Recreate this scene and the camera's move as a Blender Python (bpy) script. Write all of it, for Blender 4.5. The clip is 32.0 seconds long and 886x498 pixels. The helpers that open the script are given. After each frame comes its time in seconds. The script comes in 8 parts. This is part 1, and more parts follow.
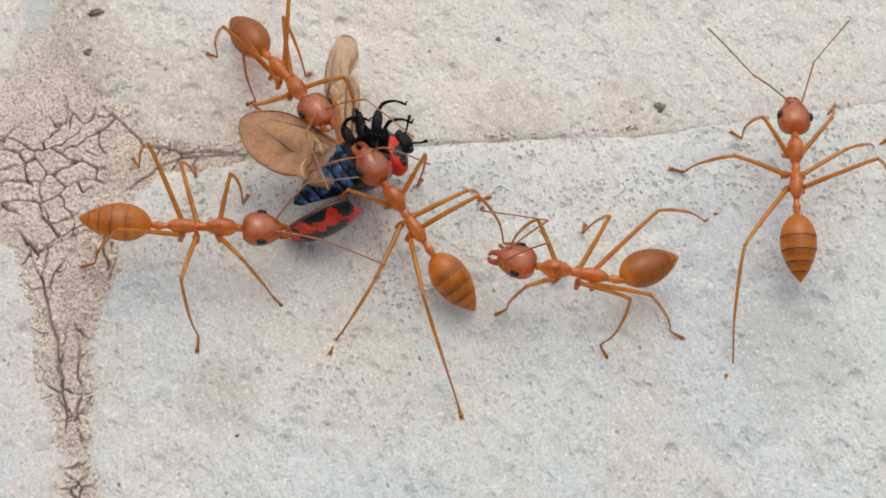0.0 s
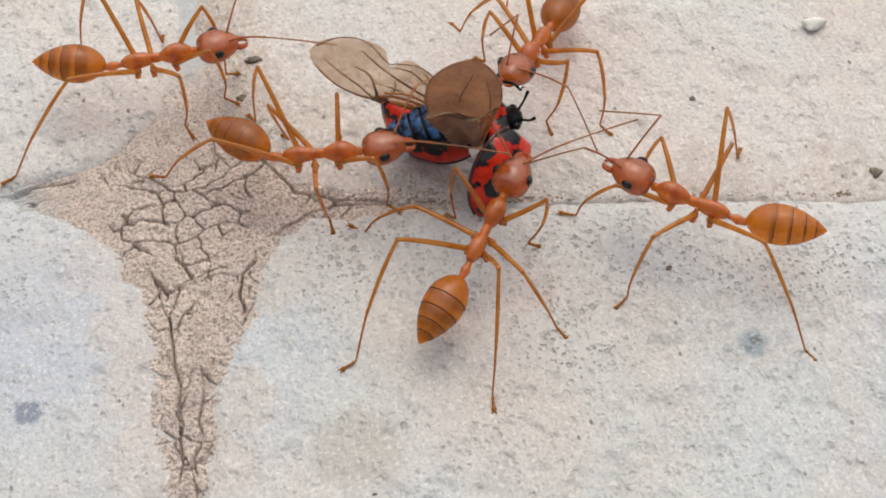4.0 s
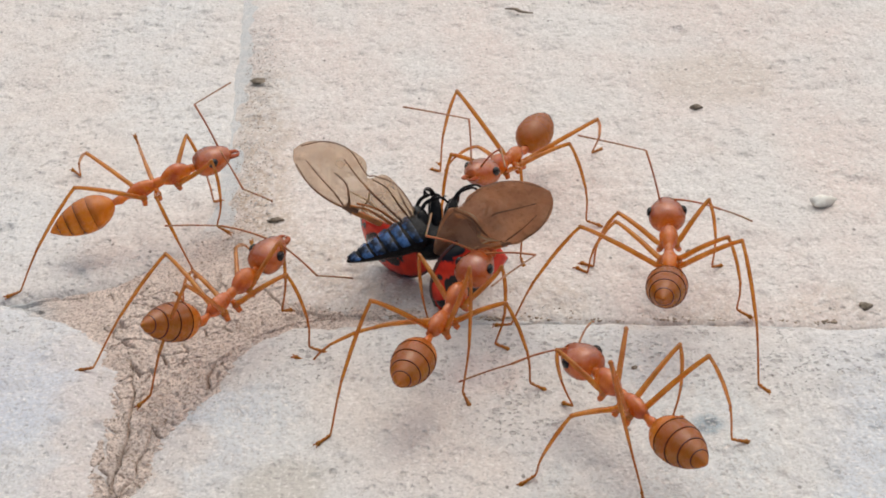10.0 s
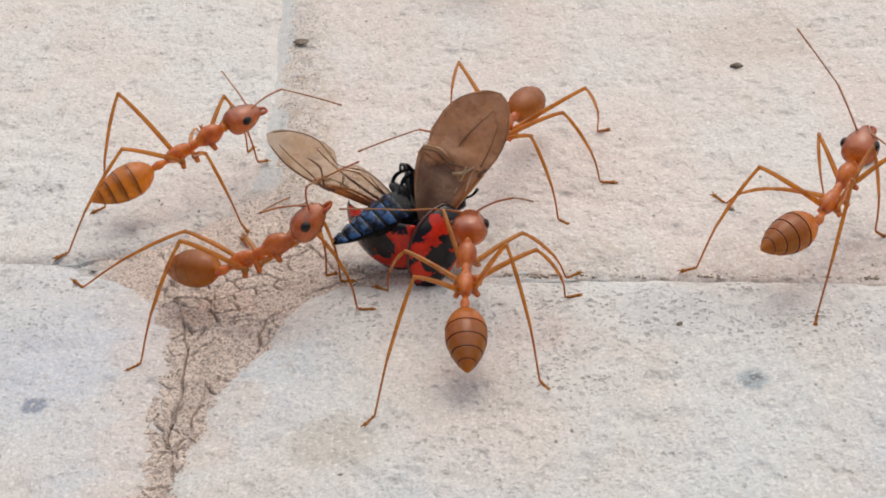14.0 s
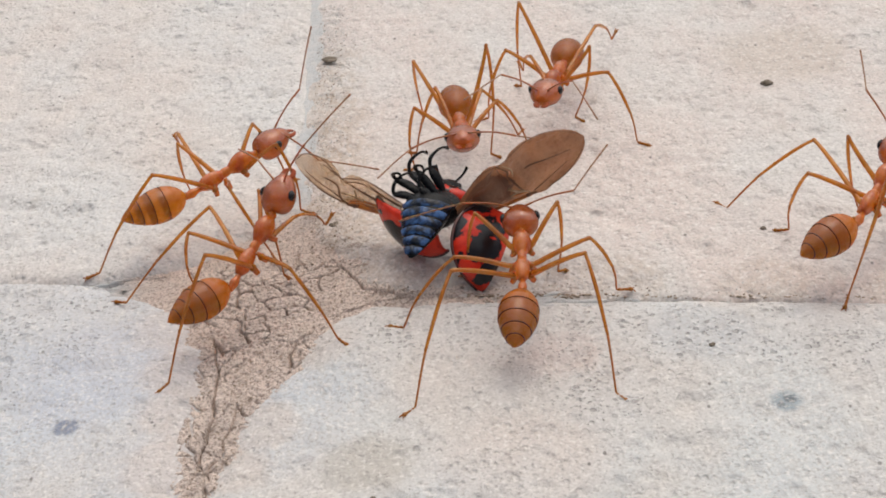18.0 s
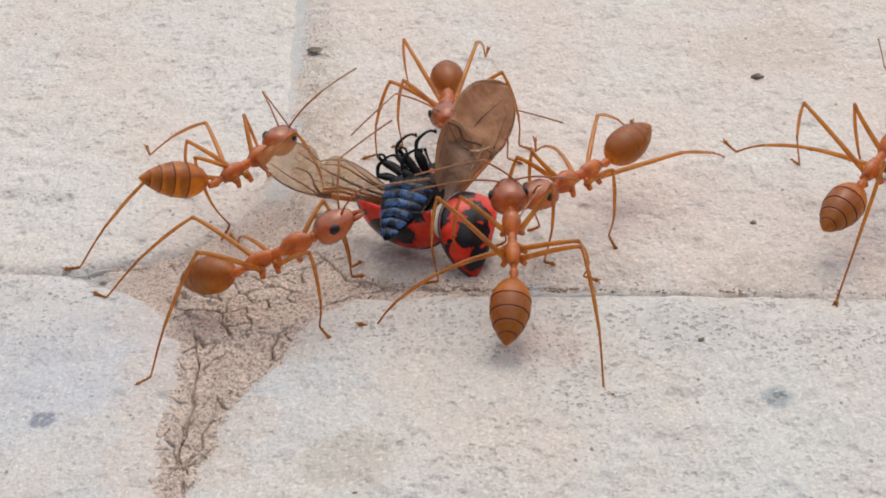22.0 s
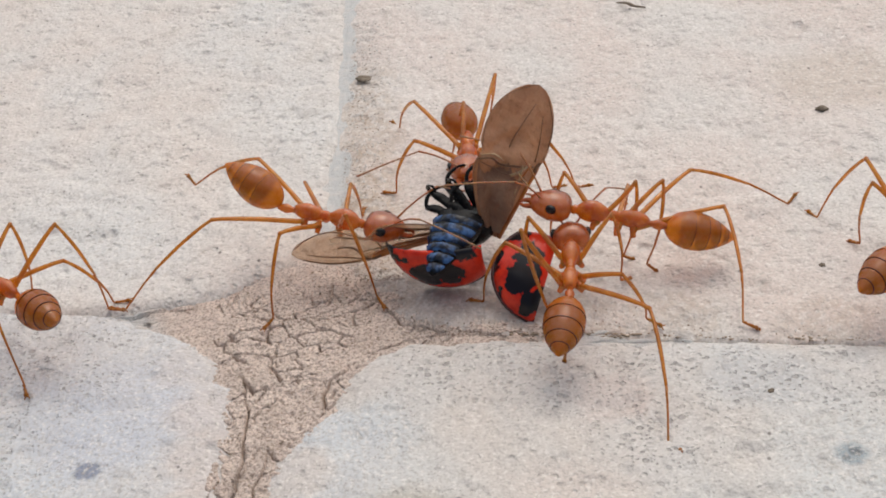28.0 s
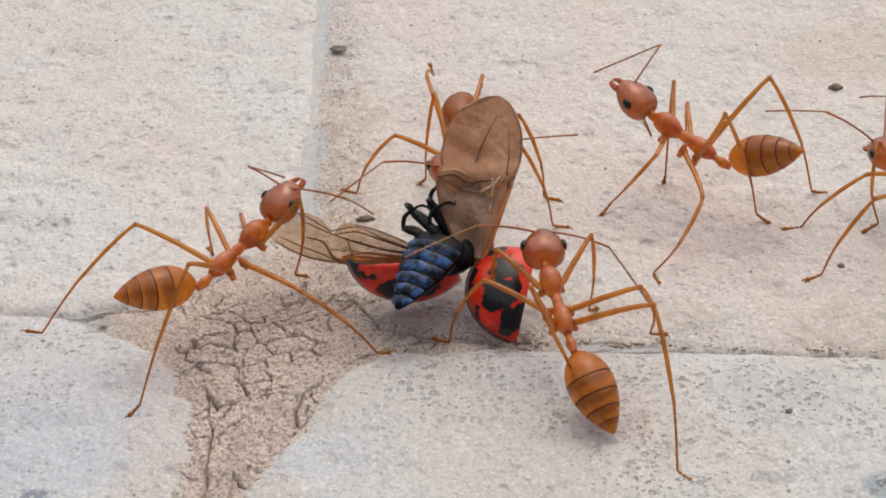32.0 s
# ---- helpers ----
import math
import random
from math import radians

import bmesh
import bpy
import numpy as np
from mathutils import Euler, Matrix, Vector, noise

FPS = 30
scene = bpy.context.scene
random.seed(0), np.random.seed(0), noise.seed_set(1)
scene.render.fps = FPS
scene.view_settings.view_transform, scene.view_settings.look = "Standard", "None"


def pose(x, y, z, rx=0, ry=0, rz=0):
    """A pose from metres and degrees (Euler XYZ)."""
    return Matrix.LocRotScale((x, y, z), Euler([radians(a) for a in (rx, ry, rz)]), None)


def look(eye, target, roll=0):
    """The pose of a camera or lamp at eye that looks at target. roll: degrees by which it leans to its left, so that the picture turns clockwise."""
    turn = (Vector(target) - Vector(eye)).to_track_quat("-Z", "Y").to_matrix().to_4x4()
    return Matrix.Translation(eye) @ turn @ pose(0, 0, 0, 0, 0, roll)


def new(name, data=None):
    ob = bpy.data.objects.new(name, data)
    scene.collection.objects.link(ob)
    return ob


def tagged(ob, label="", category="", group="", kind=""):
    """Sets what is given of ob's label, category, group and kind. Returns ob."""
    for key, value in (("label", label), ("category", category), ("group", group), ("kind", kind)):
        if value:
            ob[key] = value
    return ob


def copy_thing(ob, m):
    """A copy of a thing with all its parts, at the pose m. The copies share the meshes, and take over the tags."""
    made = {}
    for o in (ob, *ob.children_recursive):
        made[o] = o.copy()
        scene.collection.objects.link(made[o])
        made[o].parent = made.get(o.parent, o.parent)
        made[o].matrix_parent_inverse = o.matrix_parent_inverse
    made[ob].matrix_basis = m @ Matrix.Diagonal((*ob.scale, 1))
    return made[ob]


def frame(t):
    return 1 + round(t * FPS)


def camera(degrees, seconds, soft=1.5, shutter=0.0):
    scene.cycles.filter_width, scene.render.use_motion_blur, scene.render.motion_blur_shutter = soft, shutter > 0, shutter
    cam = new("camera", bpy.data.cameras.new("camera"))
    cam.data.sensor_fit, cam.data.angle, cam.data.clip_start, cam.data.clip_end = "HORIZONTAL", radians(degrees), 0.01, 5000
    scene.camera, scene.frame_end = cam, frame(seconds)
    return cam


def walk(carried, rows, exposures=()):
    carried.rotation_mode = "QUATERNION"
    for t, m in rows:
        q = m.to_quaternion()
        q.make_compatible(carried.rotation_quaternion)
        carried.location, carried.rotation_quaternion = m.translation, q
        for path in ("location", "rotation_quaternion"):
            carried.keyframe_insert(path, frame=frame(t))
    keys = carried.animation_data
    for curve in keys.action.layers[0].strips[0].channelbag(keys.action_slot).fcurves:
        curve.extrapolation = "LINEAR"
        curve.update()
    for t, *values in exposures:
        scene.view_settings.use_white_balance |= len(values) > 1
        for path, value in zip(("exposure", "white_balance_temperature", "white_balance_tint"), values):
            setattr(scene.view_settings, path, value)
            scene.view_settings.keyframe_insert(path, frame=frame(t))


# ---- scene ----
cam = camera(26.863, 32.0, soft=1.8)
walk(cam, [
    (0, pose(-0.006001, -0.023039, 0.061204, 24.958, -4.085, -16.561)),
    (0.5, pose(-0.006280, -0.021524, 0.061363, 25.286, -4.592, -16.652)),
    (1, pose(-0.006277, -0.021758, 0.062088, 25.479, -4.283, -16.685)),
    (1.5, pose(-0.006848, -0.021596, 0.062097, 25.986, -4.631, -16.863)),
    (2, pose(-0.007758, -0.021535, 0.061900, 26.584, -4.577, -16.378)),
    (2.5, pose(-0.008481, -0.022002, 0.061756, 27.603, -3.900, -15.484)),
    (3, pose(-0.008647, -0.022678, 0.059804, 28.186, -3.435, -14.966)),
    (3.5, pose(-0.008939, -0.022816, 0.055822, 31.707, -3.338, -13.082)),
    (4, pose(-0.005752, -0.028692, 0.048652, 36.423, 0.282, -11.541)),
    (4.5, pose(-0.003712, -0.028983, 0.044324, 39.676, 1.476, -7.609)),
    (6.5, pose(0.000985, -0.038308, 0.036835, 50.946, 6.337, -3.426)),
    (7, pose(0.001969, -0.039288, 0.036259, 53.497, 6.539, -3.248)),
    (7.5, pose(0.002813, -0.040976, 0.035416, 54.744, 6.342, -2.761)),
    (8, pose(0.002572, -0.042014, 0.034022, 54.678, 6.130, -2.042)),
    (8.5, pose(0.003211, -0.043207, 0.034315, 55.479, 5.660, -1.574)),
    (9, pose(0.003022, -0.043926, 0.033426, 59.143, 4.786, -2.416)),
    (9.5, pose(0.002858, -0.044513, 0.032848, 59.652, 4.569, -1.871)),
    (10, pose(0.003171, -0.044365, 0.033118, 59.811, 4.736, -1.999)),
    (10.5, pose(0.003219, -0.044122, 0.032664, 58.460, 4.811, -1.809)),
    (11, pose(0.003411, -0.044051, 0.032462, 58.011, 4.830, -1.878)),
    (11.5, pose(0.003331, -0.044197, 0.032537, 57.638, 4.561, -2.382)),
    (12, pose(0.003277, -0.044103, 0.032822, 58.618, 4.473, -3.135)),
    (12.5, pose(0.003113, -0.044202, 0.033240, 58.887, 4.597, -3.218)),
    (13, pose(0.002661, -0.044352, 0.033458, 59.207, 4.768, -3.061)),
    (13.5, pose(0.002741, -0.044490, 0.033436, 58.928, 5.183, -2.093)),
    (14, pose(0.002490, -0.045102, 0.033646, 58.566, 5.334, -1.429)),
    (14.5, pose(0.002444, -0.045125, 0.033797, 58.312, 5.434, -1.026)),
    (16.5, pose(0.002120, -0.045477, 0.033662, 58.459, 5.647, -0.366)),
    (17, pose(0.002034, -0.045707, 0.033693, 58.657, 5.658, -0.436)),
    (17.5, pose(0.002231, -0.045592, 0.033914, 58.453, 5.935, -0.293)),
    (18, pose(0.002241, -0.044762, 0.033916, 58.894, 5.801, -0.893)),
    (18.5, pose(0.002343, -0.044541, 0.033936, 59.304, 5.738, -1.184)),
    (19, pose(0.002264, -0.044311, 0.033809, 59.253, 5.592, -1.484)),
    (19.5, pose(0.002284, -0.044366, 0.033768, 59.236, 5.553, -1.366)),
    (20, pose(0.002332, -0.043883, 0.033614, 59.244, 5.541, -1.221)),
    (20.5, pose(0.002291, -0.043915, 0.033503, 59.322, 5.290, -1.373)),
    (21, pose(0.002190, -0.044141, 0.033442, 59.175, 5.290, -1.238)),
    (21.5, pose(0.002040, -0.044097, 0.033261, 58.937, 5.079, -1.233)),
    (22, pose(0.002160, -0.044011, 0.033189, 58.858, 5.199, -1.085)),
    (22.5, pose(0.001910, -0.044213, 0.033100, 58.751, 5.035, -0.986)),
    (23, pose(0.001869, -0.044196, 0.032958, 58.800, 4.971, -0.946)),
    (23.5, pose(0.001913, -0.044147, 0.032863, 58.761, 4.941, -0.992)),
    (24, pose(0.001867, -0.043984, 0.032922, 58.533, 4.818, -1.290)),
    (24.5, pose(0.001898, -0.044176, 0.032983, 58.440, 4.779, -1.309)),
    (25, pose(0.001837, -0.044237, 0.033127, 58.349, 4.876, -1.224)),
    (25.5, pose(0.001859, -0.044290, 0.033148, 58.256, 5.041, -1.003)),
    (27.5, pose(0.001769, -0.043904, 0.033360, 58.419, 5.136, -1.168)),
    (28, pose(0.001366, -0.041478, 0.033272, 59.033, 5.568, -0.168)),
    (28.5, pose(0.001005, -0.040397, 0.033104, 59.205, 5.675, 0.588)),
    (29, pose(0.000959, -0.039265, 0.032784, 58.090, 5.630, 0.646)),
    (29.5, pose(0.000657, -0.037551, 0.032678, 57.316, 5.461, 0.431)),
    (30, pose(0.000722, -0.036274, 0.032358, 57.431, 5.394, 0.139)),
    (30.5, pose(0.000874, -0.036044, 0.032316, 57.407, 5.213, -0.238)),
    (31, pose(0.000789, -0.035943, 0.032221, 57.230, 4.854, -0.660)),
    (31.5, pose(0.000902, -0.035891, 0.032341, 56.963, 5.077, -0.671)),
    (32, pose(0.000906, -0.035755, 0.032129, 56.947, 4.956, -0.822)),
], exposures=[(0, -0.13, 6280, -1), (3, -0.13, 6330, 1), (8, -0.13, 6400, 4), (32, -0.22, 6460, 5)])

from mathutils import Quaternion

# ---------------------------------------------------------------- world and light
world = bpy.data.worlds.new("overcast_sky")
scene.world = world
world.use_nodes = True
wn = world.node_tree.nodes
sky = wn.new("ShaderNodeTexSky")
sky.sky_type = "NISHITA"
sky.sun_disc = False
sky.sun_elevation, sky.sun_rotation = radians(64), radians(20)
sky.dust_density, sky.air_density = 6.0, 0.7
world.node_tree.links.new(sky.outputs[0], wn["Background"].inputs[0])
wn["Background"].inputs[1].default_value = 0.118

sun_data = bpy.data.lights.new("sun", "SUN")
sun_data.energy, sun_data.angle, sun_data.color = 2.05, radians(125), (1.0, 0.945, 0.915)
sun = new("sun", sun_data)
sun.matrix_world = look((0.03, 0.09, 0.16), (0, 0.01, 0))

# ---------------------------------------------------------------- node helpers
MM = 0.001


class Nodes:
    """A material under construction: short ways to add and join nodes. Places are in millimetres."""

    def __init__(self, name):
        self.mat = bpy.data.materials.new(name)
        self.mat.use_nodes = True
        self.t = self.mat.node_tree
        self.bsdf = self.t.nodes["Principled BSDF"]

    def join(self, a, b):
        self.t.links.new(a, b)

    def place(self, local=True, stretch=None):
        src = self.t.nodes.new("ShaderNodeTexCoord").outputs["Object"] if local else self.t.nodes.new("ShaderNodeNewGeometry").outputs["Position"]
        v = self.t.nodes.new("ShaderNodeVectorMath")
        v.operation = "SCALE"
        v.inputs[3].default_value = 1000.0
        self.join(src, v.inputs[0])
        if stretch:
            w = self.t.nodes.new("ShaderNodeVectorMath")
            w.operation = "MULTIPLY"
            w.inputs[1].default_value = stretch
            self.join(v.outputs[0], w.inputs[0])
            return w.outputs[0]
        return v.outputs[0]

    def noise(self, vec, scale, detail=4.0, rough=0.55, distort=0.0):
        n = self.t.nodes.new("ShaderNodeTexNoise")
        n.inputs["Scale"].default_value, n.inputs["Detail"].default_value = scale, detail
        n.inputs["Roughness"].default_value, n.inputs["Distortion"].default_value = rough, distort
        self.join(vec, n.inputs["Vector"])
        return n.outputs[0]

    def cells(self, vec, scale, feature="F1"):
        n = self.t.nodes.new("ShaderNodeTexVoronoi")
        n.feature = feature
        n.inputs["Scale"].default_value = scale
        self.join(vec, n.inputs["Vector"])
        return n.outputs["Distance"]

    def flecks(self, vec, scale, share, size, low=0.08, high=0.20):
        """Round hollows of uneven size in some of the cells: 1 within, 0 outside."""
        n = self.t.nodes.new("ShaderNodeTexVoronoi")
        n.inputs["Scale"].default_value = scale
        self.join(vec, n.inputs["Vector"])
        chance = self.axis(n.outputs["Color"], 0)
        d = self.math("ADD", n.outputs["Distance"], self.math("MULTIPLY", self.noise(vec, scale * 2.4, 3, 0.6), 0.32))
        radius = self.math("ADD", self.math("MULTIPLY", self.axis(n.outputs["Color"], 1), size * 0.7), size * 0.45)
        inside = self.ramp(self.math("SUBTRACT", d, radius), low, high, 1.0, 0.0)
        return self.math("MULTIPLY", inside, self.math("LESS_THAN", chance, share))

    def ramp(self, fac, low, high, a=0.0, b=1.0):
        n = self.t.nodes.new("ShaderNodeMapRange")
        n.interpolation_type = "SMOOTHSTEP"
        for i, v in enumerate((low, high, a, b)):
            n.inputs[i + 1].default_value = v
        self.join(fac, n.inputs[0])
        return n.outputs[0]

    def math(self, op, a, b):
        n = self.t.nodes.new("ShaderNodeMath")
        n.operation = op
        for i, v in enumerate((a, b)):
            if isinstance(v, (int, float)):
                n.inputs[i].default_value = v
            else:
                self.join(v, n.inputs[i])
        return n.outputs[0]

    def mix(self, fac, a, b):
        n = self.t.nodes.new("ShaderNodeMix")
        n.data_type = "RGBA"
        for i, v in ((0, fac), (6, a), (7, b)):
            if isinstance(v, (int, float)):
                n.inputs[i].default_value = v
            elif isinstance(v, tuple):
                n.inputs[i].default_value = (*v, 1.0)
            else:
                self.join(v, n.inputs[i])
        return n.outputs[2]

    def spot(self, vec, x, y, radius, soft):
        """1 within a ragged patch about (x, y), 0 outside."""
        n = self.t.nodes.new("ShaderNodeVectorMath")
        n.operation = "MULTIPLY_ADD"
        n.inputs[1].default_value, n.inputs[2].default_value = (1, 1, 0), (-x, -y, 0)
        self.join(vec, n.inputs[0])
        m = self.t.nodes.new("ShaderNodeVectorMath")
        m.operation = "LENGTH"
        self.join(n.outputs[0], m.inputs[0])
        d = self.math("ADD", m.outputs[1], self.math("MULTIPLY", self.noise(vec, 1.6 / radius, 6, 0.65), -0.9 * radius))
        return self.ramp(d, radius * 0.55 - soft, radius * 0.55 + soft, 1.0, 0.0)

    def axis(self, vec, i):
        n = self.t.nodes.new("ShaderNodeSeparateXYZ")
        self.join(vec, n.inputs[0])
        return n.outputs[i]

    def bump(self, height, distance, strength=1.0):
        n = self.t.nodes.new("ShaderNodeBump")
        n.inputs["Strength"].default_value, n.inputs["Distance"].default_value = strength, distance * MM
        self.join(height, n.inputs["Height"])
        self.join(n.outputs[0], self.bsdf.inputs["Normal"])

    def finish(self, color, rough, coat=0.0, sss=0.0, radius=(0.5, 0.2, 0.08), spec=0.5, alpha=None, metal=0.0, glow=0.0, see=0.0, bend=1.0):
        b = self.bsdf.inputs
        for key, v in (("Base Color", color), ("Roughness", rough), ("Alpha", alpha)):
            if v is None:
                continue
            if isinstance(v, tuple):
                b[key].default_value = (*v, 1.0)
            elif isinstance(v, (int, float)):
                b[key].default_value = v
            else:
                self.join(v, b[key])
        b["Coat Weight"].default_value, b["Coat Roughness"].default_value, b["Coat IOR"].default_value = coat, 0.14, 1.5 if bend == 1 else 1.85
        b["Specular IOR Level"].default_value, b["Metallic"].default_value = spec, metal
        if glow:
            # thin cuticle and membrane let light through
            thin = self.t.nodes.new("ShaderNodeBsdfTranslucent")
            both = self.t.nodes.new("ShaderNodeMixShader")
            both.inputs[0].default_value = glow
            self.join(color, thin.inputs["Color"])
            self.join(self.bsdf.outputs[0], both.inputs[1])
            self.join(thin.outputs[0], both.inputs[2])
            last = both.outputs[0]
            if see:
                amber = self.t.nodes.new("ShaderNodeBsdfRefraction" if bend > 1 else "ShaderNodeBsdfTransparent")
                amber.inputs[0].default_value = (1.0, 0.62, 0.14, 1.0)
                if bend > 1:
                    amber.inputs["Roughness"].default_value, amber.inputs["IOR"].default_value = 0.22, bend
                through_it = self.t.nodes.new("ShaderNodeMixShader")
                through_it.inputs[0].default_value = see
                self.join(last, through_it.inputs[1])
                self.join(amber.outputs[0], through_it.inputs[2])
                last = through_it.outputs[0]
            if alpha is not None:
                clear = self.t.nodes.new("ShaderNodeBsdfTransparent")
                clear.inputs[0].default_value = (1.0, 0.95, 0.90, 1.0)
                cut = self.t.nodes.new("ShaderNodeMixShader")
                self.join(alpha, cut.inputs[0])
                self.join(clear.outputs[0], cut.inputs[1])
                self.join(last, cut.inputs[2])
                last = cut.outputs[0]
                for link in list(b["Alpha"].links):
                    self.t.links.remove(link)
            self.join(last, self.t.nodes["Material Output"].inputs["Surface"])
        if sss:
            b["Subsurface Weight"].default_value, b["Subsurface Scale"].default_value = sss, 0.6 * MM
            b["Subsurface Radius"].default_value = radius
        return self.mat


# ---------------------------------------------------------------- materials
DUST = (0.44, 0.335, 0.245)


def slab_material(name, warm, cool, blue, stains, pitted=1.0, worn=(), rest=0.25):
    n = Nodes(name)
    p = n.place(local=False, stretch=(1.0, 0.62, 1.0))
    whole = n.place(local=False)
    col = n.mix(n.ramp(n.noise(p, 0.16, 4), 0.36, 0.66), warm, cool)
    col = n.mix(n.math("MULTIPLY", n.ramp(n.noise(p, 0.10, 3, 0.5, 0.6), 0.44, 0.70), blue), col, (0.50, 0.535, 0.58))
    col = n.mix(n.ramp(n.noise(p, 0.9, 5, 0.65), 0.54, 0.76, 0.0, 0.55), col, (0.43, 0.385, 0.335))
    col = n.mix(n.ramp(n.noise(p, 2.6, 3, 0.6), 0.48, 0.72, 0.0, 0.4), col, (0.70, 0.66, 0.61))
    for x, y, radius, tint, amount in stains:
        mask = n.math("MULTIPLY", n.spot(whole, x, y, radius, 0.3 * radius), amount)
        if tint == DUST:
            mask = n.math("MULTIPLY", mask, n.ramp(n.noise(p, 3.2, 4, 0.7), 0.36, 0.60))
        col = n.mix(mask, col, tint)
    # fine grain, round pores with shade put into their colour, and scattered dark grit
    zone = n.ramp(n.noise(p, 0.30, 4, 0.6), 0.38, 0.62, 0.25, 1.0)
    col = n.mix(n.ramp(n.noise(whole, 9.0, 3, 0.6), 0.48, 0.66, 0.0, 0.58), col, (0.38, 0.345, 0.31))
    col = n.mix(n.ramp(n.noise(whole, 6.0, 3, 0.6, 0.3), 0.52, 0.68, 0.0, 0.52), col, (0.80, 0.76, 0.71))
    pores = n.math("MULTIPLY", n.ramp(n.cells(p, 4.2), 0.10, 0.24, 1.0, 0.0), n.ramp(n.noise(p, 2.3, 2, 0.5), 0.50, 0.58))
    col = n.mix(n.math("MULTIPLY", n.math("MULTIPLY", pores, zone), 0.45), col, (0.30, 0.26, 0.23))
    # shallow hollows: a darker tone stands in for their shade
    hollows = n.ramp(n.noise(p, 1.9, 3, 0.6), 0.60, 0.70)
    col = n.mix(n.math("MULTIPLY", hollows, 0.30), col, (0.36, 0.325, 0.29))
    speck = n.math("MULTIPLY", n.ramp(n.cells(p, 1.5), 0.06, 0.12, 0.85, 0.0), n.ramp(n.noise(p, 0.7, 2), 0.52, 0.58))
    col = n.mix(speck, col, (0.15, 0.13, 0.115))
    # where the skin is worn off, small hollows stand close together in greyer stone, their shade painted dark
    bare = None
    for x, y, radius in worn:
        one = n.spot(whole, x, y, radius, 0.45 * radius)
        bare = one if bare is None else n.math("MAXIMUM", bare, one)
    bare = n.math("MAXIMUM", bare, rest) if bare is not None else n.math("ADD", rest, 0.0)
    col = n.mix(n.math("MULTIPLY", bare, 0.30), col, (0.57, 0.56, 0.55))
    fine = n.math("MAXIMUM", n.flecks(whole, 3.0, 0.6, 0.34), n.flecks(whole, 6.2, 0.6, 0.34))
    holes = n.math("MULTIPLY", fine, n.math("MULTIPLY", bare, n.ramp(n.noise(p, 0.8, 3, 0.6), 0.38, 0.60, 0.35, 1.0)))
    col = n.mix(n.math("MULTIPLY", holes, 0.52), col, (0.24, 0.22, 0.205))
    # dimples carry shade in the colour, as soft light hardly models them
    dimple = n.flecks(whole, 0.95, 0.6, 0.22, -0.10, 0.34)
    col = n.mix(n.math("MULTIPLY", dimple, 0.24), col, (0.40, 0.38, 0.36))
    h = n.math("ADD", n.math("MULTIPLY", n.noise(p, 3.0, 2, 0.5), 1.2), n.math("MULTIPLY", n.noise(p, 1.1, 3, 0.5), 1.8))
    pits = n.math("MULTIPLY", n.ramp(n.math("ADD", n.cells(whole, 1.25), n.math("MULTIPLY", n.noise(p, 3.0, 2), 0.35)), 0.22, 0.60, 1.0, 0.0), n.ramp(n.noise(p, 0.55, 2), 0.42, 0.54))
    small = n.math("MULTIPLY", n.ramp(n.math("ADD", n.cells(whole, 2.9), n.math("MULTIPLY", n.noise(p, 5.0, 2), 0.3)), 0.22, 0.52, 1.0, 0.0), n.ramp(n.noise(p, 0.8, 2), 0.40, 0.54))
    h = n.math("SUBTRACT", h, n.math("MULTIPLY", n.math("ADD", pits, n.math("MULTIPLY", small, 0.6)), pitted))
    # pits are darkened in the colour too, in place of their shade
    col = n.mix(n.math("MULTIPLY", n.math("ADD", pits, small), 0.15 * pitted), col, (0.40, 0.375, 0.35))
    h = n.math("SUBTRACT", h, n.math("ADD", n.math("MULTIPLY", pores, 0.25), n.math("MULTIPLY", hollows, 0.3)))
    h = n.math("SUBTRACT", h, n.math("ADD", n.math("MULTIPLY", holes, 1.0), n.math("MULTIPLY", dimple, 1.5)))
    n.bump(h, 0.085, 0.9)
    return n.finish(col, n.ramp(n.noise(p, 2.0, 3), 0.3, 0.7, 0.62, 0.85), spec=0.35)


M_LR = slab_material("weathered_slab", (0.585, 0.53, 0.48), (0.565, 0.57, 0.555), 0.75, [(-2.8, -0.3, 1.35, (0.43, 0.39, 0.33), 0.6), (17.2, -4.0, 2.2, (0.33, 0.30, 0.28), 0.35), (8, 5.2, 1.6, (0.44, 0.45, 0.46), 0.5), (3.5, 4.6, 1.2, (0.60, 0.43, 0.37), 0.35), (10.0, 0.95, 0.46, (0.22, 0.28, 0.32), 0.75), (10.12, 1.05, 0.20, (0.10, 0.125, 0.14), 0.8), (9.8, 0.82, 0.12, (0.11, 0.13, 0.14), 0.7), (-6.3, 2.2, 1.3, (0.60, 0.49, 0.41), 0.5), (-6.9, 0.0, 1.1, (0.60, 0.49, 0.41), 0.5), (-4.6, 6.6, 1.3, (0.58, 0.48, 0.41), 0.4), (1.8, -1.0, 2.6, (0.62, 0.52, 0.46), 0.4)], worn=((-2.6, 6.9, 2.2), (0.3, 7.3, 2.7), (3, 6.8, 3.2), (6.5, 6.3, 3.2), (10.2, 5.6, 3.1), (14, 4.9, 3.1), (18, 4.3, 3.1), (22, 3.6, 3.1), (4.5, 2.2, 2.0)))
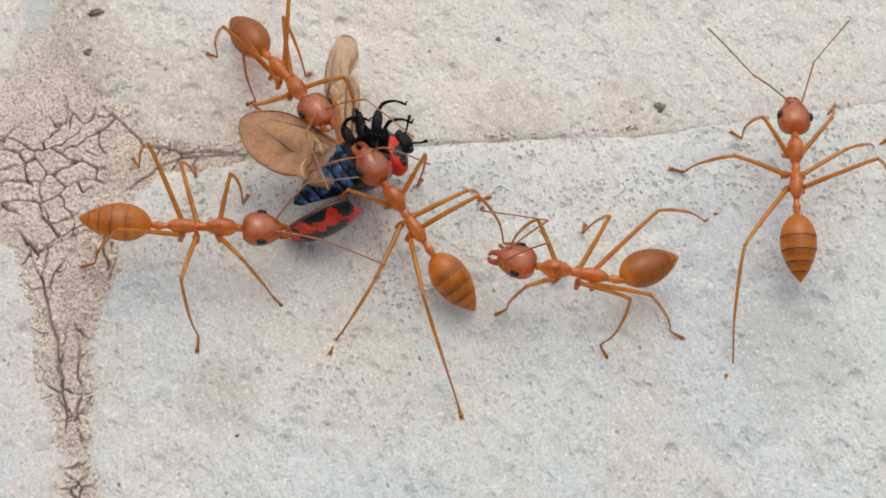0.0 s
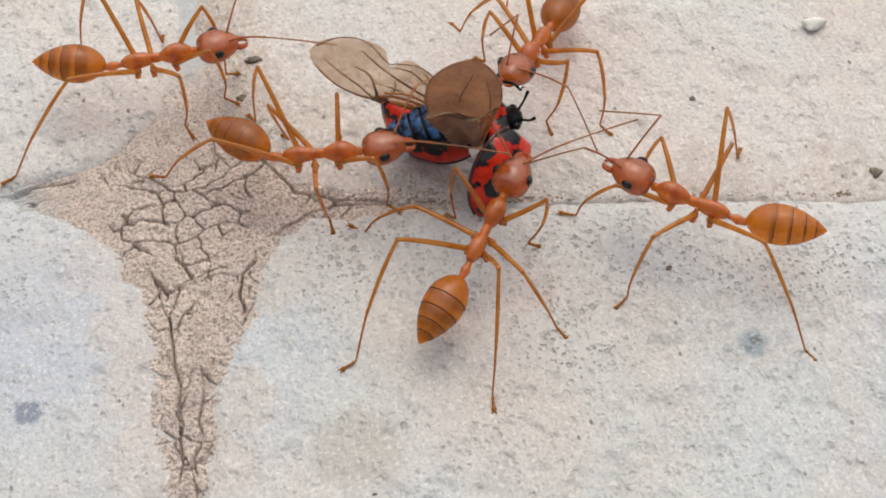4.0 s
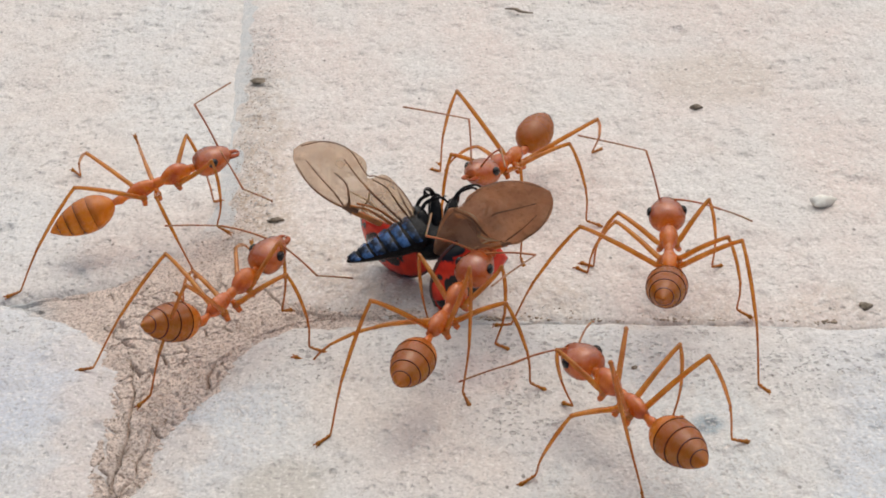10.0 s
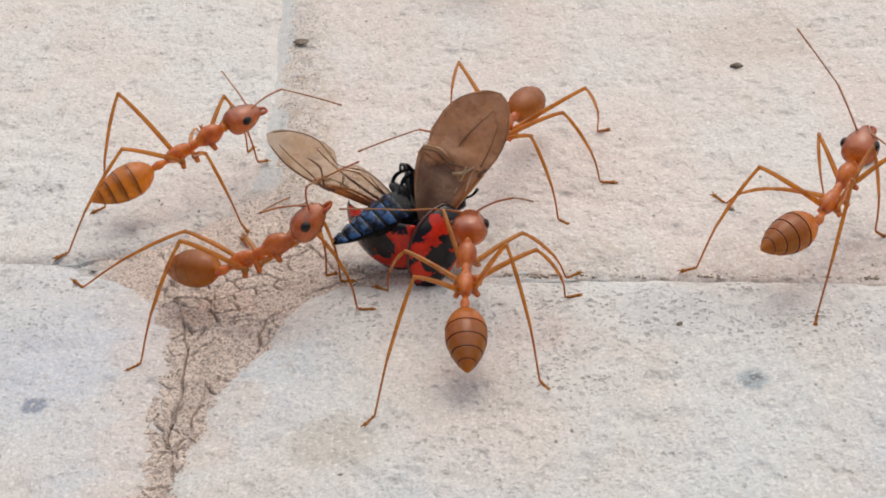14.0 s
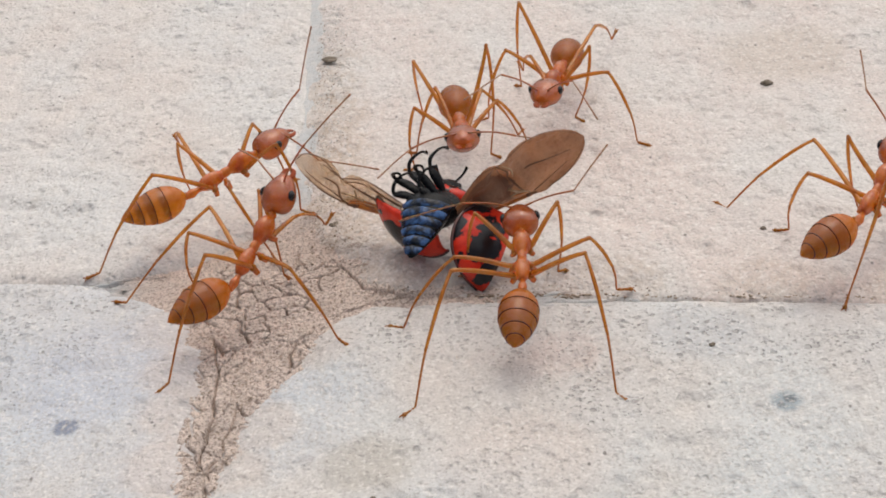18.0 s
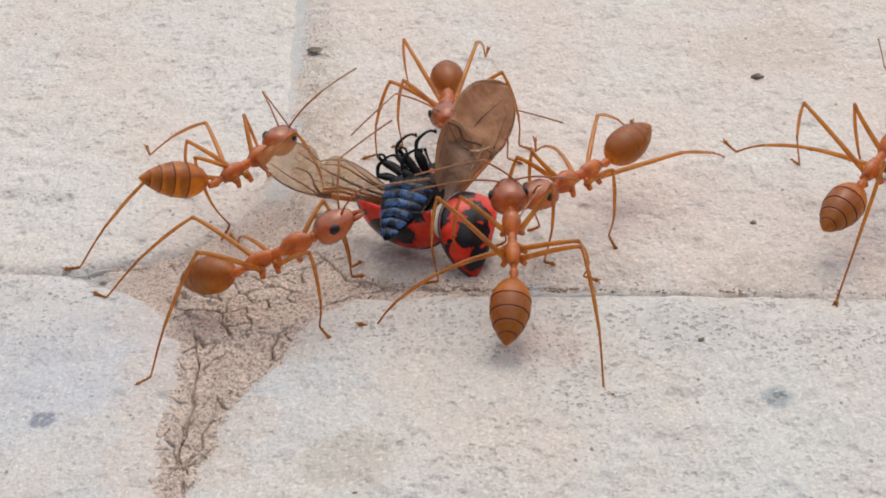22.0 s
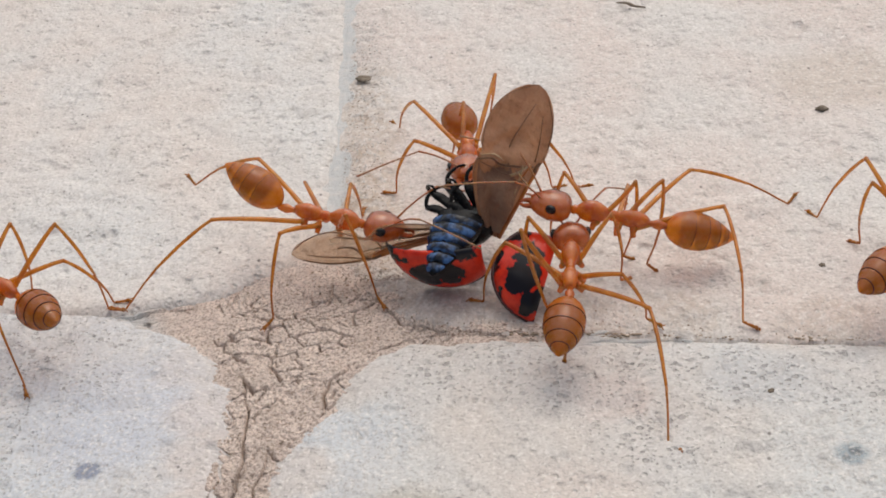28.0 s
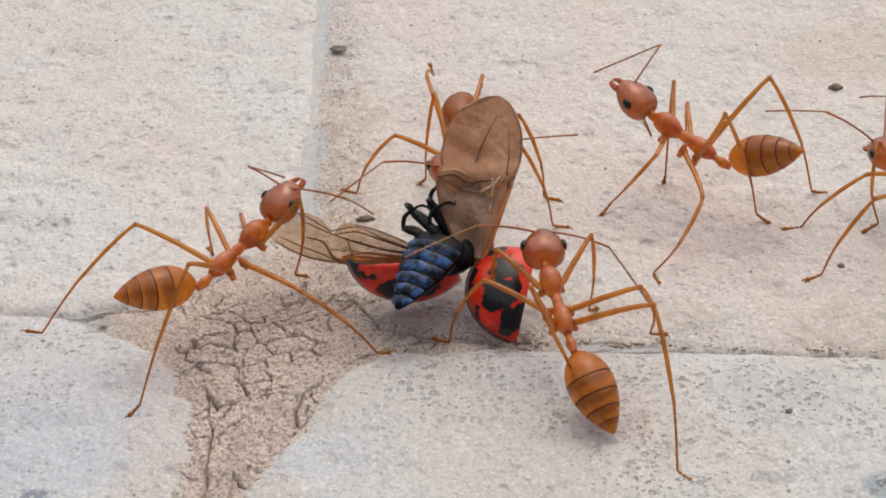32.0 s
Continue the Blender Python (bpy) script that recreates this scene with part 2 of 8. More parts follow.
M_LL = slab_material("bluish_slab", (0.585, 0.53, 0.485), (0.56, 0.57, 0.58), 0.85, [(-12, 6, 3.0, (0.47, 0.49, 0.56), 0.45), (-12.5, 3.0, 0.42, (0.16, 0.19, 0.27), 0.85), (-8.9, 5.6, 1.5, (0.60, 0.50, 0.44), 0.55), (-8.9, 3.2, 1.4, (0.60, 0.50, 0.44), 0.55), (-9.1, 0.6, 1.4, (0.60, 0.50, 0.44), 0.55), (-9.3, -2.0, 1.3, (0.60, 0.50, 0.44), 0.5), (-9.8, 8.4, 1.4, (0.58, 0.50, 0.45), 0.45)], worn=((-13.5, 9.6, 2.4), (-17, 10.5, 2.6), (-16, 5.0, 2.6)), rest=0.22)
M_UL = slab_material("pale_slab", (0.62, 0.55, 0.50), (0.61, 0.59, 0.565), 0.12, [], 1.25, rest=0.10)
M_UR = slab_material("pink_slab", (0.62, 0.53, 0.48), (0.61, 0.575, 0.54), 0.05, [(14, 25, 2.6, (0.50, 0.43, 0.36), 0.5), (-4.6, 15, 1.9, DUST, 0.6), (-4.7, 17, 1.7, DUST, 0.6), (-4.8, 19, 1.6, DUST, 0.6), (-4.8, 21, 1.6, DUST, 0.55), (-4.9, 23.5, 1.7, DUST, 0.5), (-5.0, 26, 1.6, DUST, 0.45), (-5.0, 28.5, 1.6, DUST, 0.4), (-2.6, 12, 2.6, DUST, 0.5), (1.5, 9.6, 2.2, DUST, 0.5), (5.5, 8.6, 1.8, DUST, 0.4), (10.5, 7.6, 1.6, DUST, 0.35), (15, 6.8, 1.5, DUST, 0.3)], rest=0.10)


def grout_material():
    n = Nodes("cracked_mortar")
    p = n.place(local=False)
    col = n.mix(n.ramp(n.noise(p, 0.45, 4), 0.35, 0.68), (0.71, 0.59, 0.51), (0.60, 0.495, 0.43))
    col = n.mix(n.ramp(n.noise(p, 4.0, 3, 0.6), 0.50, 0.72, 0.0, 0.6), col, (0.70, 0.61, 0.53))
    col = n.mix(n.ramp(n.noise(p, 10.0, 3, 0.7), 0.48, 0.60, 0.0, 0.72), col, (0.25, 0.19, 0.155))
    col = n.mix(n.math("MULTIPLY", n.ramp(n.noise(p, 1.2, 3, 0.6), 0.50, 0.66), 0.30), col, (0.36, 0.28, 0.22))
    col = n.mix(n.ramp(n.cells(p, 3.2), 0.05, 0.10, 0.6, 0.0), col, (0.66, 0.58, 0.50))
    far = n.ramp(n.math("ADD", n.axis(p, 1), n.math("MULTIPLY", n.noise(p, 0.6, 3), 4.0)), 16.0, 19.0)
    wide = n.math("MULTIPLY", n.noise(p, 0.8, 3), 2.0)
    for low, high, sign in ((2.0, 4.5, 1.0), (11.5, 14.0, -1.0)):
        far = n.math("MAXIMUM", far, n.ramp(n.math("ADD", n.math("MULTIPLY", n.axis(p, 0), sign), wide), low, high))
    col = n.mix(far, col, n.mix(n.ramp(n.noise(p, 2.5, 4), 0.4, 0.7), (0.52, 0.52, 0.51), (0.58, 0.56, 0.535)))
    n.bump(n.math("ADD", n.noise(p, 5.0, 6, 0.7), n.math("MULTIPLY", n.noise(p, 1.8, 4), 1.5)), 0.08, 1.0)
    return n.finish(col, 0.9, spec=0.2)


M_GROUT = grout_material()


def ant_material(name, base, dark, pale, rough=0.40, top=None, clear=0.1, sss=0.35, spec=0.4, blotch=0.45, fleck=0.35, coat=0.0, see=0.0, bend=1.0):
    n = Nodes(name)
    p = n.place()
    info = n.t.nodes.new("ShaderNodeObjectInfo").outputs["Random"]
    col = n.mix(n.ramp(n.noise(p, 1.6, 4), 0.35, 0.7), base, dark)
    col = n.mix(n.ramp(n.noise(p, 9.0, 3), 0.5, 0.75, 0.0, fleck), col, pale)
    col = n.mix(n.math("MULTIPLY", info, 0.12), col, dark)
    col = n.mix(n.ramp(n.noise(p, 3.4, 3, 0.6), 0.58, 0.70, 0.0, blotch), col, dark)
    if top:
        # blends towards the top colour with height; the flanks keep the base colour
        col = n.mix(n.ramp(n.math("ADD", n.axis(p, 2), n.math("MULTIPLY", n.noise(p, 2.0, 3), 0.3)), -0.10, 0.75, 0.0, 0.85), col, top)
    n.bump(n.math("ADD", n.noise(p, 18.0, 2), n.math("MULTIPLY", n.noise(p, 4.0, 3), 2.0)), 0.012, 0.5 * (blotch > 0))
    return n.finish(col, n.ramp(n.noise(p, 5.0, 2), 0.3, 0.7, rough - 0.06, rough + 0.12), coat=coat, sss=sss, radius=(0.7, 0.22, 0.04), spec=spec, glow=clear, see=see, bend=bend)


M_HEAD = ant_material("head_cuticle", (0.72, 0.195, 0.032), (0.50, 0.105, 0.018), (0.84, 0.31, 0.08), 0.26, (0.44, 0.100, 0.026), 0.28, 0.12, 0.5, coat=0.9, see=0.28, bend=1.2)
M_JAW = ant_material("jaw_cuticle", (0.34, 0.070, 0.014), (0.20, 0.036, 0.008), (0.44, 0.12, 0.03), spec=0.25)
M_THORAX = ant_material("thorax_cuticle", (0.78, 0.225, 0.030), (0.54, 0.115, 0.016), (0.88, 0.36, 0.08), 0.24, None, 0.30, 0.10, 0.5, coat=0.8, see=0.36, bend=1.2)
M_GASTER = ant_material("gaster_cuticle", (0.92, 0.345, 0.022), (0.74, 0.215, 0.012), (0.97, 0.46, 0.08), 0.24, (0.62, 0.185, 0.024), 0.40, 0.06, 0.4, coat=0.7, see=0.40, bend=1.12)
M_BAND = ant_material("gaster_band", (0.085, 0.022, 0.005), (0.06, 0.015, 0.004), (0.14, 0.04, 0.01), spec=0.25)
M_LEG = ant_material("leg_cuticle", (0.62, 0.290, 0.050), (0.46, 0.185, 0.028), (0.78, 0.44, 0.13), 0.16, None, 0.25, 0.12, 0.6, 0.0, 0.12, 0.9, 0.42)
M_TARSUS = ant_material("tarsus_cuticle", (0.54, 0.22, 0.035), (0.36, 0.11, 0.015), (0.64, 0.35, 0.10), 0.28, None, 0.25, 0.2, 0.4, 0.3, see=0.25)
M_FLAGELLUM = ant_material("flagellum_cuticle", (0.33, 0.20, 0.115), (0.24, 0.14, 0.08), (0.42, 0.28, 0.18), 0.5, spec=0.2, fleck=0.15)
M_ANTENNA = ant_material("antenna_cuticle", (0.36, 0.155, 0.060), (0.27, 0.11, 0.045), (0.44, 0.23, 0.12), 0.40, spec=0.3, fleck=0.15)


def plain(name, base, dark, rough, scale=3.0, coat=0.0, spec=0.5, bump=0.02):
    n = Nodes(name)
    p = n.place()
    col = n.mix(n.ramp(n.noise(p, scale, 4), 0.35, 0.68), base, dark)
    n.bump(n.noise(p, scale * 5, 3), bump, 0.5)
    return n.finish(col, rough, coat=coat, spec=spec)


M_EYE = plain("compound_eye", (0.008, 0.006, 0.006), (0.018, 0.012, 0.010), 0.16, 9.0, spec=0.4)
M_BLACK = plain("black_chitin", (0.002, 0.002, 0.0025), (0.005, 0.005, 0.006), 0.16, 4.0, spec=0.14, bump=0.05)
M_RIM = plain("dark_rim", (0.055, 0.012, 0.010), (0.10, 0.02, 0.014), 0.25, 4.0, coat=0.3)
M_LINING = plain("wine_red_lining", (0.20, 0.016, 0.016), (0.075, 0.008, 0.010), 0.25, 1.6, coat=0.3)
M_VEIN = plain("wing_vein", (0.15, 0.070, 0.032), (0.22, 0.11, 0.05), 0.4, 3.0)
M_COSTA = plain("amber_costa", (0.56, 0.20, 0.03), (0.34, 0.10, 0.02), 0.3, 2.0, coat=0.2)
M_WHITE = plain("pale_grain", (0.85, 0.82, 0.74), (0.74, 0.69, 0.60), 0.6, 4.0)
M_DARKBIT = plain("dark_grain", (0.13, 0.105, 0.075), (0.27, 0.22, 0.17), 0.8, 5.0, spec=0.2, bump=0.05)
M_GRIT = plain("brown_grit", (0.38, 0.30, 0.22), (0.26, 0.20, 0.145), 0.85, 3.0)
M_HAIR = plain("dry_fibre", (0.30, 0.24, 0.18), (0.18, 0.14, 0.10), 0.7, 4.0)


def belly_material():
    n = Nodes("blue_black_belly")
    p = n.place()
    # blue patches put the sky's reflection on black cuticle into the colour
    col = n.mix(n.ramp(n.noise(p, 2.2, 3, 0.6), 0.40, 0.66), (0.005, 0.009, 0.018), (0.050, 0.120, 0.29))
    col = n.mix(n.ramp(n.noise(p, 7.0, 3, 0.6), 0.54, 0.68, 0.0, 0.3), col, (0.006, 0.008, 0.012))
    n.bump(n.noise(p, 4.0, 3), 0.06, 0.8)
    return n.finish(col, 0.16, spec=0.22)


M_BELLY = belly_material()


def elytron_material():
    n = Nodes("red_spotted_elytron")
    p = n.place()
    red = n.mix(n.ramp(n.noise(p, 1.5, 4), 0.35, 0.7), (0.72, 0.040, 0.014), (0.46, 0.016, 0.007))
    ink = n.ramp(n.math("ADD", n.cells(p, 0.85), n.math("MULTIPLY", n.noise(p, 2.0, 3), 0.75)), 0.86, 0.90, 1.0, 0.0)
    col = n.mix(ink, red, (0.012, 0.010, 0.012))
    n.bump(n.math("ADD", n.noise(p, 16.0, 2), n.math("MULTIPLY", n.noise(p, 2.5, 2), 3.0)), 0.015, 0.5)
    return n.finish(col, 0.18, coat=0.15, spec=0.25)


M_ELYTRON = elytron_material()


def wing_material(name, tint, clear, opaque, grain, glow=0.3):
    n = Nodes(name)
    p = n.place()
    x = n.axis(p, 0)
    col = n.mix(n.ramp(n.noise(p, 0.9, 4), 0.35, 0.7), tint, clear)
    col = n.mix(n.ramp(n.noise(p, 5.0, 4, 0.65), 0.48, 0.75, 0.0, 0.5), col, grain)
    a = n.math("ADD", n.ramp(n.noise(p, 0.8, 3), 0.3, 0.7, opaque - 0.10, opaque + 0.08), n.ramp(x, 0.2, 2.4, 0.10, 0.0))
    n.bump(n.math("ADD", n.noise(p, 1.4, 3), n.math("MULTIPLY", n.noise(p, 7.0, 2), 0.12)), 0.28, 0.8)
    return n.finish(col, 0.34, alpha=a, spec=0.4, glow=glow)


M_WINGL = wing_material("clear_smoky_wing", (0.58, 0.34, 0.155), (0.74, 0.52, 0.29), 0.32, (0.28, 0.14, 0.06))
M_WINGR = wing_material("brown_smoky_wing", (0.48, 0.235, 0.118), (0.62, 0.345, 0.185), 0.82, (0.27, 0.12, 0.056), 0.36)
M_LOBE = wing_material("dark_folded_wing", (0.26, 0.145, 0.09), (0.36, 0.215, 0.135), 0.85, (0.15, 0.075, 0.045), 0.25)
M_FOLD = plain("pale_wing_fold", (0.62, 0.47, 0.28), (0.40, 0.25, 0.12), 0.4, 3.0)


# ---------------------------------------------------------------- mesh helpers
def mesh_of(name, verts, faces, material, smooth=True):
    me = bpy.data.meshes.new(name)
    me.from_pydata([tuple(c * MM for c in v) for v in verts], [], faces)
    me.materials.append(material)
    if smooth:
        me.polygons.foreach_set("use_smooth", [True] * len(me.polygons))
    me.update()
    return me


def part(name, me, parent, m=None, label=""):
    ob = new(name, me)
    ob.parent = parent
    if m is not None:
        ob.matrix_basis = m
    return tagged(ob, label=label) if label else ob


def tube(points, radii, sides=10, squash=1.0):
    """Rings along a line of points with a radius each; closed at both ends. squash flattens it along its own up."""
    P = [Vector(q) for q in points]
    verts, faces = [], []
    up = Vector((0, 0, 1))
    for i, (q, r) in enumerate(zip(P, radii)):
        d = (P[min(i + 1, len(P) - 1)] - P[max(i - 1, 0)]).normalized()
        side = up.cross(d)
        side = side.normalized() if side.length > 1e-6 else Vector((0, 1, 0))
        top = d.cross(side)
        for k in range(sides):
            a = 2 * math.pi * k / sides
            verts.append(q + side * (r * math.cos(a)) + top * (r * squash * math.sin(a)))
    for i in range(len(P) - 1):
        for k in range(sides):
            a, b = i * sides + k, i * sides + (k + 1) % sides
            faces.append((a, b, b + sides, a + sides))
    faces.append(tuple(range(sides))[::-1])
    faces.append(tuple(range((len(P) - 1) * sides, len(P) * sides)))
    return verts, faces


def bent(points, step=4):
    """A smooth line through points."""
    out = []
    P = [Vector(q) for q in points]
    for i in range(len(P) - 1):
        a, b, c, d = P[max(i - 1, 0)], P[i], P[i + 1], P[min(i + 2, len(P) - 1)]
        for s in range(step):
            u = s / step
            out.append(0.5 * (2 * b + (c - a) * u + (2 * a - 5 * b + 4 * c - d) * u * u + (3 * b - a - 3 * c + d) * u ** 3))
    return out + [P[-1]]


def spread(values, n):
    return [float(v) for v in np.interp(np.linspace(0, 1, n), np.linspace(0, 1, len(values)), values)]


def lathe(profile, wide=1.0, tall=1.0, sides=18, lift=None, closed=True):
    """Rings across the x axis: (x, radius) rows, with its own width and height; lift(x) moves the middle up."""
    verts, faces = [], []
    for x, r in profile:
        z0 = lift(x) if lift else 0.0
        for k in range(sides):
            a = 2 * math.pi * k / sides
            verts.append((x, r * wide * math.cos(a), z0 + r * tall * math.sin(a)))
    n = len(profile)
    for i in range(n - 1):
        for k in range(sides):
            a, b = i * sides + k, i * sides + (k + 1) % sides
            faces.append((a, a + sides, b + sides, b))
    if closed:
        faces.append(tuple(range(sides)))
        faces.append(tuple(range((n - 1) * sides, n * sides))[::-1])
    return verts, faces


def smooth_rows(rows, n):
    """More rows through a profile's rows."""
    pts = bent([(x, 0, r) for x, r in rows], n)
    return [(p.x, max(p.z, 0.004)) for p in pts]


def joined(*pieces):
    verts, faces = [], []
    for v, f in pieces:
        o = len(verts)
        verts += [tuple(q) for q in v]
        faces += [tuple(i + o for i in q) for q in f]
    return verts, faces


def ball(cx, cy, cz, rx, ry, rz, rings=8, sides=12):
    verts, faces = [], []
    for i in range(rings + 1):
        a = math.pi * i / rings
        for k in range(sides):
            b = 2 * math.pi * k / sides
            s = max(math.sin(a), 0.02)
            verts.append((cx + rx * math.cos(a), cy + ry * s * math.cos(b), cz + rz * s * math.sin(b)))
    for i in range(rings):
        for k in range(sides):
            a, b = i * sides + k, i * sides + (k + 1) % sides
            faces.append((a, a + sides, b + sides, b))
    return verts, faces


# ---------------------------------------------------------------- the ant
FEMUR = (1.9, 2.2, 3.2)
SHANK = (3.4, 3.2, 4.75)
HIPS = ((0.95, 0.20, -0.22), (0.20, 0.24, -0.26), (-0.30, 0.22, -0.24))
NECK, WAIST = Vector((1.75, 0, 0.05)), Vector((-1.0, 0, 0.0))
SIDES = (("left", 1), ("right", -1))


def ant_meshes():
    m = {}
    head = lathe(smooth_rows([(-0.02, 0.12), (0.10, 0.40), (0.34, 0.585), (0.72, 0.615), (1.05, 0.50), (1.30, 0.33), (1.42, 0.20)], 4), 1.0, 0.80, 22)
    # two shallow lobes at the back of the head and a clypeus ridge in front
    hv = [(x - 0.10 * max(0, 1 - abs(y) / 0.3) * max(0, 0.35 - x) / 0.35 * -1, y, z + (0.03 if x > 1.0 and abs(y) < 0.16 and z > 0 else 0)) for x, y, z in head[0]]
    m["head"] = mesh_of("head", hv, head[1], M_HEAD)
    m["eye"] = mesh_of("eye", *ball(0, 0, 0, 0.185, 0.11, 0.165, 8, 14), M_EYE)
    jaw = bent([(-0.05, 0, 0), (0.16, 0.05, -0.02), (0.34, 0.02, -0.05), (0.44, -0.12, -0.06)], 4)
    m["mandible"] = mesh_of("mandible", *joined(tube(jaw, spread([0.12, 0.13, 0.09, 0.02], len(jaw)), 8, 0.55), *[tube([(0.22 + 0.07 * i, 0.0 - 0.03 * i, -0.04), (0.22 + 0.07 * i, -0.08 - 0.03 * i, -0.05)], [0.03, 0.006], 5) for i in range(3)]), M_JAW)
    th = lathe(smooth_rows([(1.80, 0.13), (1.70, 0.18), (1.61, 0.165), (1.50, 0.26), (1.36, 0.36), (1.10, 0.42), (0.84, 0.36), (0.64, 0.25), (0.53, 0.18), (0.43, 0.20), (0.31, 0.20), (0.20, 0.185), (0.06, 0.27), (-0.28, 0.335), (-0.58, 0.28), (-0.80, 0.14)], 4), 0.76, 0.94, 18, lambda x: 0.05 + 0.10 * max(0, x - 0.5) * max(0, 1.7 - x))
    m["coxa"] = mesh_of("coxa", *tube(bent([(-0.16, 0, 0.16), (0.0, 0, 0.06), (0.14, 0, -0.04), (0.24, 0, -0.08)], 3), spread([0.07, 0.105, 0.10, 0.08], 10), 10), M_THORAX)
    m["thorax"] = mesh_of("thorax", *th, M_THORAX)
    m["petiole"] = mesh_of("petiole", *lathe(smooth_rows([(-0.70, 0.10), (-0.90, 0.10), (-1.10, 0.155), (-1.24, 0.13), (-1.42, 0.09)], 4), 1.0, 1.1, 12), M_THORAX)
    shape = [(0.0, 0.09), (0.10, 0.28), (0.30, 0.48), (0.62, 0.645), (1.0, 0.70), (1.4, 0.655), (1.8, 0.52), (2.15, 0.33), (2.42, 0.13), (2.52, 0.02)]
    fine = smooth_rows([(-a, b) for a, b in shape], 6)
    fx, fr = [-a for a, b in fine], [b for a, b in fine]

    def rad(x):
        return float(np.interp(x, fx, fr))
    cuts = (0.0, 0.86, 1.38, 1.82, 2.18, 2.53)
    for i in range(5):
        a, b = cuts[i], cuts[i + 1]
        n = 8
        rows = [(-(a + (b - a) * k / n), rad(a + (b - a) * k / n) * (1.0 + 0.012 * (k / n) ** 3)) for k in range(n + 1)]
        if i:
            rows[0] = (rows[0][0], rows[0][1] * 0.965)
        m["tergite%d" % i] = mesh_of("tergite", *lathe(rows, 0.95, 0.92, 24, closed=False), M_GASTER)
        if i < 4:
            m["band%d" % i] = mesh_of("band", *lathe([(-b + 0.024, rad(b) * 0.985), (-b + 0.022, rad(b - 0.02) * 1.010), (-b - 0.008, rad(b) * 1.014), (-b - 0.010, rad(b) * 0.985)], 0.95, 0.92, 24), M_BAND)
    for i in range(3):
        a, s = FEMUR[i], SHANK[i]
        f = bent([(-0.02, 0, -0.02), (0.16, 0, 0.05), (0.30, 0, 0.03), (a * 0.5, 0, 0.07), (a * 0.85, 0, 0.05), (a, 0, 0)], 4)
        m["femur%d" % i] = mesh_of("femur", *joined(tube(f, spread([0.125, 0.14, 0.075, 0.095, 0.09, 0.085, 0.075, 0.066, 0.075], len(f)), 10), ball(a, 0, 0, 0.076, 0.072, 0.076, 6, 8)), M_LEG)
        t = bent([(0, 0, 0), (s * 0.10, 0, 0.05), (s * 0.30, 0, 0.06), (s * 0.56, 0, -0.02)], 4)
        m["tibia%d" % i] = mesh_of("tibia", *joined(tube(t, spread([0.062, 0.056, 0.066, 0.062, 0.046], len(t)), 8), tube([(s * 0.545, 0, -0.03), (s * 0.62, 0, -0.12)], [0.022, 0.006], 5)), M_LEG)
        # the last joints lie flat on the ground, with a broad pad and two claws
        e = s * 0.44
        heel = (e - 0.40, 0, -0.36)
        q = bent([(0, 0, 0), (e * 0.35, 0, -0.14), heel, (e - 0.27, 0, -0.33), (e - 0.12, 0, -0.13), (e, 0, 0.02)], 3)
        knots = [tube([(e - 0.30 + 0.10 * k, 0, -0.34 + 0.12 * k), (e - 0.25 + 0.10 * k, 0, -0.28 + 0.12 * k)], [0.036, 0.058], 7) for k in range(3)]
        claws = [tube(bent([(e, 0, 0.02), (e + 0.05, 0.06 * g, 0.09), (e + 0.12, 0.09 * g, 0.10)], 3), spread([0.03, 0.022, 0.006], 7), 5) for g in (-1, 1)]
        m["tarsus%d" % i] = mesh_of("tarsus", *joined(tube(q, spread([0.044, 0.034, 0.032, 0.036, 0.05, 0.07], len(q)), 7), *knots, *claws, ball(e - 0.02, 0, 0.0, 0.085, 0.085, 0.07, 6, 8)), M_TARSUS)
    sc = bent([(0, 0, 0), (0.5, 0, 0.07), (1.1, 0, 0.08), (1.75, 0, 0)], 4)
    m["scape"] = mesh_of("scape", *tube(sc, spread([0.042, 0.031, 0.033, 0.040], len(sc)), 7), M_ANTENNA)
    fl, fr = [], []
    for k in range(12):
        x = 0.215 * k
        for dx, r in ((0.0, 0.027), (0.05, 0.034 + 0.001 * k), (0.17, 0.034 + 0.001 * k)):
            fl.append((x + dx, 0, -0.0024 * (x + dx) ** 2 * 20 * 0.4))
            fr.append(r)
    m["flagellum"] = mesh_of("flagellum", *tube(fl[:-2], [r * 0.78 for r in fr[:-2]], 7), M_FLAGELLUM)
    return m


ANT = ant_meshes()


def mm(x, y, z, rx=0, ry=0, rz=0):
    return pose(x * MM, y * MM, z * MM, rx, ry, rz)


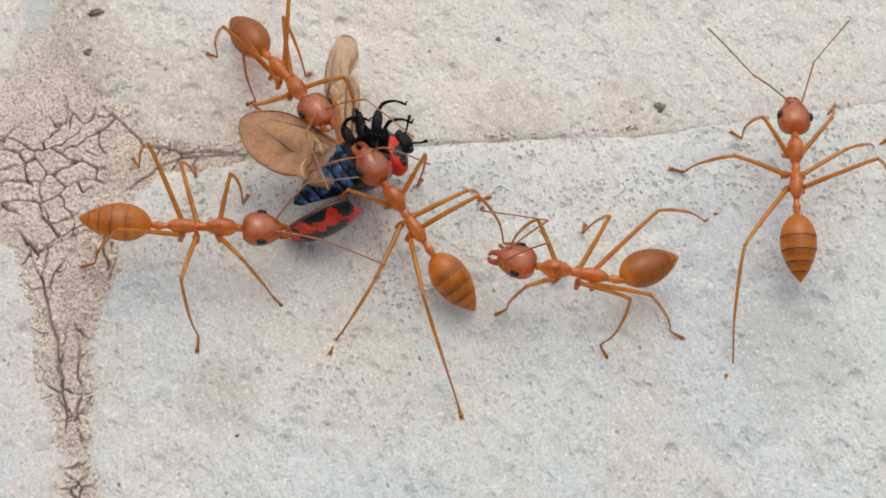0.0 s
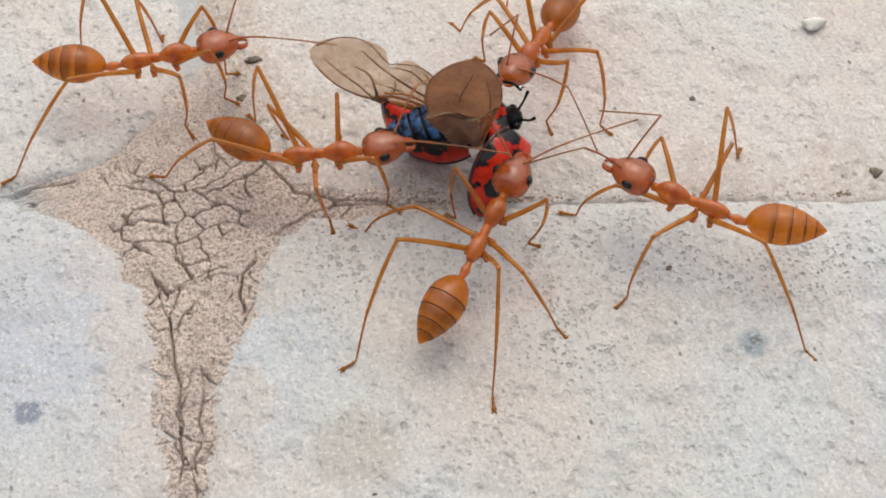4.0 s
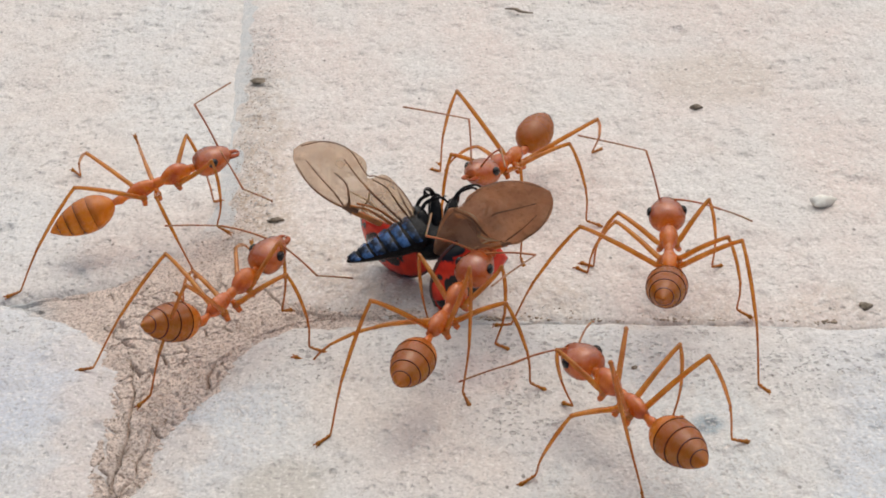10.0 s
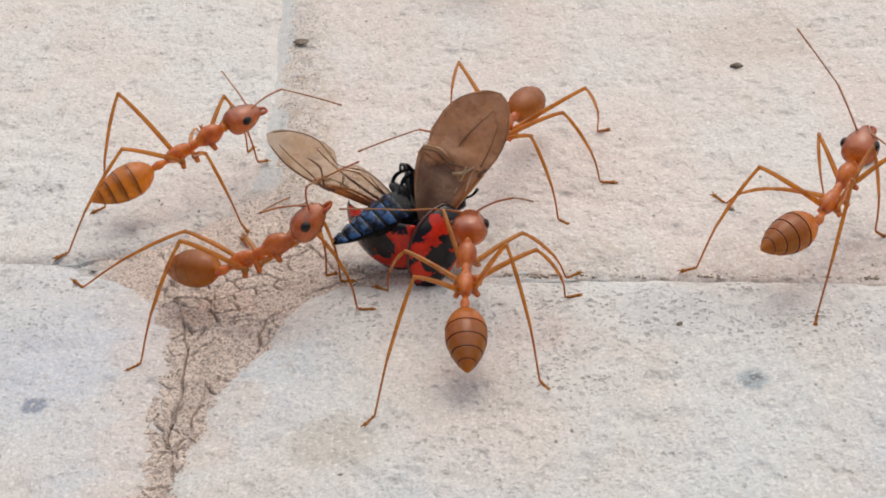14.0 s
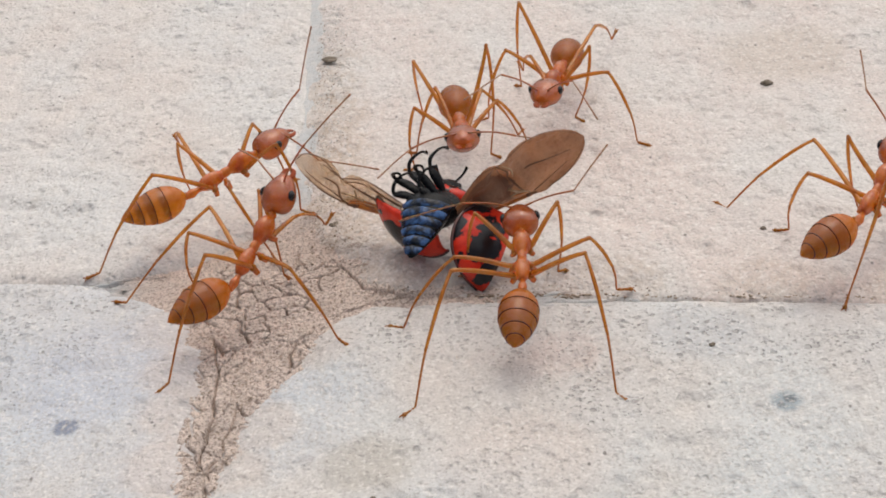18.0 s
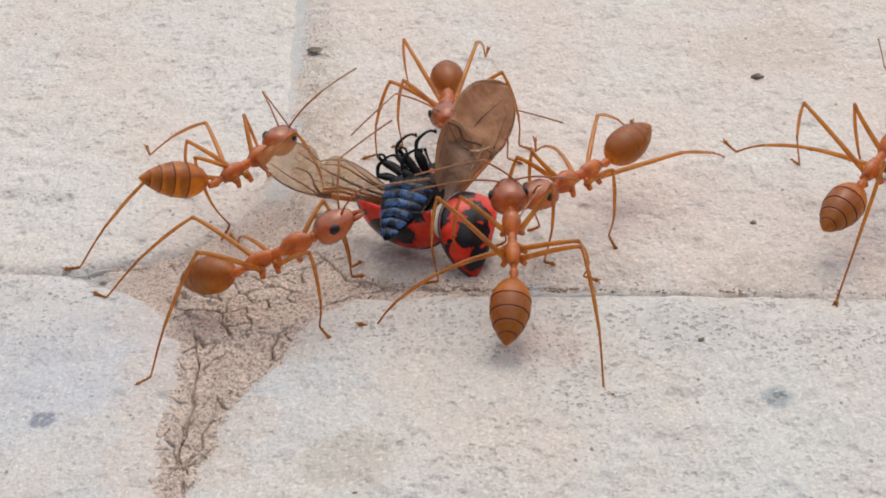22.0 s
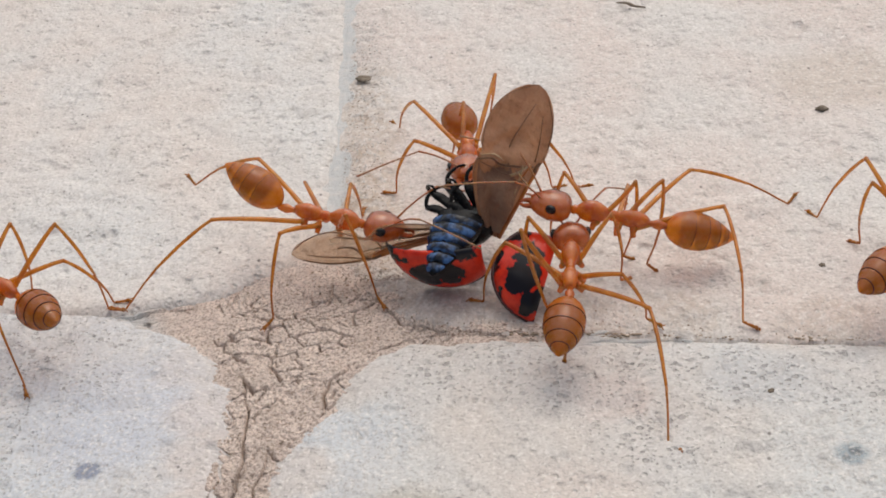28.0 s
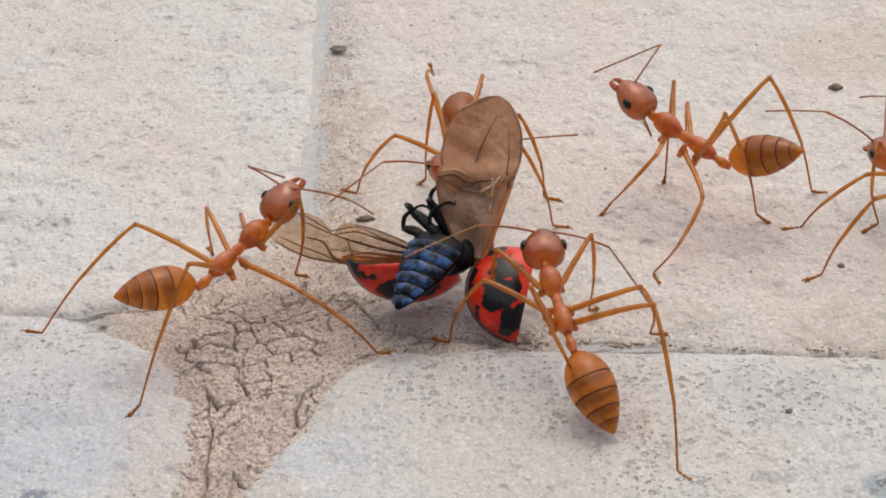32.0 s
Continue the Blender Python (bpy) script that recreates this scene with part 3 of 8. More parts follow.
def build_ant():
    root = new("weaver_ant")
    root.empty_display_size = 0.002
    head = part("head", ANT["head"], root, mm(*NECK))
    for name, s in SIDES:
        part("eye", ANT["eye"], head, mm(0.70, s * 0.565, 0.14, 0, 0, -s * 12), "glossy black compound eye")
        part("mandible", ANT["mandible"], head, mm(1.30, s * 0.14, -0.07) @ Matrix.Diagonal((1, s, 1, 1)))
        feeler = part("antenna", ANT["scape"], root, mm(2.9, s * 0.2, 0.3, 0, -30, s * 50), "thin brown elbowed antenna")
        part("flagellum", ANT["flagellum"], feeler, mm(1.75, 0, 0, 0, 30, -s * 45))
    part("thorax", ANT["thorax"], root)
    part("petiole", ANT["petiole"], root)
    for i in range(3):
        for name, s in SIDES:
            part("coxa", ANT["coxa"], root, mm(HIPS[i][0], s * HIPS[i][1], HIPS[i][2], 0, 25, s * (60, 90, 115)[i]))
    gaster = part("gaster", ANT["tergite0"], root, mm(-1.36, 0, 0), "amber banded gaster")
    for i in range(1, 5):
        part("tergite", ANT["tergite%d" % i], gaster)
    for i in range(4):
        part("tergite_edge", ANT["band%d" % i], gaster, None, "dark narrow band")
    for i in range(3):
        for name, s in SIDES:
            part("femur", ANT["femur%d" % i], root, mm(HIPS[i][0], s * HIPS[i][1], HIPS[i][2], 0, 0, s * 90))
            shin = part("tibia", ANT["tibia%d" % i], root, mm(HIPS[i][0], s * 2.5, 0, 0, 0, s * 90))
            part("tarsus", ANT["tarsus%d" % i], shin, mm(SHANK[i] * 0.56, 0, -0.02))
    return tagged(root, "reddish-orange weaver ant with long legs on the slab", "ant", "weaver ants round the beetle")


def pieces(root, name):
    """Parts of a thing by their first name, in the order in which they were built."""
    return [c for c in sorted(root.children, key=lambda o: ORDER[o]) if c.name.split(".")[0] == name]


ORDER = {}


# ---------------------------------------------------------------- how an ant moves
def curve_pose(ob, f):
    """The pose of a keyed thing at a frame."""
    keys = ob.animation_data
    loc, quat = [0, 0, 0], [1, 0, 0, 0]
    for c in keys.action.layers[0].strips[0].channelbag(keys.action_slot).fcurves:
        (loc if c.data_path == "location" else quat)[c.array_index] = c.evaluate(f)
    return Matrix.LocRotScale(loc, Quaternion(quat).normalized(), None)


def frame_of(origin, x, up):
    x = x.normalized()
    y = up.cross(x).normalized()
    z = x.cross(y)
    m = Matrix((x, y, z)).transposed().to_4x4()
    m.translation = origin * MM
    return m


REST = ((3.2, 2.7), (0.1, 3.6), (-3.4, 3.0))
SWING = 0.34
STEP_TIMES = [i * 0.25 for i in range(129)]


def foot_at(rows, t):
    """Where a foot stands or swings at t: it stays down, then steps over shortly before its next row."""
    if t <= rows[0][0]:
        return Vector(rows[0][1:4])
    for (t0, *a), (t1, *b) in zip(rows, rows[1:]):
        if t0 <= t <= t1:
            a, b = Vector(a), Vector(b)
            gap = (b - a).length
            n = max(1, min(4, round(gap / 4.5)))
            span = (t1 - t0) / n
            k = min(int((t - t0) / span), n - 1)
            p, q = a.lerp(b, k / n), a.lerp(b, (k + 1) / n)
            u = (t - t0 - k * span) / span
            s = min(SWING / span, 1.0) if n == 1 else 0.5
            u = min(max((u - (1 - s) * 0.6) / s, 0), 1)
            u = u * u * (3 - 2 * u)
            return p.lerp(q, u) + Vector((0, 0, min(gap / n, 2.0) * 0.45 * math.sin(math.pi * u)))
    return Vector(rows[-1][1:4])


LEAN = ((0.0, 0.22), (-0.2, -0.25), (-0.2, 0.32))


def legs(root, feet, knees):
    """Key the six legs so that the feet stand where they are told; a leg without rows keeps its stance under the body.
    knees: for a leg, rows of seconds and the degrees by which its knee swings out of the upright plane."""
    places = {t: curve_pose(root, frame(t)) for t in STEP_TIMES}
    femora, shins = pieces(root, "femur"), pieces(root, "tibia")
    for i in range(3):
        for j, (name, s) in enumerate(SIDES):
            rows = feet[j * 3 + i]
            hip = Vector((HIPS[i][0], s * HIPS[i][1], HIPS[i][2]))
            told = knees.get("%d%s" % (i, "LR"[j]), ())
            turn_t, turn_a = [-1], [0]
            for t, angle in told:
                if t - turn_t[-1] > 5:
                    turn_t += [turn_t[-1] + 2, t - 2]
                    turn_a += [0, 0]
                turn_t.append(t)
                turn_a.append(angle)
            turn_t.append(turn_t[-1] + 3)
            turn_a.append(0)
            if not rows:
                rows = []
                for t in STEP_TIMES[::4]:
                    p = places[t] @ (Vector((REST[i][0], s * REST[i][1], 0)) * MM) * 1000
                    if not rows or (Vector((p.x, p.y, 0)) - Vector(rows[-1][1:4])).length > 1.1:
                        rows.append((t, p.x, p.y, 0.0))
                    else:
                        rows.append((t, *rows[-1][1:4]))
            up_rows, down_rows = [], []
            for t in STEP_TIMES:
                m = places[t]
                foot = m.inverted() @ (foot_at(rows, t) * MM) * 1000
                d = foot - hip
                a, b = FEMUR[i], SHANK[i]
                reach = min(max(d.length, 0.5 + (b - a)), (a + b) * 0.992)
                way = d.normalized()
                over = (m.to_3x3().inverted() @ Vector((0, 0, 1)) + Vector((LEAN[i][0], s * LEAN[i][1], 0))).normalized()
                lift = over - way * over.dot(way)
                lift = lift.normalized() if lift.length > 1e-4 else Vector((0, 0, 1))
                swing = radians(float(np.interp(t, turn_t, turn_a)))
                lift = lift * math.cos(swing) + way.cross(lift) * math.sin(swing)
                c = max(-1.0, min(1.0, (a * a + reach * reach - b * b) / (2 * a * reach)))
                knee = hip + a * (c * way + math.sqrt(1 - c * c) * lift)
                up_rows.append((t, frame_of(hip, knee - hip, lift)))
                down_rows.append((t, frame_of(knee, hip + way * reach - knee, lift)))
            walk(femora[i * 2 + j], up_rows)
            walk(shins[i * 2 + j], down_rows)


def feelers(root, head, seed, told):
    """Key the antennae: they sit on the head and sweep. told: for each side, rows of seconds, turn and lift of the scape, turn and lift of the flagellum."""
    rnd = random.Random(seed)
    for j, ob in enumerate(pieces(root, "antenna")):
        s = SIDES[j][1]
        rows, tips = [], []
        sure = {r[0]: r[1:] for r in told[j]}
        for t in range(0, 33):
            if t in sure:
                turn, up, bend, rise = sure[t]
            else:
                near = min(sure, key=lambda q: abs(q - t)) if sure else None
                turn, up, bend, rise = sure[near] if near is not None and abs(near - t) < 2.5 else (s * 46, 30, -s * 30, -35)
                turn, up, bend, rise = turn + rnd.uniform(-9, 9), up + rnd.uniform(-7, 7), bend + rnd.uniform(-9, 9), rise + rnd.uniform(-7, 7)
            m = curve_pose(head, frame(t))
            rows.append((t, m @ mm(1.12, s * 0.20, 0.30) @ pose(0, 0, 0, 0, 0, turn) @ pose(0, 0, 0, 0, -up, 0)))
            tips.append((t, mm(1.75, 0, 0) @ pose(0, 0, 0, 0, 0, bend) @ pose(0, 0, 0, 0, -rise, 0)))
        walk(ob, rows)
        walk(ob.children[0], tips)


# ---------------------------------------------------------------- the beetle
def shell(length, width, height, side):
    """A domed wing case about its middle: front at +x, the straight seam towards -y (times side), bulging to -z."""
    nu, nv = 24, 16
    verts, faces = [], []
    for layer in (0, 1):
        for i in range(nu + 1):
            u = i / nu
            out = width * max(0.02, (max(0.0, 1 - (2 * u - 0.84) ** 2 / 1.36)) ** 0.5)
            for k in range(nv + 1):
                v = k / nv
                dome = (max(0.0, 1 - (2 * u - 0.9) ** 2 / 1.25)) ** 0.5
                z = height * dome * max(0.0, 1 - ((v - 0.22) / 0.78) ** 2 if v > 0.22 else 1 - 0.25 * ((0.22 - v) / 0.22) ** 2) ** 0.6
                verts.append((length * (0.5 - u), side * (out * v - width * 0.5), -(z - height * 0.55 - 0.07 * layer)))
    w = nv + 1
    half = (nu + 1) * w
    for i in range(nu):
        for k in range(nv):
            a = i * w + k
            faces.append((a, a + 1, a + w + 1, a + w))
            faces.append((a + half, a + half + w, a + half + w + 1, a + half + 1))
    edge = [k for k in range(nv + 1)] + [i * w + nv for i in range(1, nu + 1)] + [nu * w + k for k in range(nv - 1, -1, -1)] + [i * w for i in range(nu - 1, 0, -1)]
    for a, b in zip(edge, edge[1:] + edge[:1]):
        faces.append((a, a + half, b + half, b))
    brim = [verts[i * w + nv] for i in range(nu + 1)]
    if side < 0:
        faces = [q[::-1] for q in faces]
    return verts, faces, brim


def wing_shape(length, width, cut=0.26):
    """A hind wing: x from root to tip, y towards the leading edge; thin, with pleats and a fold across."""
    nu, nv = 48, 18
    verts, faces = [], []

    def edges(u):
        tip = max(0.0, 1 - max(0, (u - 0.66) / 0.34) ** 2.3) ** 0.6
        lead = width * (0.20 + 0.24 * min(u * 1.6, 1) - 0.10 * max(0.0, u - 0.6)) * tip
        lobe = 0.06 + 0.56 * math.sin(min(u * 1.9, 1) * math.pi / 2) - 0.16 * max(0, u - 0.5)
        notch = cut * math.exp(-((u - 0.50) / 0.045) ** 2)
        return lead, -width * (lobe - notch) * tip

    def height(u, v):
        fold = 0.20 * math.exp(-((u - 0.46 - 0.10 * v) / 0.06) ** 2) - 0.10 * math.exp(-((u - 0.66 + 0.12 * v) / 0.05) ** 2)
        pleat = 0.11 * math.sin(v * 10.0 + u * 2.2) * (0.3 + 0.7 * math.sin(math.pi * min(u + 0.1, 1)))
        return 0.45 * math.sin(math.pi * u) * 0.5 + fold + pleat
    for layer in (0, 1):
        for i in range(nu + 1):
            u = i / nu
            lead, trail = edges(u)
            for k in range(nv + 1):
                v = k / nv
                verts.append((length * u, trail + (lead - trail) * v, height(u, v) - 0.012 * layer))
    w = nv + 1
    half = (nu + 1) * w
    for i in range(nu):
        for k in range(nv):
            a = i * w + k
            faces.append((a, a + w, a + w + 1, a + 1))
            faces.append((a + half, a + half + 1, a + half + w + 1, a + half + w))
    edge = [k for k in range(nv + 1)] + [i * w + nv for i in range(1, nu + 1)] + [nu * w + k for k in range(nv - 1, -1, -1)] + [i * w for i in range(nu - 1, 0, -1)]
    for a, b in zip(edge, edge[1:] + edge[:1]):
        faces.append((a, b, b + half, a + half))

    def on(u, v):
        lead, trail = edges(u)
        return (length * u, trail + (lead - trail) * v, height(u, v) + 0.012)
    return verts, faces, on


def build_beetle():
    root = new("ladybird_beetle")
    root.empty_display_size = 0.002
    # belly up: +x towards the head, +z the underside
    belly = lathe(smooth_rows([(-2.55, 0.03), (-2.46, 0.13), (-2.12, 0.30), (-1.6, 0.51), (-0.9, 0.73), (-0.1, 0.86), (0.35, 0.84)], 4), 1.0, 0.56, 26)
    abdomen = part("abdomen", mesh_of("abdomen", *belly, M_BLACK), root, mm(0.55, 0, 0.36, 0, -10, 4))
    for i in range(6):
        x = -2.22 + 0.42 * i
        r = (0.27, 0.43, 0.58, 0.71, 0.80, 0.85)[i]
        grown = 0.10
        arc, cells = [], []
        for a in range(15):
            th = math.pi * (0.10 + 0.80 * a / 14)
            rag = 0.03 * math.sin(a * 2.3 + i * 1.7)
            keel = 0.05 * max(0.0, 1 - abs(a - 7) / 2.0)
            for dx, dr in ((-0.168 + 0.6 * rag, -0.012), (-0.155 + 0.6 * rag, 0.040), (-0.02, 0.040), (0.10, 0.034), (0.155, -0.012)):
                wide = r + grown * dx / 0.2 + dr
                arc.append((x + dx - 0.10 * math.sin(th), wide * math.cos(th), (wide * 0.56 + keel) * math.sin(th)))
        for a in range(14):
            for k in range(4):
                o = a * 5 + k
                cells.append((o, o + 5, o + 6, o + 1))
        part("belly_plate", mesh_of("belly_plate", arc, cells, M_BELLY), abdomen, None, "black ridged belly plate with painted blue sheen")
    chest = lathe(smooth_rows([(0.45, 0.75), (0.8, 0.95), (1.3, 1.0), (1.7, 0.85), (1.9, 0.55)], 4), 1.0, 0.6, 20)
    part("thorax", mesh_of("thorax", *chest, M_BLACK), root)
    collar = lathe(smooth_rows([(1.65, 0.62), (1.95, 1.02), (2.3, 0.95), (2.55, 0.6)], 4), 1.05, 0.52, 20)
    part("pronotum", mesh_of("pronotum", *collar, M_ELYTRON), root, mm(0, 0, -0.12), "black and red pronotum")
    skull = part("head", mesh_of("head", *ball(2.68, 0, 0.0, 0.36, 0.48, 0.32), M_BLACK), root)
    for s in (1, -1):
        part("eye", mesh_of("eye", *ball(2.75, s * 0.40, 0.02, 0.16, 0.12, 0.16, 6, 10), M_EYE), skull)
        f = bent([(2.9, s * 0.2, 0.1), (3.15, s * 0.45, 0.3), (3.3, s * 0.6, 0.55)], 4)
        part("antenna", mesh_of("antenna", *tube(f, spread([0.05, 0.04, 0.07], len(f)), 6), M_BLACK), skull)
    # six legs, drawn up and leaning over to one side: flat thighs, thin curled shins
    for i, (x, lean, tall) in enumerate(((1.70, 0.75, 1.15), (1.25, 0.45, 1.30), (0.85, 0.10, 1.0))):
        for s in (1, -1):
            out = (1.25, 1.5, 1.35)[i] if s > 0 else (0.30, 0.55, 0.35)[i]
            high = tall * (0.62 if s > 0 else 1.0)
            root_y = 0.38 if s > 0 else -0.22
            knee = (x + lean * 0.9 * (1 if s > 0 else 0.5), out, high)
            thigh = bent([(x, root_y, 0.42), ((x + knee[0]) / 2, root_y * 0.5 + out * 0.5, 0.42 + high * 0.35), knee], 5)
            leg = part("leg", mesh_of("leg", *tube(thigh, spread([0.09, 0.19, 0.21, 0.11], len(thigh)), 9, 0.55), M_BLACK), root, None, "glossy black bent leg")
            turn = 0.45 if (i + s) % 2 else -0.25
            shin = bent([knee, (knee[0] + turn * 0.5, out + 0.06, high + 0.24), (knee[0] + turn * 1.2, out - 0.12, high + 0.42), (knee[0] + turn * 1.6, out - 0.32, high + 0.46), (knee[0] + turn * 1.9, out - 0.42, high + 0.30)], 5)
            part("shin", mesh_of("shin", *tube(shin, spread([0.065, 0.075, 0.06, 0.042, 0.05, 0.025], len(shin)), 7), M_BLACK), leg)
            e = Vector(shin[-1])
            part("claw", mesh_of("claw", *tube(bent([e, (e.x + 0.08, e.y + 0.06, e.z + 0.1), (e.x + 0.17, e.y + 0.07, e.z + 0.04)], 3), spread([0.04, 0.03, 0.01], 7), 6), M_BLACK), leg)
    for j, (name, s) in enumerate(SIDES):
        v, f, brim = shell(3.3, 1.95, 0.85, s) if s > 0 else shell(2.9, 1.8, 0.8, s)
        case = part("elytron", mesh_of("elytron", v, f, M_ELYTRON), root, mm(-0.5, s * 1.1, -0.7), "glossy red black-spotted wing case")
        case.data.materials.append(M_LINING)
        for q in case.data.polygons:
            q.material_index = 1 if min(q.vertices) >= len(v) // 2 else 0
        part("elytron_rim", mesh_of("elytron_rim", *tube(brim, [0.065] * len(brim), 6), M_RIM), case)
    for j, (name, s) in enumerate(SIDES):
        v, f, on = wing_shape(5.3, 1.95 if s > 0 else 2.35, 0.26 if s > 0 else 0.08)
        flip = 1 if s > 0 else -1
        skin = M_WINGL if s > 0 else M_WINGR
        if flip < 0:
            v = [(x, -y, z) for x, y, z in v]
            f = [q[::-1] for q in f]
        wing = part("wing", mesh_of("wing", v, f, skin), root, mm(1.0, s * 0.8, -0.1), "translucent veined smoky wing" if s > 0 else "large brown translucent crumpled wing")

        fine = 1.0 if s > 0 else 0.6

        def lay(name, path, r0, r1, material):
            line = bent([(p[0], p[1] * flip, p[2]) for p in path], 5)
            part(name, mesh_of(name, *tube(line, spread([r0 * fine, r1 * fine], len(line)), 6), material), wing)
        lay("costa", [on(0.0, 0.93), on(0.15, 0.975), on(0.32, 0.985), on(0.50, 0.985)], 0.17, 0.09, M_COSTA)
        lay("wing_knot", [on(0.47, 0.97), on(0.50, 0.95), on(0.535, 0.965)], 0.15, 0.08, M_VEIN)
        lay("vein", [on(0.52, 0.98), on(0.66, 0.99), on(0.80, 0.985), on(0.94, 0.95)], 0.05, 0.018, M_VEIN)
        lay("vein", [on(0.02, 0.80), on(0.20, 0.82), on(0.38, 0.80), on(0.50, 0.84)], 0.07, 0.04, M_COSTA)
        lay("wing_edge", [on(0.08, 0.0), on(0.30, 0.0), on(0.46, 0.0), on(0.52, 0.0), on(0.70, 0.0), on(0.86, 0.0), on(0.97, 0.2)], 0.022, 0.022, M_VEIN)
        if s > 0:
            lay("wing_spot", [on(0.44, 0.93), on(0.48, 0.90), on(0.52, 0.91)], 0.14, 0.10, M_VEIN)
            lay("vein", [on(0.50, 0.95), on(0.51, 0.80), on(0.54, 0.66), on(0.60, 0.56), on(0.70, 0.50)], 0.065, 0.02, M_VEIN)
            lay("vein", [on(0.54, 0.92), on(0.64, 0.80), on(0.76, 0.72), on(0.90, 0.60)], 0.035, 0.014, M_VEIN)
            lay("vein", [on(0.03, 0.70), on(0.18, 0.70), on(0.34, 0.68), on(0.47, 0.72)], 0.06, 0.035, M_COSTA)
            lay("vein", [on(0.05, 0.60), on(0.22, 0.58), on(0.40, 0.50), on(0.56, 0.34), on(0.70, 0.20)], 0.055, 0.018, M_VEIN)
            lay("vein", [on(0.08, 0.40), on(0.22, 0.34), on(0.36, 0.22), on(0.47, 0.06)], 0.05, 0.016, M_VEIN)
            lay("vein", [on(0.10, 0.22), on(0.20, 0.16), on(0.30, 0.05)], 0.04, 0.014, M_VEIN)
            lay("vein", [on(0.47, 0.97), on(0.43, 0.80), on(0.42, 0.62), on(0.44, 0.48)], 0.05, 0.03, M_FOLD)
            lay("vein", [on(0.36, 0.66), on(0.45, 0.60), on(0.56, 0.62)], 0.045, 0.016, M_FOLD)
        else:
            # folds across the middle and along the tip, pale where the membrane is doubled
            lay("vein", [on(0.44, 0.02), on(0.47, 0.20), on(0.45, 0.42), on(0.47, 0.62), on(0.50, 0.90)], 0.075, 0.06, M_VEIN)
            lay("vein", [on(0.47, 0.02), on(0.50, 0.20), on(0.48, 0.40)], 0.05, 0.035, M_FOLD)
            lay("vein", [on(0.46, 0.52), on(0.58, 0.46), on(0.72, 0.50), on(0.88, 0.62)], 0.07, 0.02, M_VEIN)
            lay("vein", [on(0.40, 0.62), on(0.45, 0.74), on(0.51, 0.80)], 0.11, 0.05, M_FOLD)
            lay("vein", [on(0.30, 0.80), on(0.40, 0.78), on(0.49, 0.70)], 0.06, 0.05, M_FOLD)
            lay("vein", [on(0.53, 0.88), on(0.66, 0.84), on(0.82, 0.80)], 0.05, 0.015, M_VEIN)
            # the root lobe lies doubled over
            flap_v, flap_f = [], []
            for i in range(15):
                for k in range(11):
                    u = 0.03 + 0.40 * i / 14 * (1 - 0.12 * math.sin(k * 0.9))
                    q = on(u, 0.06 + 0.80 * k / 10)
                    flap_v.append((q[0], q[1] * flip, q[2] + 0.10 + 0.05 * math.sin(i * 0.7 + k * 0.4) - 0.10 * (i / 14) ** 4))
            for i in range(14):
                for k in range(10):
                    o = i * 11 + k
                    flap_f.append((o, o + 1, o + 12, o + 11))
            part("folded_lobe", mesh_of("folded_lobe", flap_v, flap_f, M_LOBE), wing)
            lay("fold_edge", [(q[0], q[1], q[2] + 0.03) for q in (on(0.43, 0.06), on(0.415, 0.30), on(0.40, 0.55), on(0.42, 0.86))], 0.03, 0.03, M_VEIN)
    return tagged(root, "dead red ladybird lying on its back, wings spread", "beetle")


# ---------------------------------------------------------------- the ground
class Field:
    """Smooth random heights over the plane, by cell size in millimetres."""

    def __init__(self, seed):
        self.grid = np.random.RandomState(seed).rand(256, 256)

    def at(self, x, y, size):
        turn = 0.5 + 2.7 * size
        u, v = (x * math.cos(turn) + y * math.sin(turn)) / size, (y * math.cos(turn) - x * math.sin(turn)) / size
        i, j = np.floor(u).astype(int), np.floor(v).astype(int)
        a, b = u - i, v - j
        a, b = a * a * (3 - 2 * a), b * b * (3 - 2 * b)
        g = self.grid
        return (g[i % 256, j % 256] * (1 - a) + g[(i + 1) % 256, j % 256] * a) * (1 - b) + (g[i % 256, (j + 1) % 256] * (1 - a) + g[(i + 1) % 256, (j + 1) % 256] * a) * b - 0.5


def inside_distance(x, y, outline):
    """Millimetres from the outline, positive inside."""
    P = np.array(outline, float)
    Q = np.roll(P, -1, 0)
    best = np.full(x.shape, 1e9)
    odd = np.zeros(x.shape, bool)
    for (ax, ay), (bx, by) in zip(P, Q):
        dx, dy = bx - ax, by - ay
        u = np.clip(((x - ax) * dx + (y - ay) * dy) / (dx * dx + dy * dy), 0, 1)
        best = np.minimum(best, np.hypot(x - ax - u * dx, y - ay - u * dy))
        cross = ((ay > y) != (by > y)) & (x < (bx - ax) * (y - ay) / (by - ay + 1e-12) + ax)
        odd ^= cross
    return np.where(odd, best, -best)


def lines(*stretches):
    """Grid lines: (from, to, step) stretches in a row."""
    return np.unique(np.round(np.concatenate([np.arange(a, b + s / 2, s) for a, b, s in stretches]), 4))


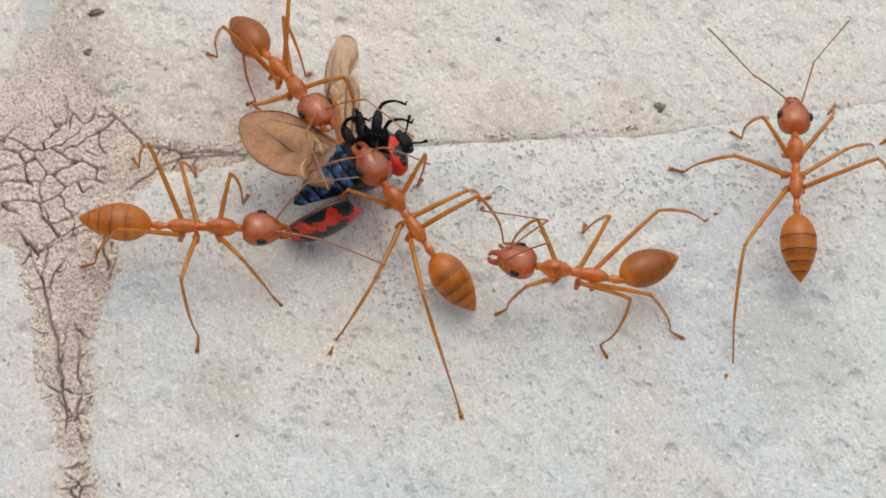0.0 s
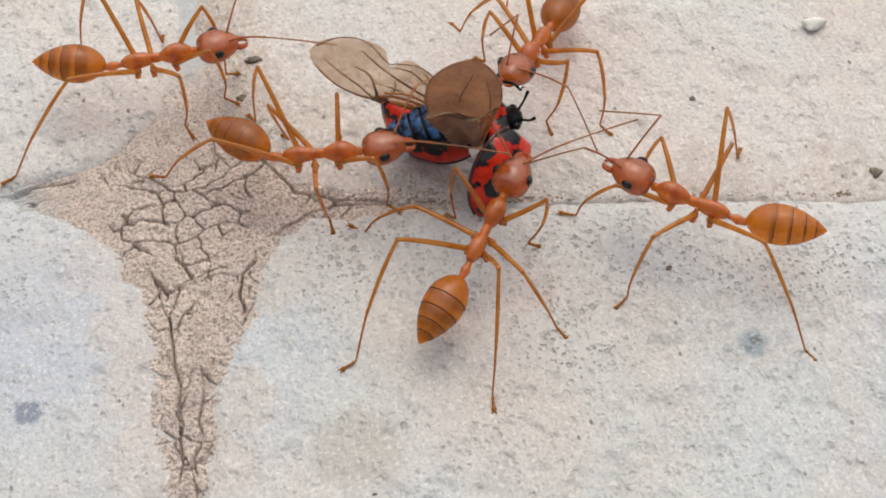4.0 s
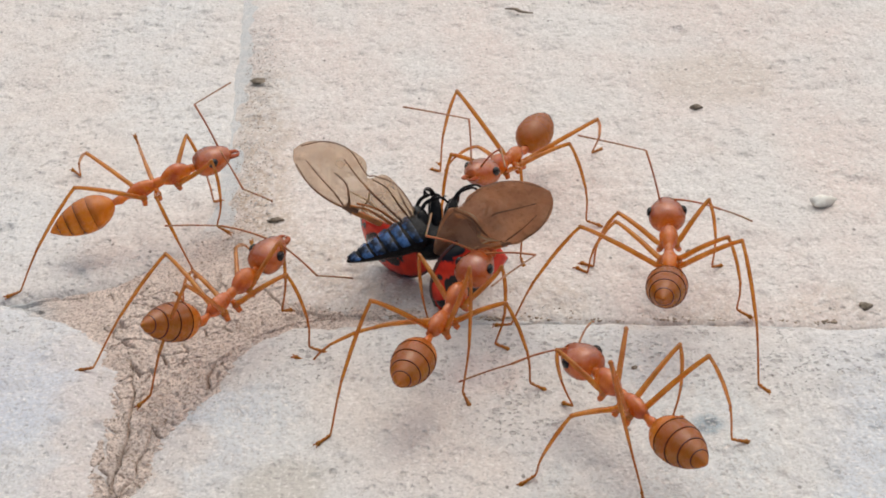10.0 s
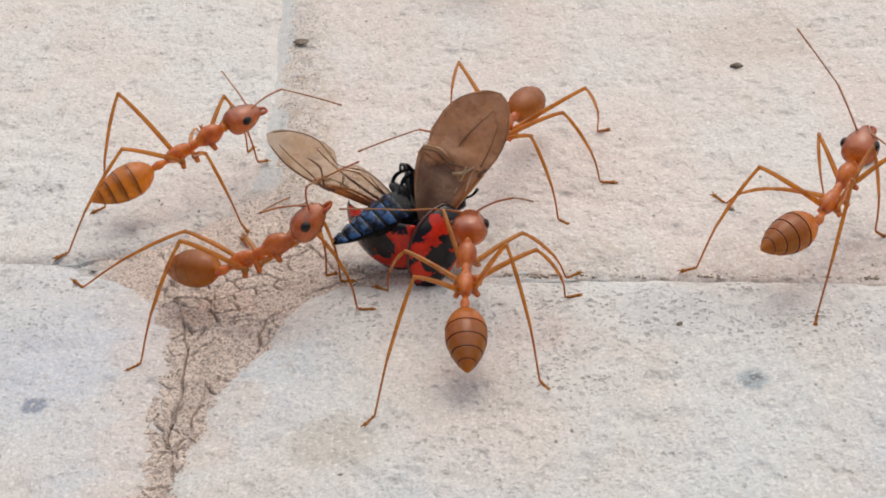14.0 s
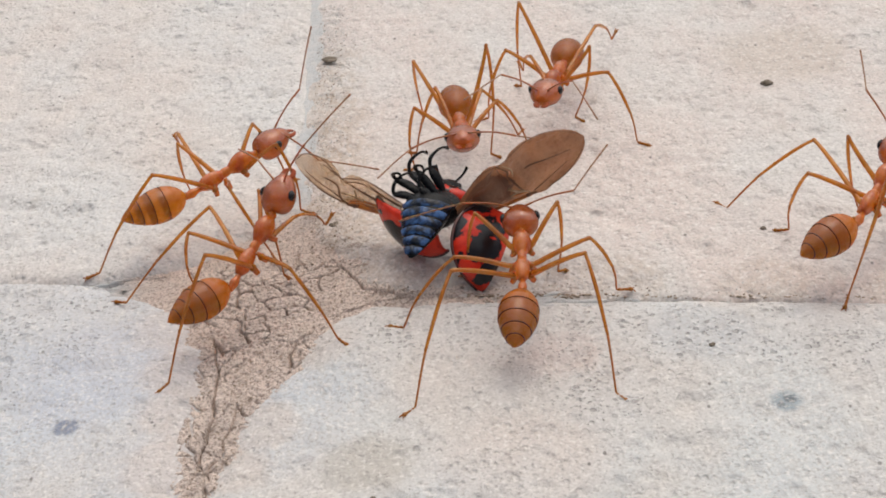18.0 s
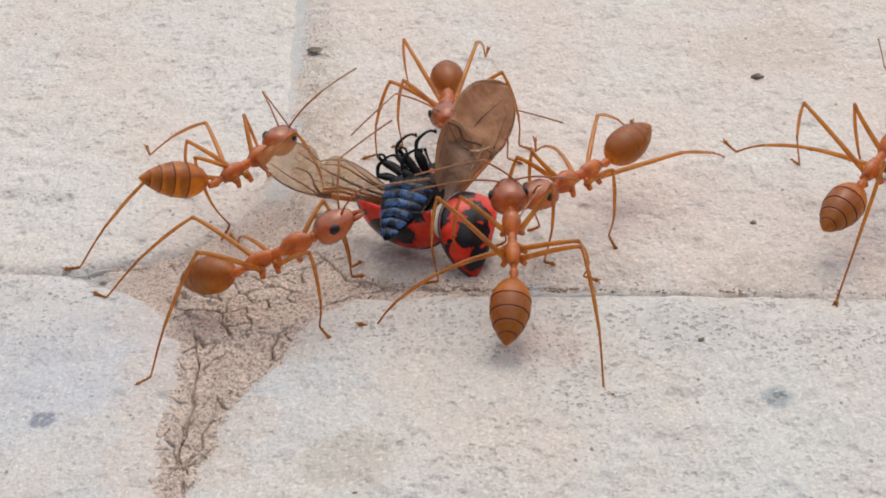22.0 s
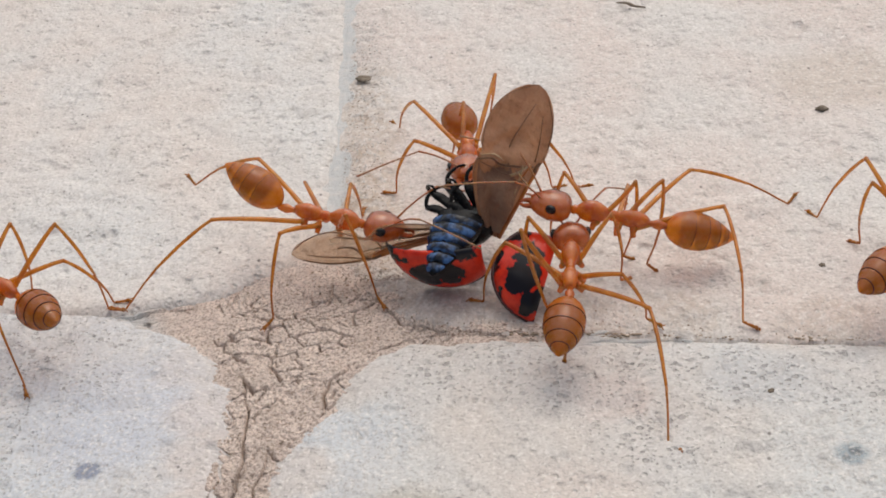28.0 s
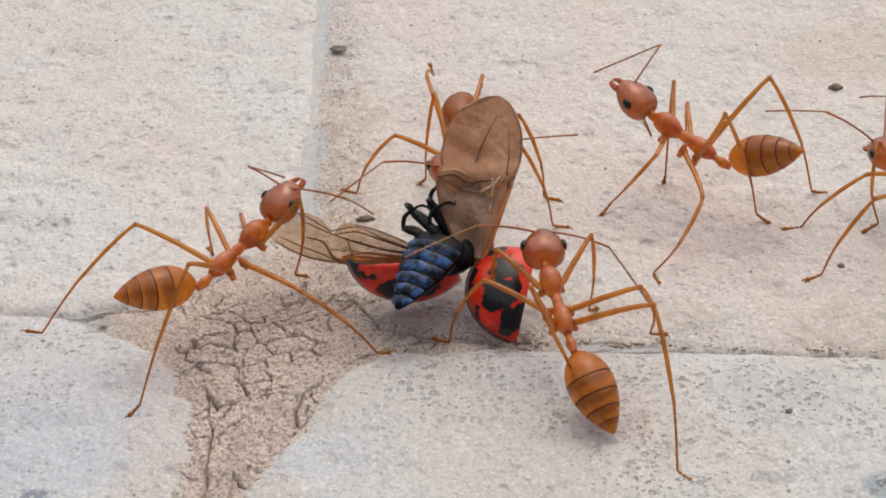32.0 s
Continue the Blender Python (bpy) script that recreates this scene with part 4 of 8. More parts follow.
def sheet(name, xs, ys, z, keep, material):
    """A height field as one mesh; keep says which grid points are wanted."""
    X, Y = np.meshgrid(xs, ys, indexing="ij")
    n, m = X.shape
    idx = np.arange(n * m).reshape(n, m)
    quads = np.stack([idx[:-1, :-1], idx[1:, :-1], idx[1:, 1:], idx[:-1, 1:]], -1).reshape(-1, 4)
    ok = keep.reshape(-1)[quads].any(1)
    quads = quads[ok]
    used = np.unique(quads)
    back = np.full(n * m, -1)
    back[used] = np.arange(len(used))
    co = np.stack([X.reshape(-1)[used], Y.reshape(-1)[used], z.reshape(-1)[used]], 1) * MM
    me = bpy.data.meshes.new(name)
    me.from_pydata(co.tolist(), [], back[quads].tolist())
    me.materials.append(material)
    me.polygons.foreach_set("use_smooth", [True] * len(me.polygons))
    me.update()
    return new(name, me)


SLABS = {
    "pavement_slab_near": ([(90, -5), (60, 0), (24.9, 5.0), (15, 5.95), (6.3, 7.5), (0.6, 8.5), (-1.3, 8.75), (-2.8, 8.7), (-4.2, 8.0), (-5.0, 6.8), (-5.2, 5.4), (-5.9, 4.6), (-6.7, 3.4), (-7.0, 2.0), (-7.3, 0.3), (-7.8, -2.6), (-9, -12), (-14, -60), (90, -60)], M_LR, 0.34, 1.6, "pale weathered concrete slab with a rounded worn corner"),
    "pavement_slab_bluish": ([(-90, 32.8), (-30, 16.4), (-15.5, 12.75), (-12.6, 11.7), (-10.7, 10.5), (-9.3, 9.1), (-8.5, 7.2), (-8.15, 5.5), (-8.2, 3.3), (-8.35, 1.6), (-8.6, -1), (-9.0, -4), (-10.3, -12), (-15.4, -60), (-90, -60)], M_LL, 0.36, 1.8, "bluish grey weathered concrete slab with a rounded corner"),
    "pavement_slab_far": ([(-90, 33), (-30, 16.1), (-15.5, 12.5), (-12.4, 12.1), (-9.4, 12.6), (-7.5, 14.1), (-6.45, 16.2), (-6.02, 19), (-6.02, 23), (-6.04, 28), (-6.22, 37), (-8, 60), (-10, 110), (-90, 110)], M_UL, 0.22, 0.7, "pale pitted concrete slab beside a bluish joint"),
    "pavement_slab_pink": ([(-5.9, 37), (-5.85, 28), (-5.8, 20), (-5.5, 16.2), (-4.6, 12.9), (-2.9, 10.4), (0.6, 8.85), (6.3, 7.82), (10.5, 7.0), (15, 5.88), (24.9, 4.93), (60, -0.1), (90, -4.6), (90, 110), (-9.2, 110), (-7.4, 60)], M_UR, 0.22, 2.6, "pinkish pitted concrete slab with dusty edges"),
}


def build_ground():
    f1, f2, f3 = Field(3), Field(5), Field(9)
    xs = lines((-90, -24, 6), (-24, 30, 0.2), (30, 90, 6))
    ys = lines((-60, -14, 6), (-14, 44, 0.2), (44, 110, 6))
    X, Y = np.meshgrid(xs, ys, indexing="ij")
    relief = 0.10 * f1.at(X, Y, 2.3) + 0.07 * f2.at(X, Y, 0.85) + 0.05 * f3.at(X, Y, 0.48)
    dents = -0.24 * np.clip(f3.at(X, Y, 1.0) * 2.2 - 0.40, 0, 1)
    wobble = 0.5 * f2.at(X, Y, 1.7) + 0.25 * f1.at(X, Y, 0.6)
    for name, (outline, material, drop, soft, label) in SLABS.items():
        d = inside_distance(X, Y, outline) + 0.2 + wobble * (0.45 if "near" in name or "bluish" in name else 0.15)
        u = np.clip(d / soft, 0, 1)
        z = -drop * (1 - u) ** 2.2 + relief + dents * (0.4 + 0.6 * u)
        z = np.where(d < 0, z + d * 2.5, z)
        z = np.maximum(z, -6)
        ob = sheet(name, xs, ys, z, d > -0.4, material)
        tagged(ob, label, "paving slab", kind="structure")
    # the mortar between the slabs, cracked at the crossing
    xs = lines((-20400, -400, 5000), (-400, -40, 40), (-40, -13, 1.5), (-13, -10.6, 0.2), (-10.6, -1.0, 0.036), (-1.0, 3, 0.12), (3, 30, 0.3), (30, 400, 37), (400, 20400, 5000))
    ys = lines((-20400, -400, 5000), (-400, -14, 38.6), (-14, -4, 0.3), (-4, 12, 0.036), (12, 17, 0.12), (17, 44, 0.4), (44, 404, 40), (404, 20404, 5000))
    X, Y = np.meshgrid(xs, ys, indexing="ij")
    z = -0.20 + 0.06 * np.clip((Y - 13) / 4, 0, 1) - 0.10 * np.clip((X - 4) / 4, 0, 1) - 0.10 * np.clip((-11.5 - X) / 2, 0, 1) + (0.14 * f1.at(X, Y, 2.6) + 0.12 * f2.at(X, Y, 0.8) + (0.07 * f3.at(X, Y, 0.3) + 0.08 * f1.at(X, Y, 0.15) + 0.10 * f3.at(X, Y, 0.08)) * np.clip(1 - (X + 0.5) / 2, 0, 1)) * np.clip(1.3 - Y / 18, 0.25, 1)
    for outline, *rest in SLABS.values():
        d = inside_distance(X, Y, outline)
        z -= 0.9 * np.clip((d - 0.5) / 0.6, 0, 1)
        # a ragged gap where the mortar has shrunk from the slab
        z -= 0.6 * np.exp(-((d + 0.34 + 0.3 * f2.at(X, Y, 0.7)) / 0.03) ** 2) * np.clip(f1.at(X, Y, 1.9) * 5 + 0.15, 0, 1) * (Y < 12)
    # cracks: the borders of warped cells
    wx = X + 0.9 * f1.at(X, Y, 1.3) + 0.22 * f2.at(X, Y, 0.3)
    wy = Y + 0.9 * f3.at(X, Y, 1.3) + 0.22 * f1.at(X, Y, 0.3)
    for size, seed, deep, wide in ((2.9, 21, 1.6, 0.034), (1.1, 22, 1.0, 0.024)):
        r = np.random.RandomState(seed).rand(64, 64, 2)
        ci, cj = np.floor(wx / size).astype(int), np.floor(wy / size).astype(int)
        near = np.full(X.shape, 1e9)
        second = np.full(X.shape, 1e9)
        for a in (-1, 0, 1):
            for b in (-1, 0, 1):
                o = r[(ci + a) % 64, (cj + b) % 64]
                dd = np.hypot(wx - (ci + a + o[..., 0]) * size, wy - (cj + b + o[..., 1]) * size)
                second = np.minimum(second, np.maximum(near, dd))
                near = np.minimum(near, dd)
        gap = second - near
        some = np.clip(f2.at(X + seed * 7, Y, 1.6) * 6 + 0.28, 0, 1) * np.clip((13 - Y) / 2, 0, 1) * np.clip(1 - X / 3, 0, 1)
        z -= deep * some * np.exp(-np.abs(gap / wide) ** 1.5)
    ground = sheet("ground", xs, ys, z, np.ones(X.shape, bool), M_GROUT)
    tagged(ground, "sandy brown cracked mortar filling the joints", "mortar", kind="structure")


# ---------------------------------------------------------------- loose bits
def lump(name, x, y, z, size, material, label, category, seed, turn=0.0, squash=(1, 1, 0.4)):
    rnd = np.random.RandomState(seed)
    v, f = ball(0, 0, 0, size * squash[0], size * squash[1], size * squash[2], 7, 10)
    k = rnd.rand(3, 3) * 4
    v = [tuple(np.array(q) * (1 + 0.22 * math.sin(k[0] @ np.array(q) / size * 1.3 + k[1, 0]) + 0.10 * math.sin(k[2] @ np.array(q) / size * 3))) for q in v]
    ob = new(name, mesh_of(name, v, f, material))
    ob.matrix_basis = mm(x, y, z, 0, 0, turn)
    return tagged(ob, label, category)


def build_bits():
    lump("white_pebble", 16.1, 13.5, 0.18, 0.36, M_WHITE, "small white oval grain lying on the pinkish slab", "grain", 1, 20, (1.2, 0.9, 0.6))
    lump("dark_seed", -5.0, 28.5, 0.06, 0.32, M_DARKBIT, "dark brown elongated seed on the sandy joint", "seed", 2, -20, (1.4, 0.85, 0.16))
    lump("dark_crumb", 12.9, 22.2, 0.05, 0.24, M_DARKBIT, "dark brown crumb of dirt on the pinkish slab", "crumb", 3, 30)
    lump("dark_crumb", -3.7, 16.0, 0.05, 0.2, M_DARKBIT, "dark flat crumb beside the sandy joint", "crumb", 4, 0, (1.4, 0.7, 0.4))
    lump("dark_crumb", 16.1, 6.75, -0.05, 0.2, M_DARKBIT, "dark crumb stuck in the joint", "crumb", 5, 50)
    lump("dark_crumb", 10.95, 11.1, 0.03, 0.11, M_DARKBIT, "tiny dark crumb on the pinkish slab", "crumb", 6)
    lump("dark_crumb", 6.6, 5.95, 0.0, 0.11, M_DARKBIT, "tiny grey crumb on the weathered slab", "crumb", 7)
    lump("dark_crumb", 8.2, 4.3, 0.0, 0.10, M_DARKBIT, "tiny grey crumb on the weathered slab", "crumb", 8)
    lump("dark_crumb", -2.6, -1.95, 0.0, 0.08, M_DARKBIT, "tiny dark crumb on the weathered slab", "crumb", 9)
    lump("sand_grain", -4.35, 14.4, -0.1, 0.18, M_DARKBIT, "dark grain of sand on the mortar", "grain", 10, 40)
    line = bent([(-0.5, 0.6, 0.1), (-0.1, 0.25, 0.2), (0.2, 0.05, 0.12), (0.7, -0.1, 0.06)], 5)
    hair = new("fibre", mesh_of("fibre", *tube(line, spread([0.03, 0.08, 0.03], len(line)), 6), M_HAIR))
    hair.matrix_basis = mm(6.5, 33.1, 0.05)
    tagged(hair, "curled dry brown fibre on the pinkish slab", "fibre")
    rnd = random.Random(4)
    pale, dark = [], []

    def strew(x, y, z, low, high, share):
        r = low + (high - low) * rnd.random() ** 2
        (dark if rnd.random() < share else pale).append(ball(x, y, z + r * 0.3, r, r * rnd.uniform(0.6, 1.3), r * 0.7, 4, 6))
    for k in range(5200):
        x, y = rnd.uniform(-11, 5), rnd.uniform(-6, 16)
        if abs(x + 7.6 - 0.12 * (y - 3)) < 1.0 + 0.25 * max(0, min(y - 4, 9)) or (8.9 < y < 12 - 0.3 * x and -5 < x < 5):
            strew(x, y, -0.17 if x < 0 else -0.06, 0.012, 0.045, 0.4)
    for k in range(2600):
        # the dusty edge of the slab beside the far joint
        y = 12.5 + 22 * rnd.random() ** 1.4
        strew(-5.3 - 0.01 * y + 1.8 * rnd.random() * rnd.random() ** 0.3 + max(0, 15 - y) * 0.35, y, -0.016, 0.010, 0.032, 0.45)
    for k in range(380):
        # and along the joint that runs off across
        x = rnd.uniform(-2, 13) if k % 4 else rnd.uniform(13, 26)
        strew(x, 8.85 - 0.155 * x + 0.0006 * x * x + rnd.gauss(0.25, 0.35), -0.11, 0.010, 0.040, 0.65)
    soil = []
    for k in range(700):
        x = rnd.uniform(0.4, 15)
        if math.sin(x * 1.9) + 0.7 * math.sin(x * 4.7 + 1) + 0.5 * math.sin(x * 11) > rnd.uniform(-1.1, 0.9):
            size = 0.014 + 0.040 * rnd.random() ** 2
            soil.append(ball(x, 8.90 - 0.166 * x - 0.0012 * x * x + rnd.gauss(0, 0.07) + 0.05 * math.sin(x * 3), -0.17, size * 1.3, size, size * 0.7, 4, 6))
    ob = new("soil", mesh_of("soil", *joined(*soil), M_GRIT))
    tagged(ob, "brown soil crumbs caught along the joint between slabs", "soil", kind="stuff")
    ob = new("sand", mesh_of("sand", *joined(*pale), M_GROUT))
    tagged(ob, "loose sand grains lying on the mortar", "sand", kind="stuff")
    ob = new("grit", mesh_of("grit", *joined(*dark), M_GRIT))
    tagged(ob, "dark brown grit scattered along the joints", "grit", kind="stuff")


build_ground()
first_ant = build_ant()
for i, o in enumerate((first_ant, *first_ant.children_recursive)):
    ORDER[o] = i


def another_ant(label):
    root = copy_thing(first_ant, Matrix.Identity(4))
    made, src = [root, *root.children_recursive], [first_ant, *first_ant.children_recursive]
    # the copies come in the same order as their models
    same = {}
    for a in src[1:]:
        twins = [b for b in made[1:] if b.data == a.data and b not in same.values() and (b.matrix_basis.translation - a.matrix_basis.translation).length < 1e-7]
        same[a] = twins[0]
        ORDER[twins[0]] = ORDER[a]
    ORDER[root] = 0
    return tagged(root, label)


LABELS = ("reddish-orange weaver ant biting the red wing case", "reddish-orange weaver ant pulling at the beetle beside the mortar joint", "reddish-orange weaver ant tugging at the beetle's front", "reddish-orange weaver ant running away over the weathered slab", "reddish-orange weaver ant waiting on the pinkish slab", "reddish-orange weaver ant on the pale slab near the wing", "reddish-orange weaver ant resting on the weathered slab", "reddish-orange weaver ant coming over the pinkish slab to the wing")
ants = [tagged(first_ant, LABELS[0])] + [another_ant(t) for t in LABELS[1:]]
beetle = build_beetle()
for i, o in enumerate((beetle, *beetle.children_recursive)):
    ORDER[o] = i
build_bits()


# how far each ant swings its knees, leg by leg: seconds and degrees
KNEES = [
    {"0R": [(1, 10), (3, 10)], "1L": [(4, 20), (11, 20), (12, 15), (13, -5), (14, -15), (17, 60), (19, 65), (20, 65)], "1R": [(8, -5), (10, -15), (12, 5), (13, 0), (14, 15), (17, 0), (19, 20), (20, 20), (22, 35), (24, 40), (25, 35), (28, 20), (29, 25), (31, 30)], "2L": [(1, 0), (4, 0), (8, -5), (10, -15), (11, 0), (12, -5), (13, -15), (14, -15)], "2R": [(3, 10), (4, 5), (8, 0), (11, -10), (13, 0), (14, 5), (17, 0), (19, -10), (20, -5), (22, -10), (24, -10), (25, -10), (28, -30), (29, -25), (31, -20), (32, -10)]},
    {"1R": [(1, 0), (8, -55), (22, 5), (25, -10)], "2L": [(1, -5), (3, -10), (10, 60), (12, 25), (17, 55), (19, 70), (22, 20), (24, 15), (25, 5)], "2R": [(1, 0), (17, 5), (19, 15), (20, 15), (28, 15)]},
    {"0L": [(3, -5), (17, -20), (32, -30)], "0R": [(17, -10), (28, -10), (29, 0), (32, 5)], "1L": [(3, -10), (4, -5), (8, -70), (12, 0)], "1R": [(3, -10)], "2L": [(8, 20), (10, 30), (11, 40), (13, 35), (14, 30)], "2R": [(1, 5), (3, 10), (10, -10), (13, -10), (14, -5), (28, -5), (29, -5)]},
    {},
    {"0R": [(32, -35)], "1L": [(1, 5), (12, 0), (13, -10)], "1R": [(8, -20), (12, -5), (13, -10)], "2L": [(1, 50), (10, 5), (11, -20), (12, 60), (13, -20), (14, -15), (17, 80), (19, 5), (20, 0), (24, -5), (25, 0), (28, 20)], "2R": [(3, -25), (8, 0), (10, -10), (11, -10)]},
    {"1R": [(8, 0), (12, 10), (14, 0), (17, 15), (28, -15), (32, 0)], "2L": [(10, -20), (20, 10), (22, 45), (24, -15), (31, 20), (32, 40)], "2R": [(22, 10), (24, 5), (28, 15), (29, 0)]},
    {"0L": [(8, -30)], "1L": [(10, -20), (11, -10), (12, -10)], "2R": [(8, 25), (10, 20), (12, -90), (13, 25)]},
    {"0L": [(32, -50)], "1L": [(20, -5), (22, 20), (24, 5), (25, 20), (31, -30), (32, -50)], "2L": [(20, 10), (22, 35), (25, -35), (28, -80), (29, -10)], "2R": [(25, -15), (28, -20), (29, -15), (32, 5)]},
]


def ant_moves(k, feet, left=(), right=()):
    """Legs and antennae of an ant whose body, head and gaster are keyed."""
    legs(ants[k], feet, KNEES[k])
    feelers(ants[k], pieces(ants[k], "head")[0], 40 + k, (left, right))


def body_of(k):
    return ants[k]


def head_of(k):
    return pieces(ants[k], "head")[0]


def gaster_of(k):
    return pieces(ants[k], "gaster")[0]


def nod(up, turn):
    """Pose of a head on its neck: degrees up and to its left."""
    return Matrix.Translation(NECK * MM) @ pose(0, 0, 0, 0, 0, turn) @ pose(0, 0, 0, 0, -up, 0)


def sway(up, turn):
    """Pose of a gaster at the waist: degrees up and to its left."""
    return Matrix.Translation(WAIST * MM) @ pose(0, 0, 0, 0, 0, turn) @ pose(0, 0, 0, 0, -up, 0) @ mm(-0.36, 0, 0)


def at(x, y, z, turn, up):
    """Pose of a body: millimetres, heading and pitch in degrees."""
    return mm(x, y, z) @ pose(0, 0, 0, 0, 0, turn) @ pose(0, 0, 0, 0, -up, 0)


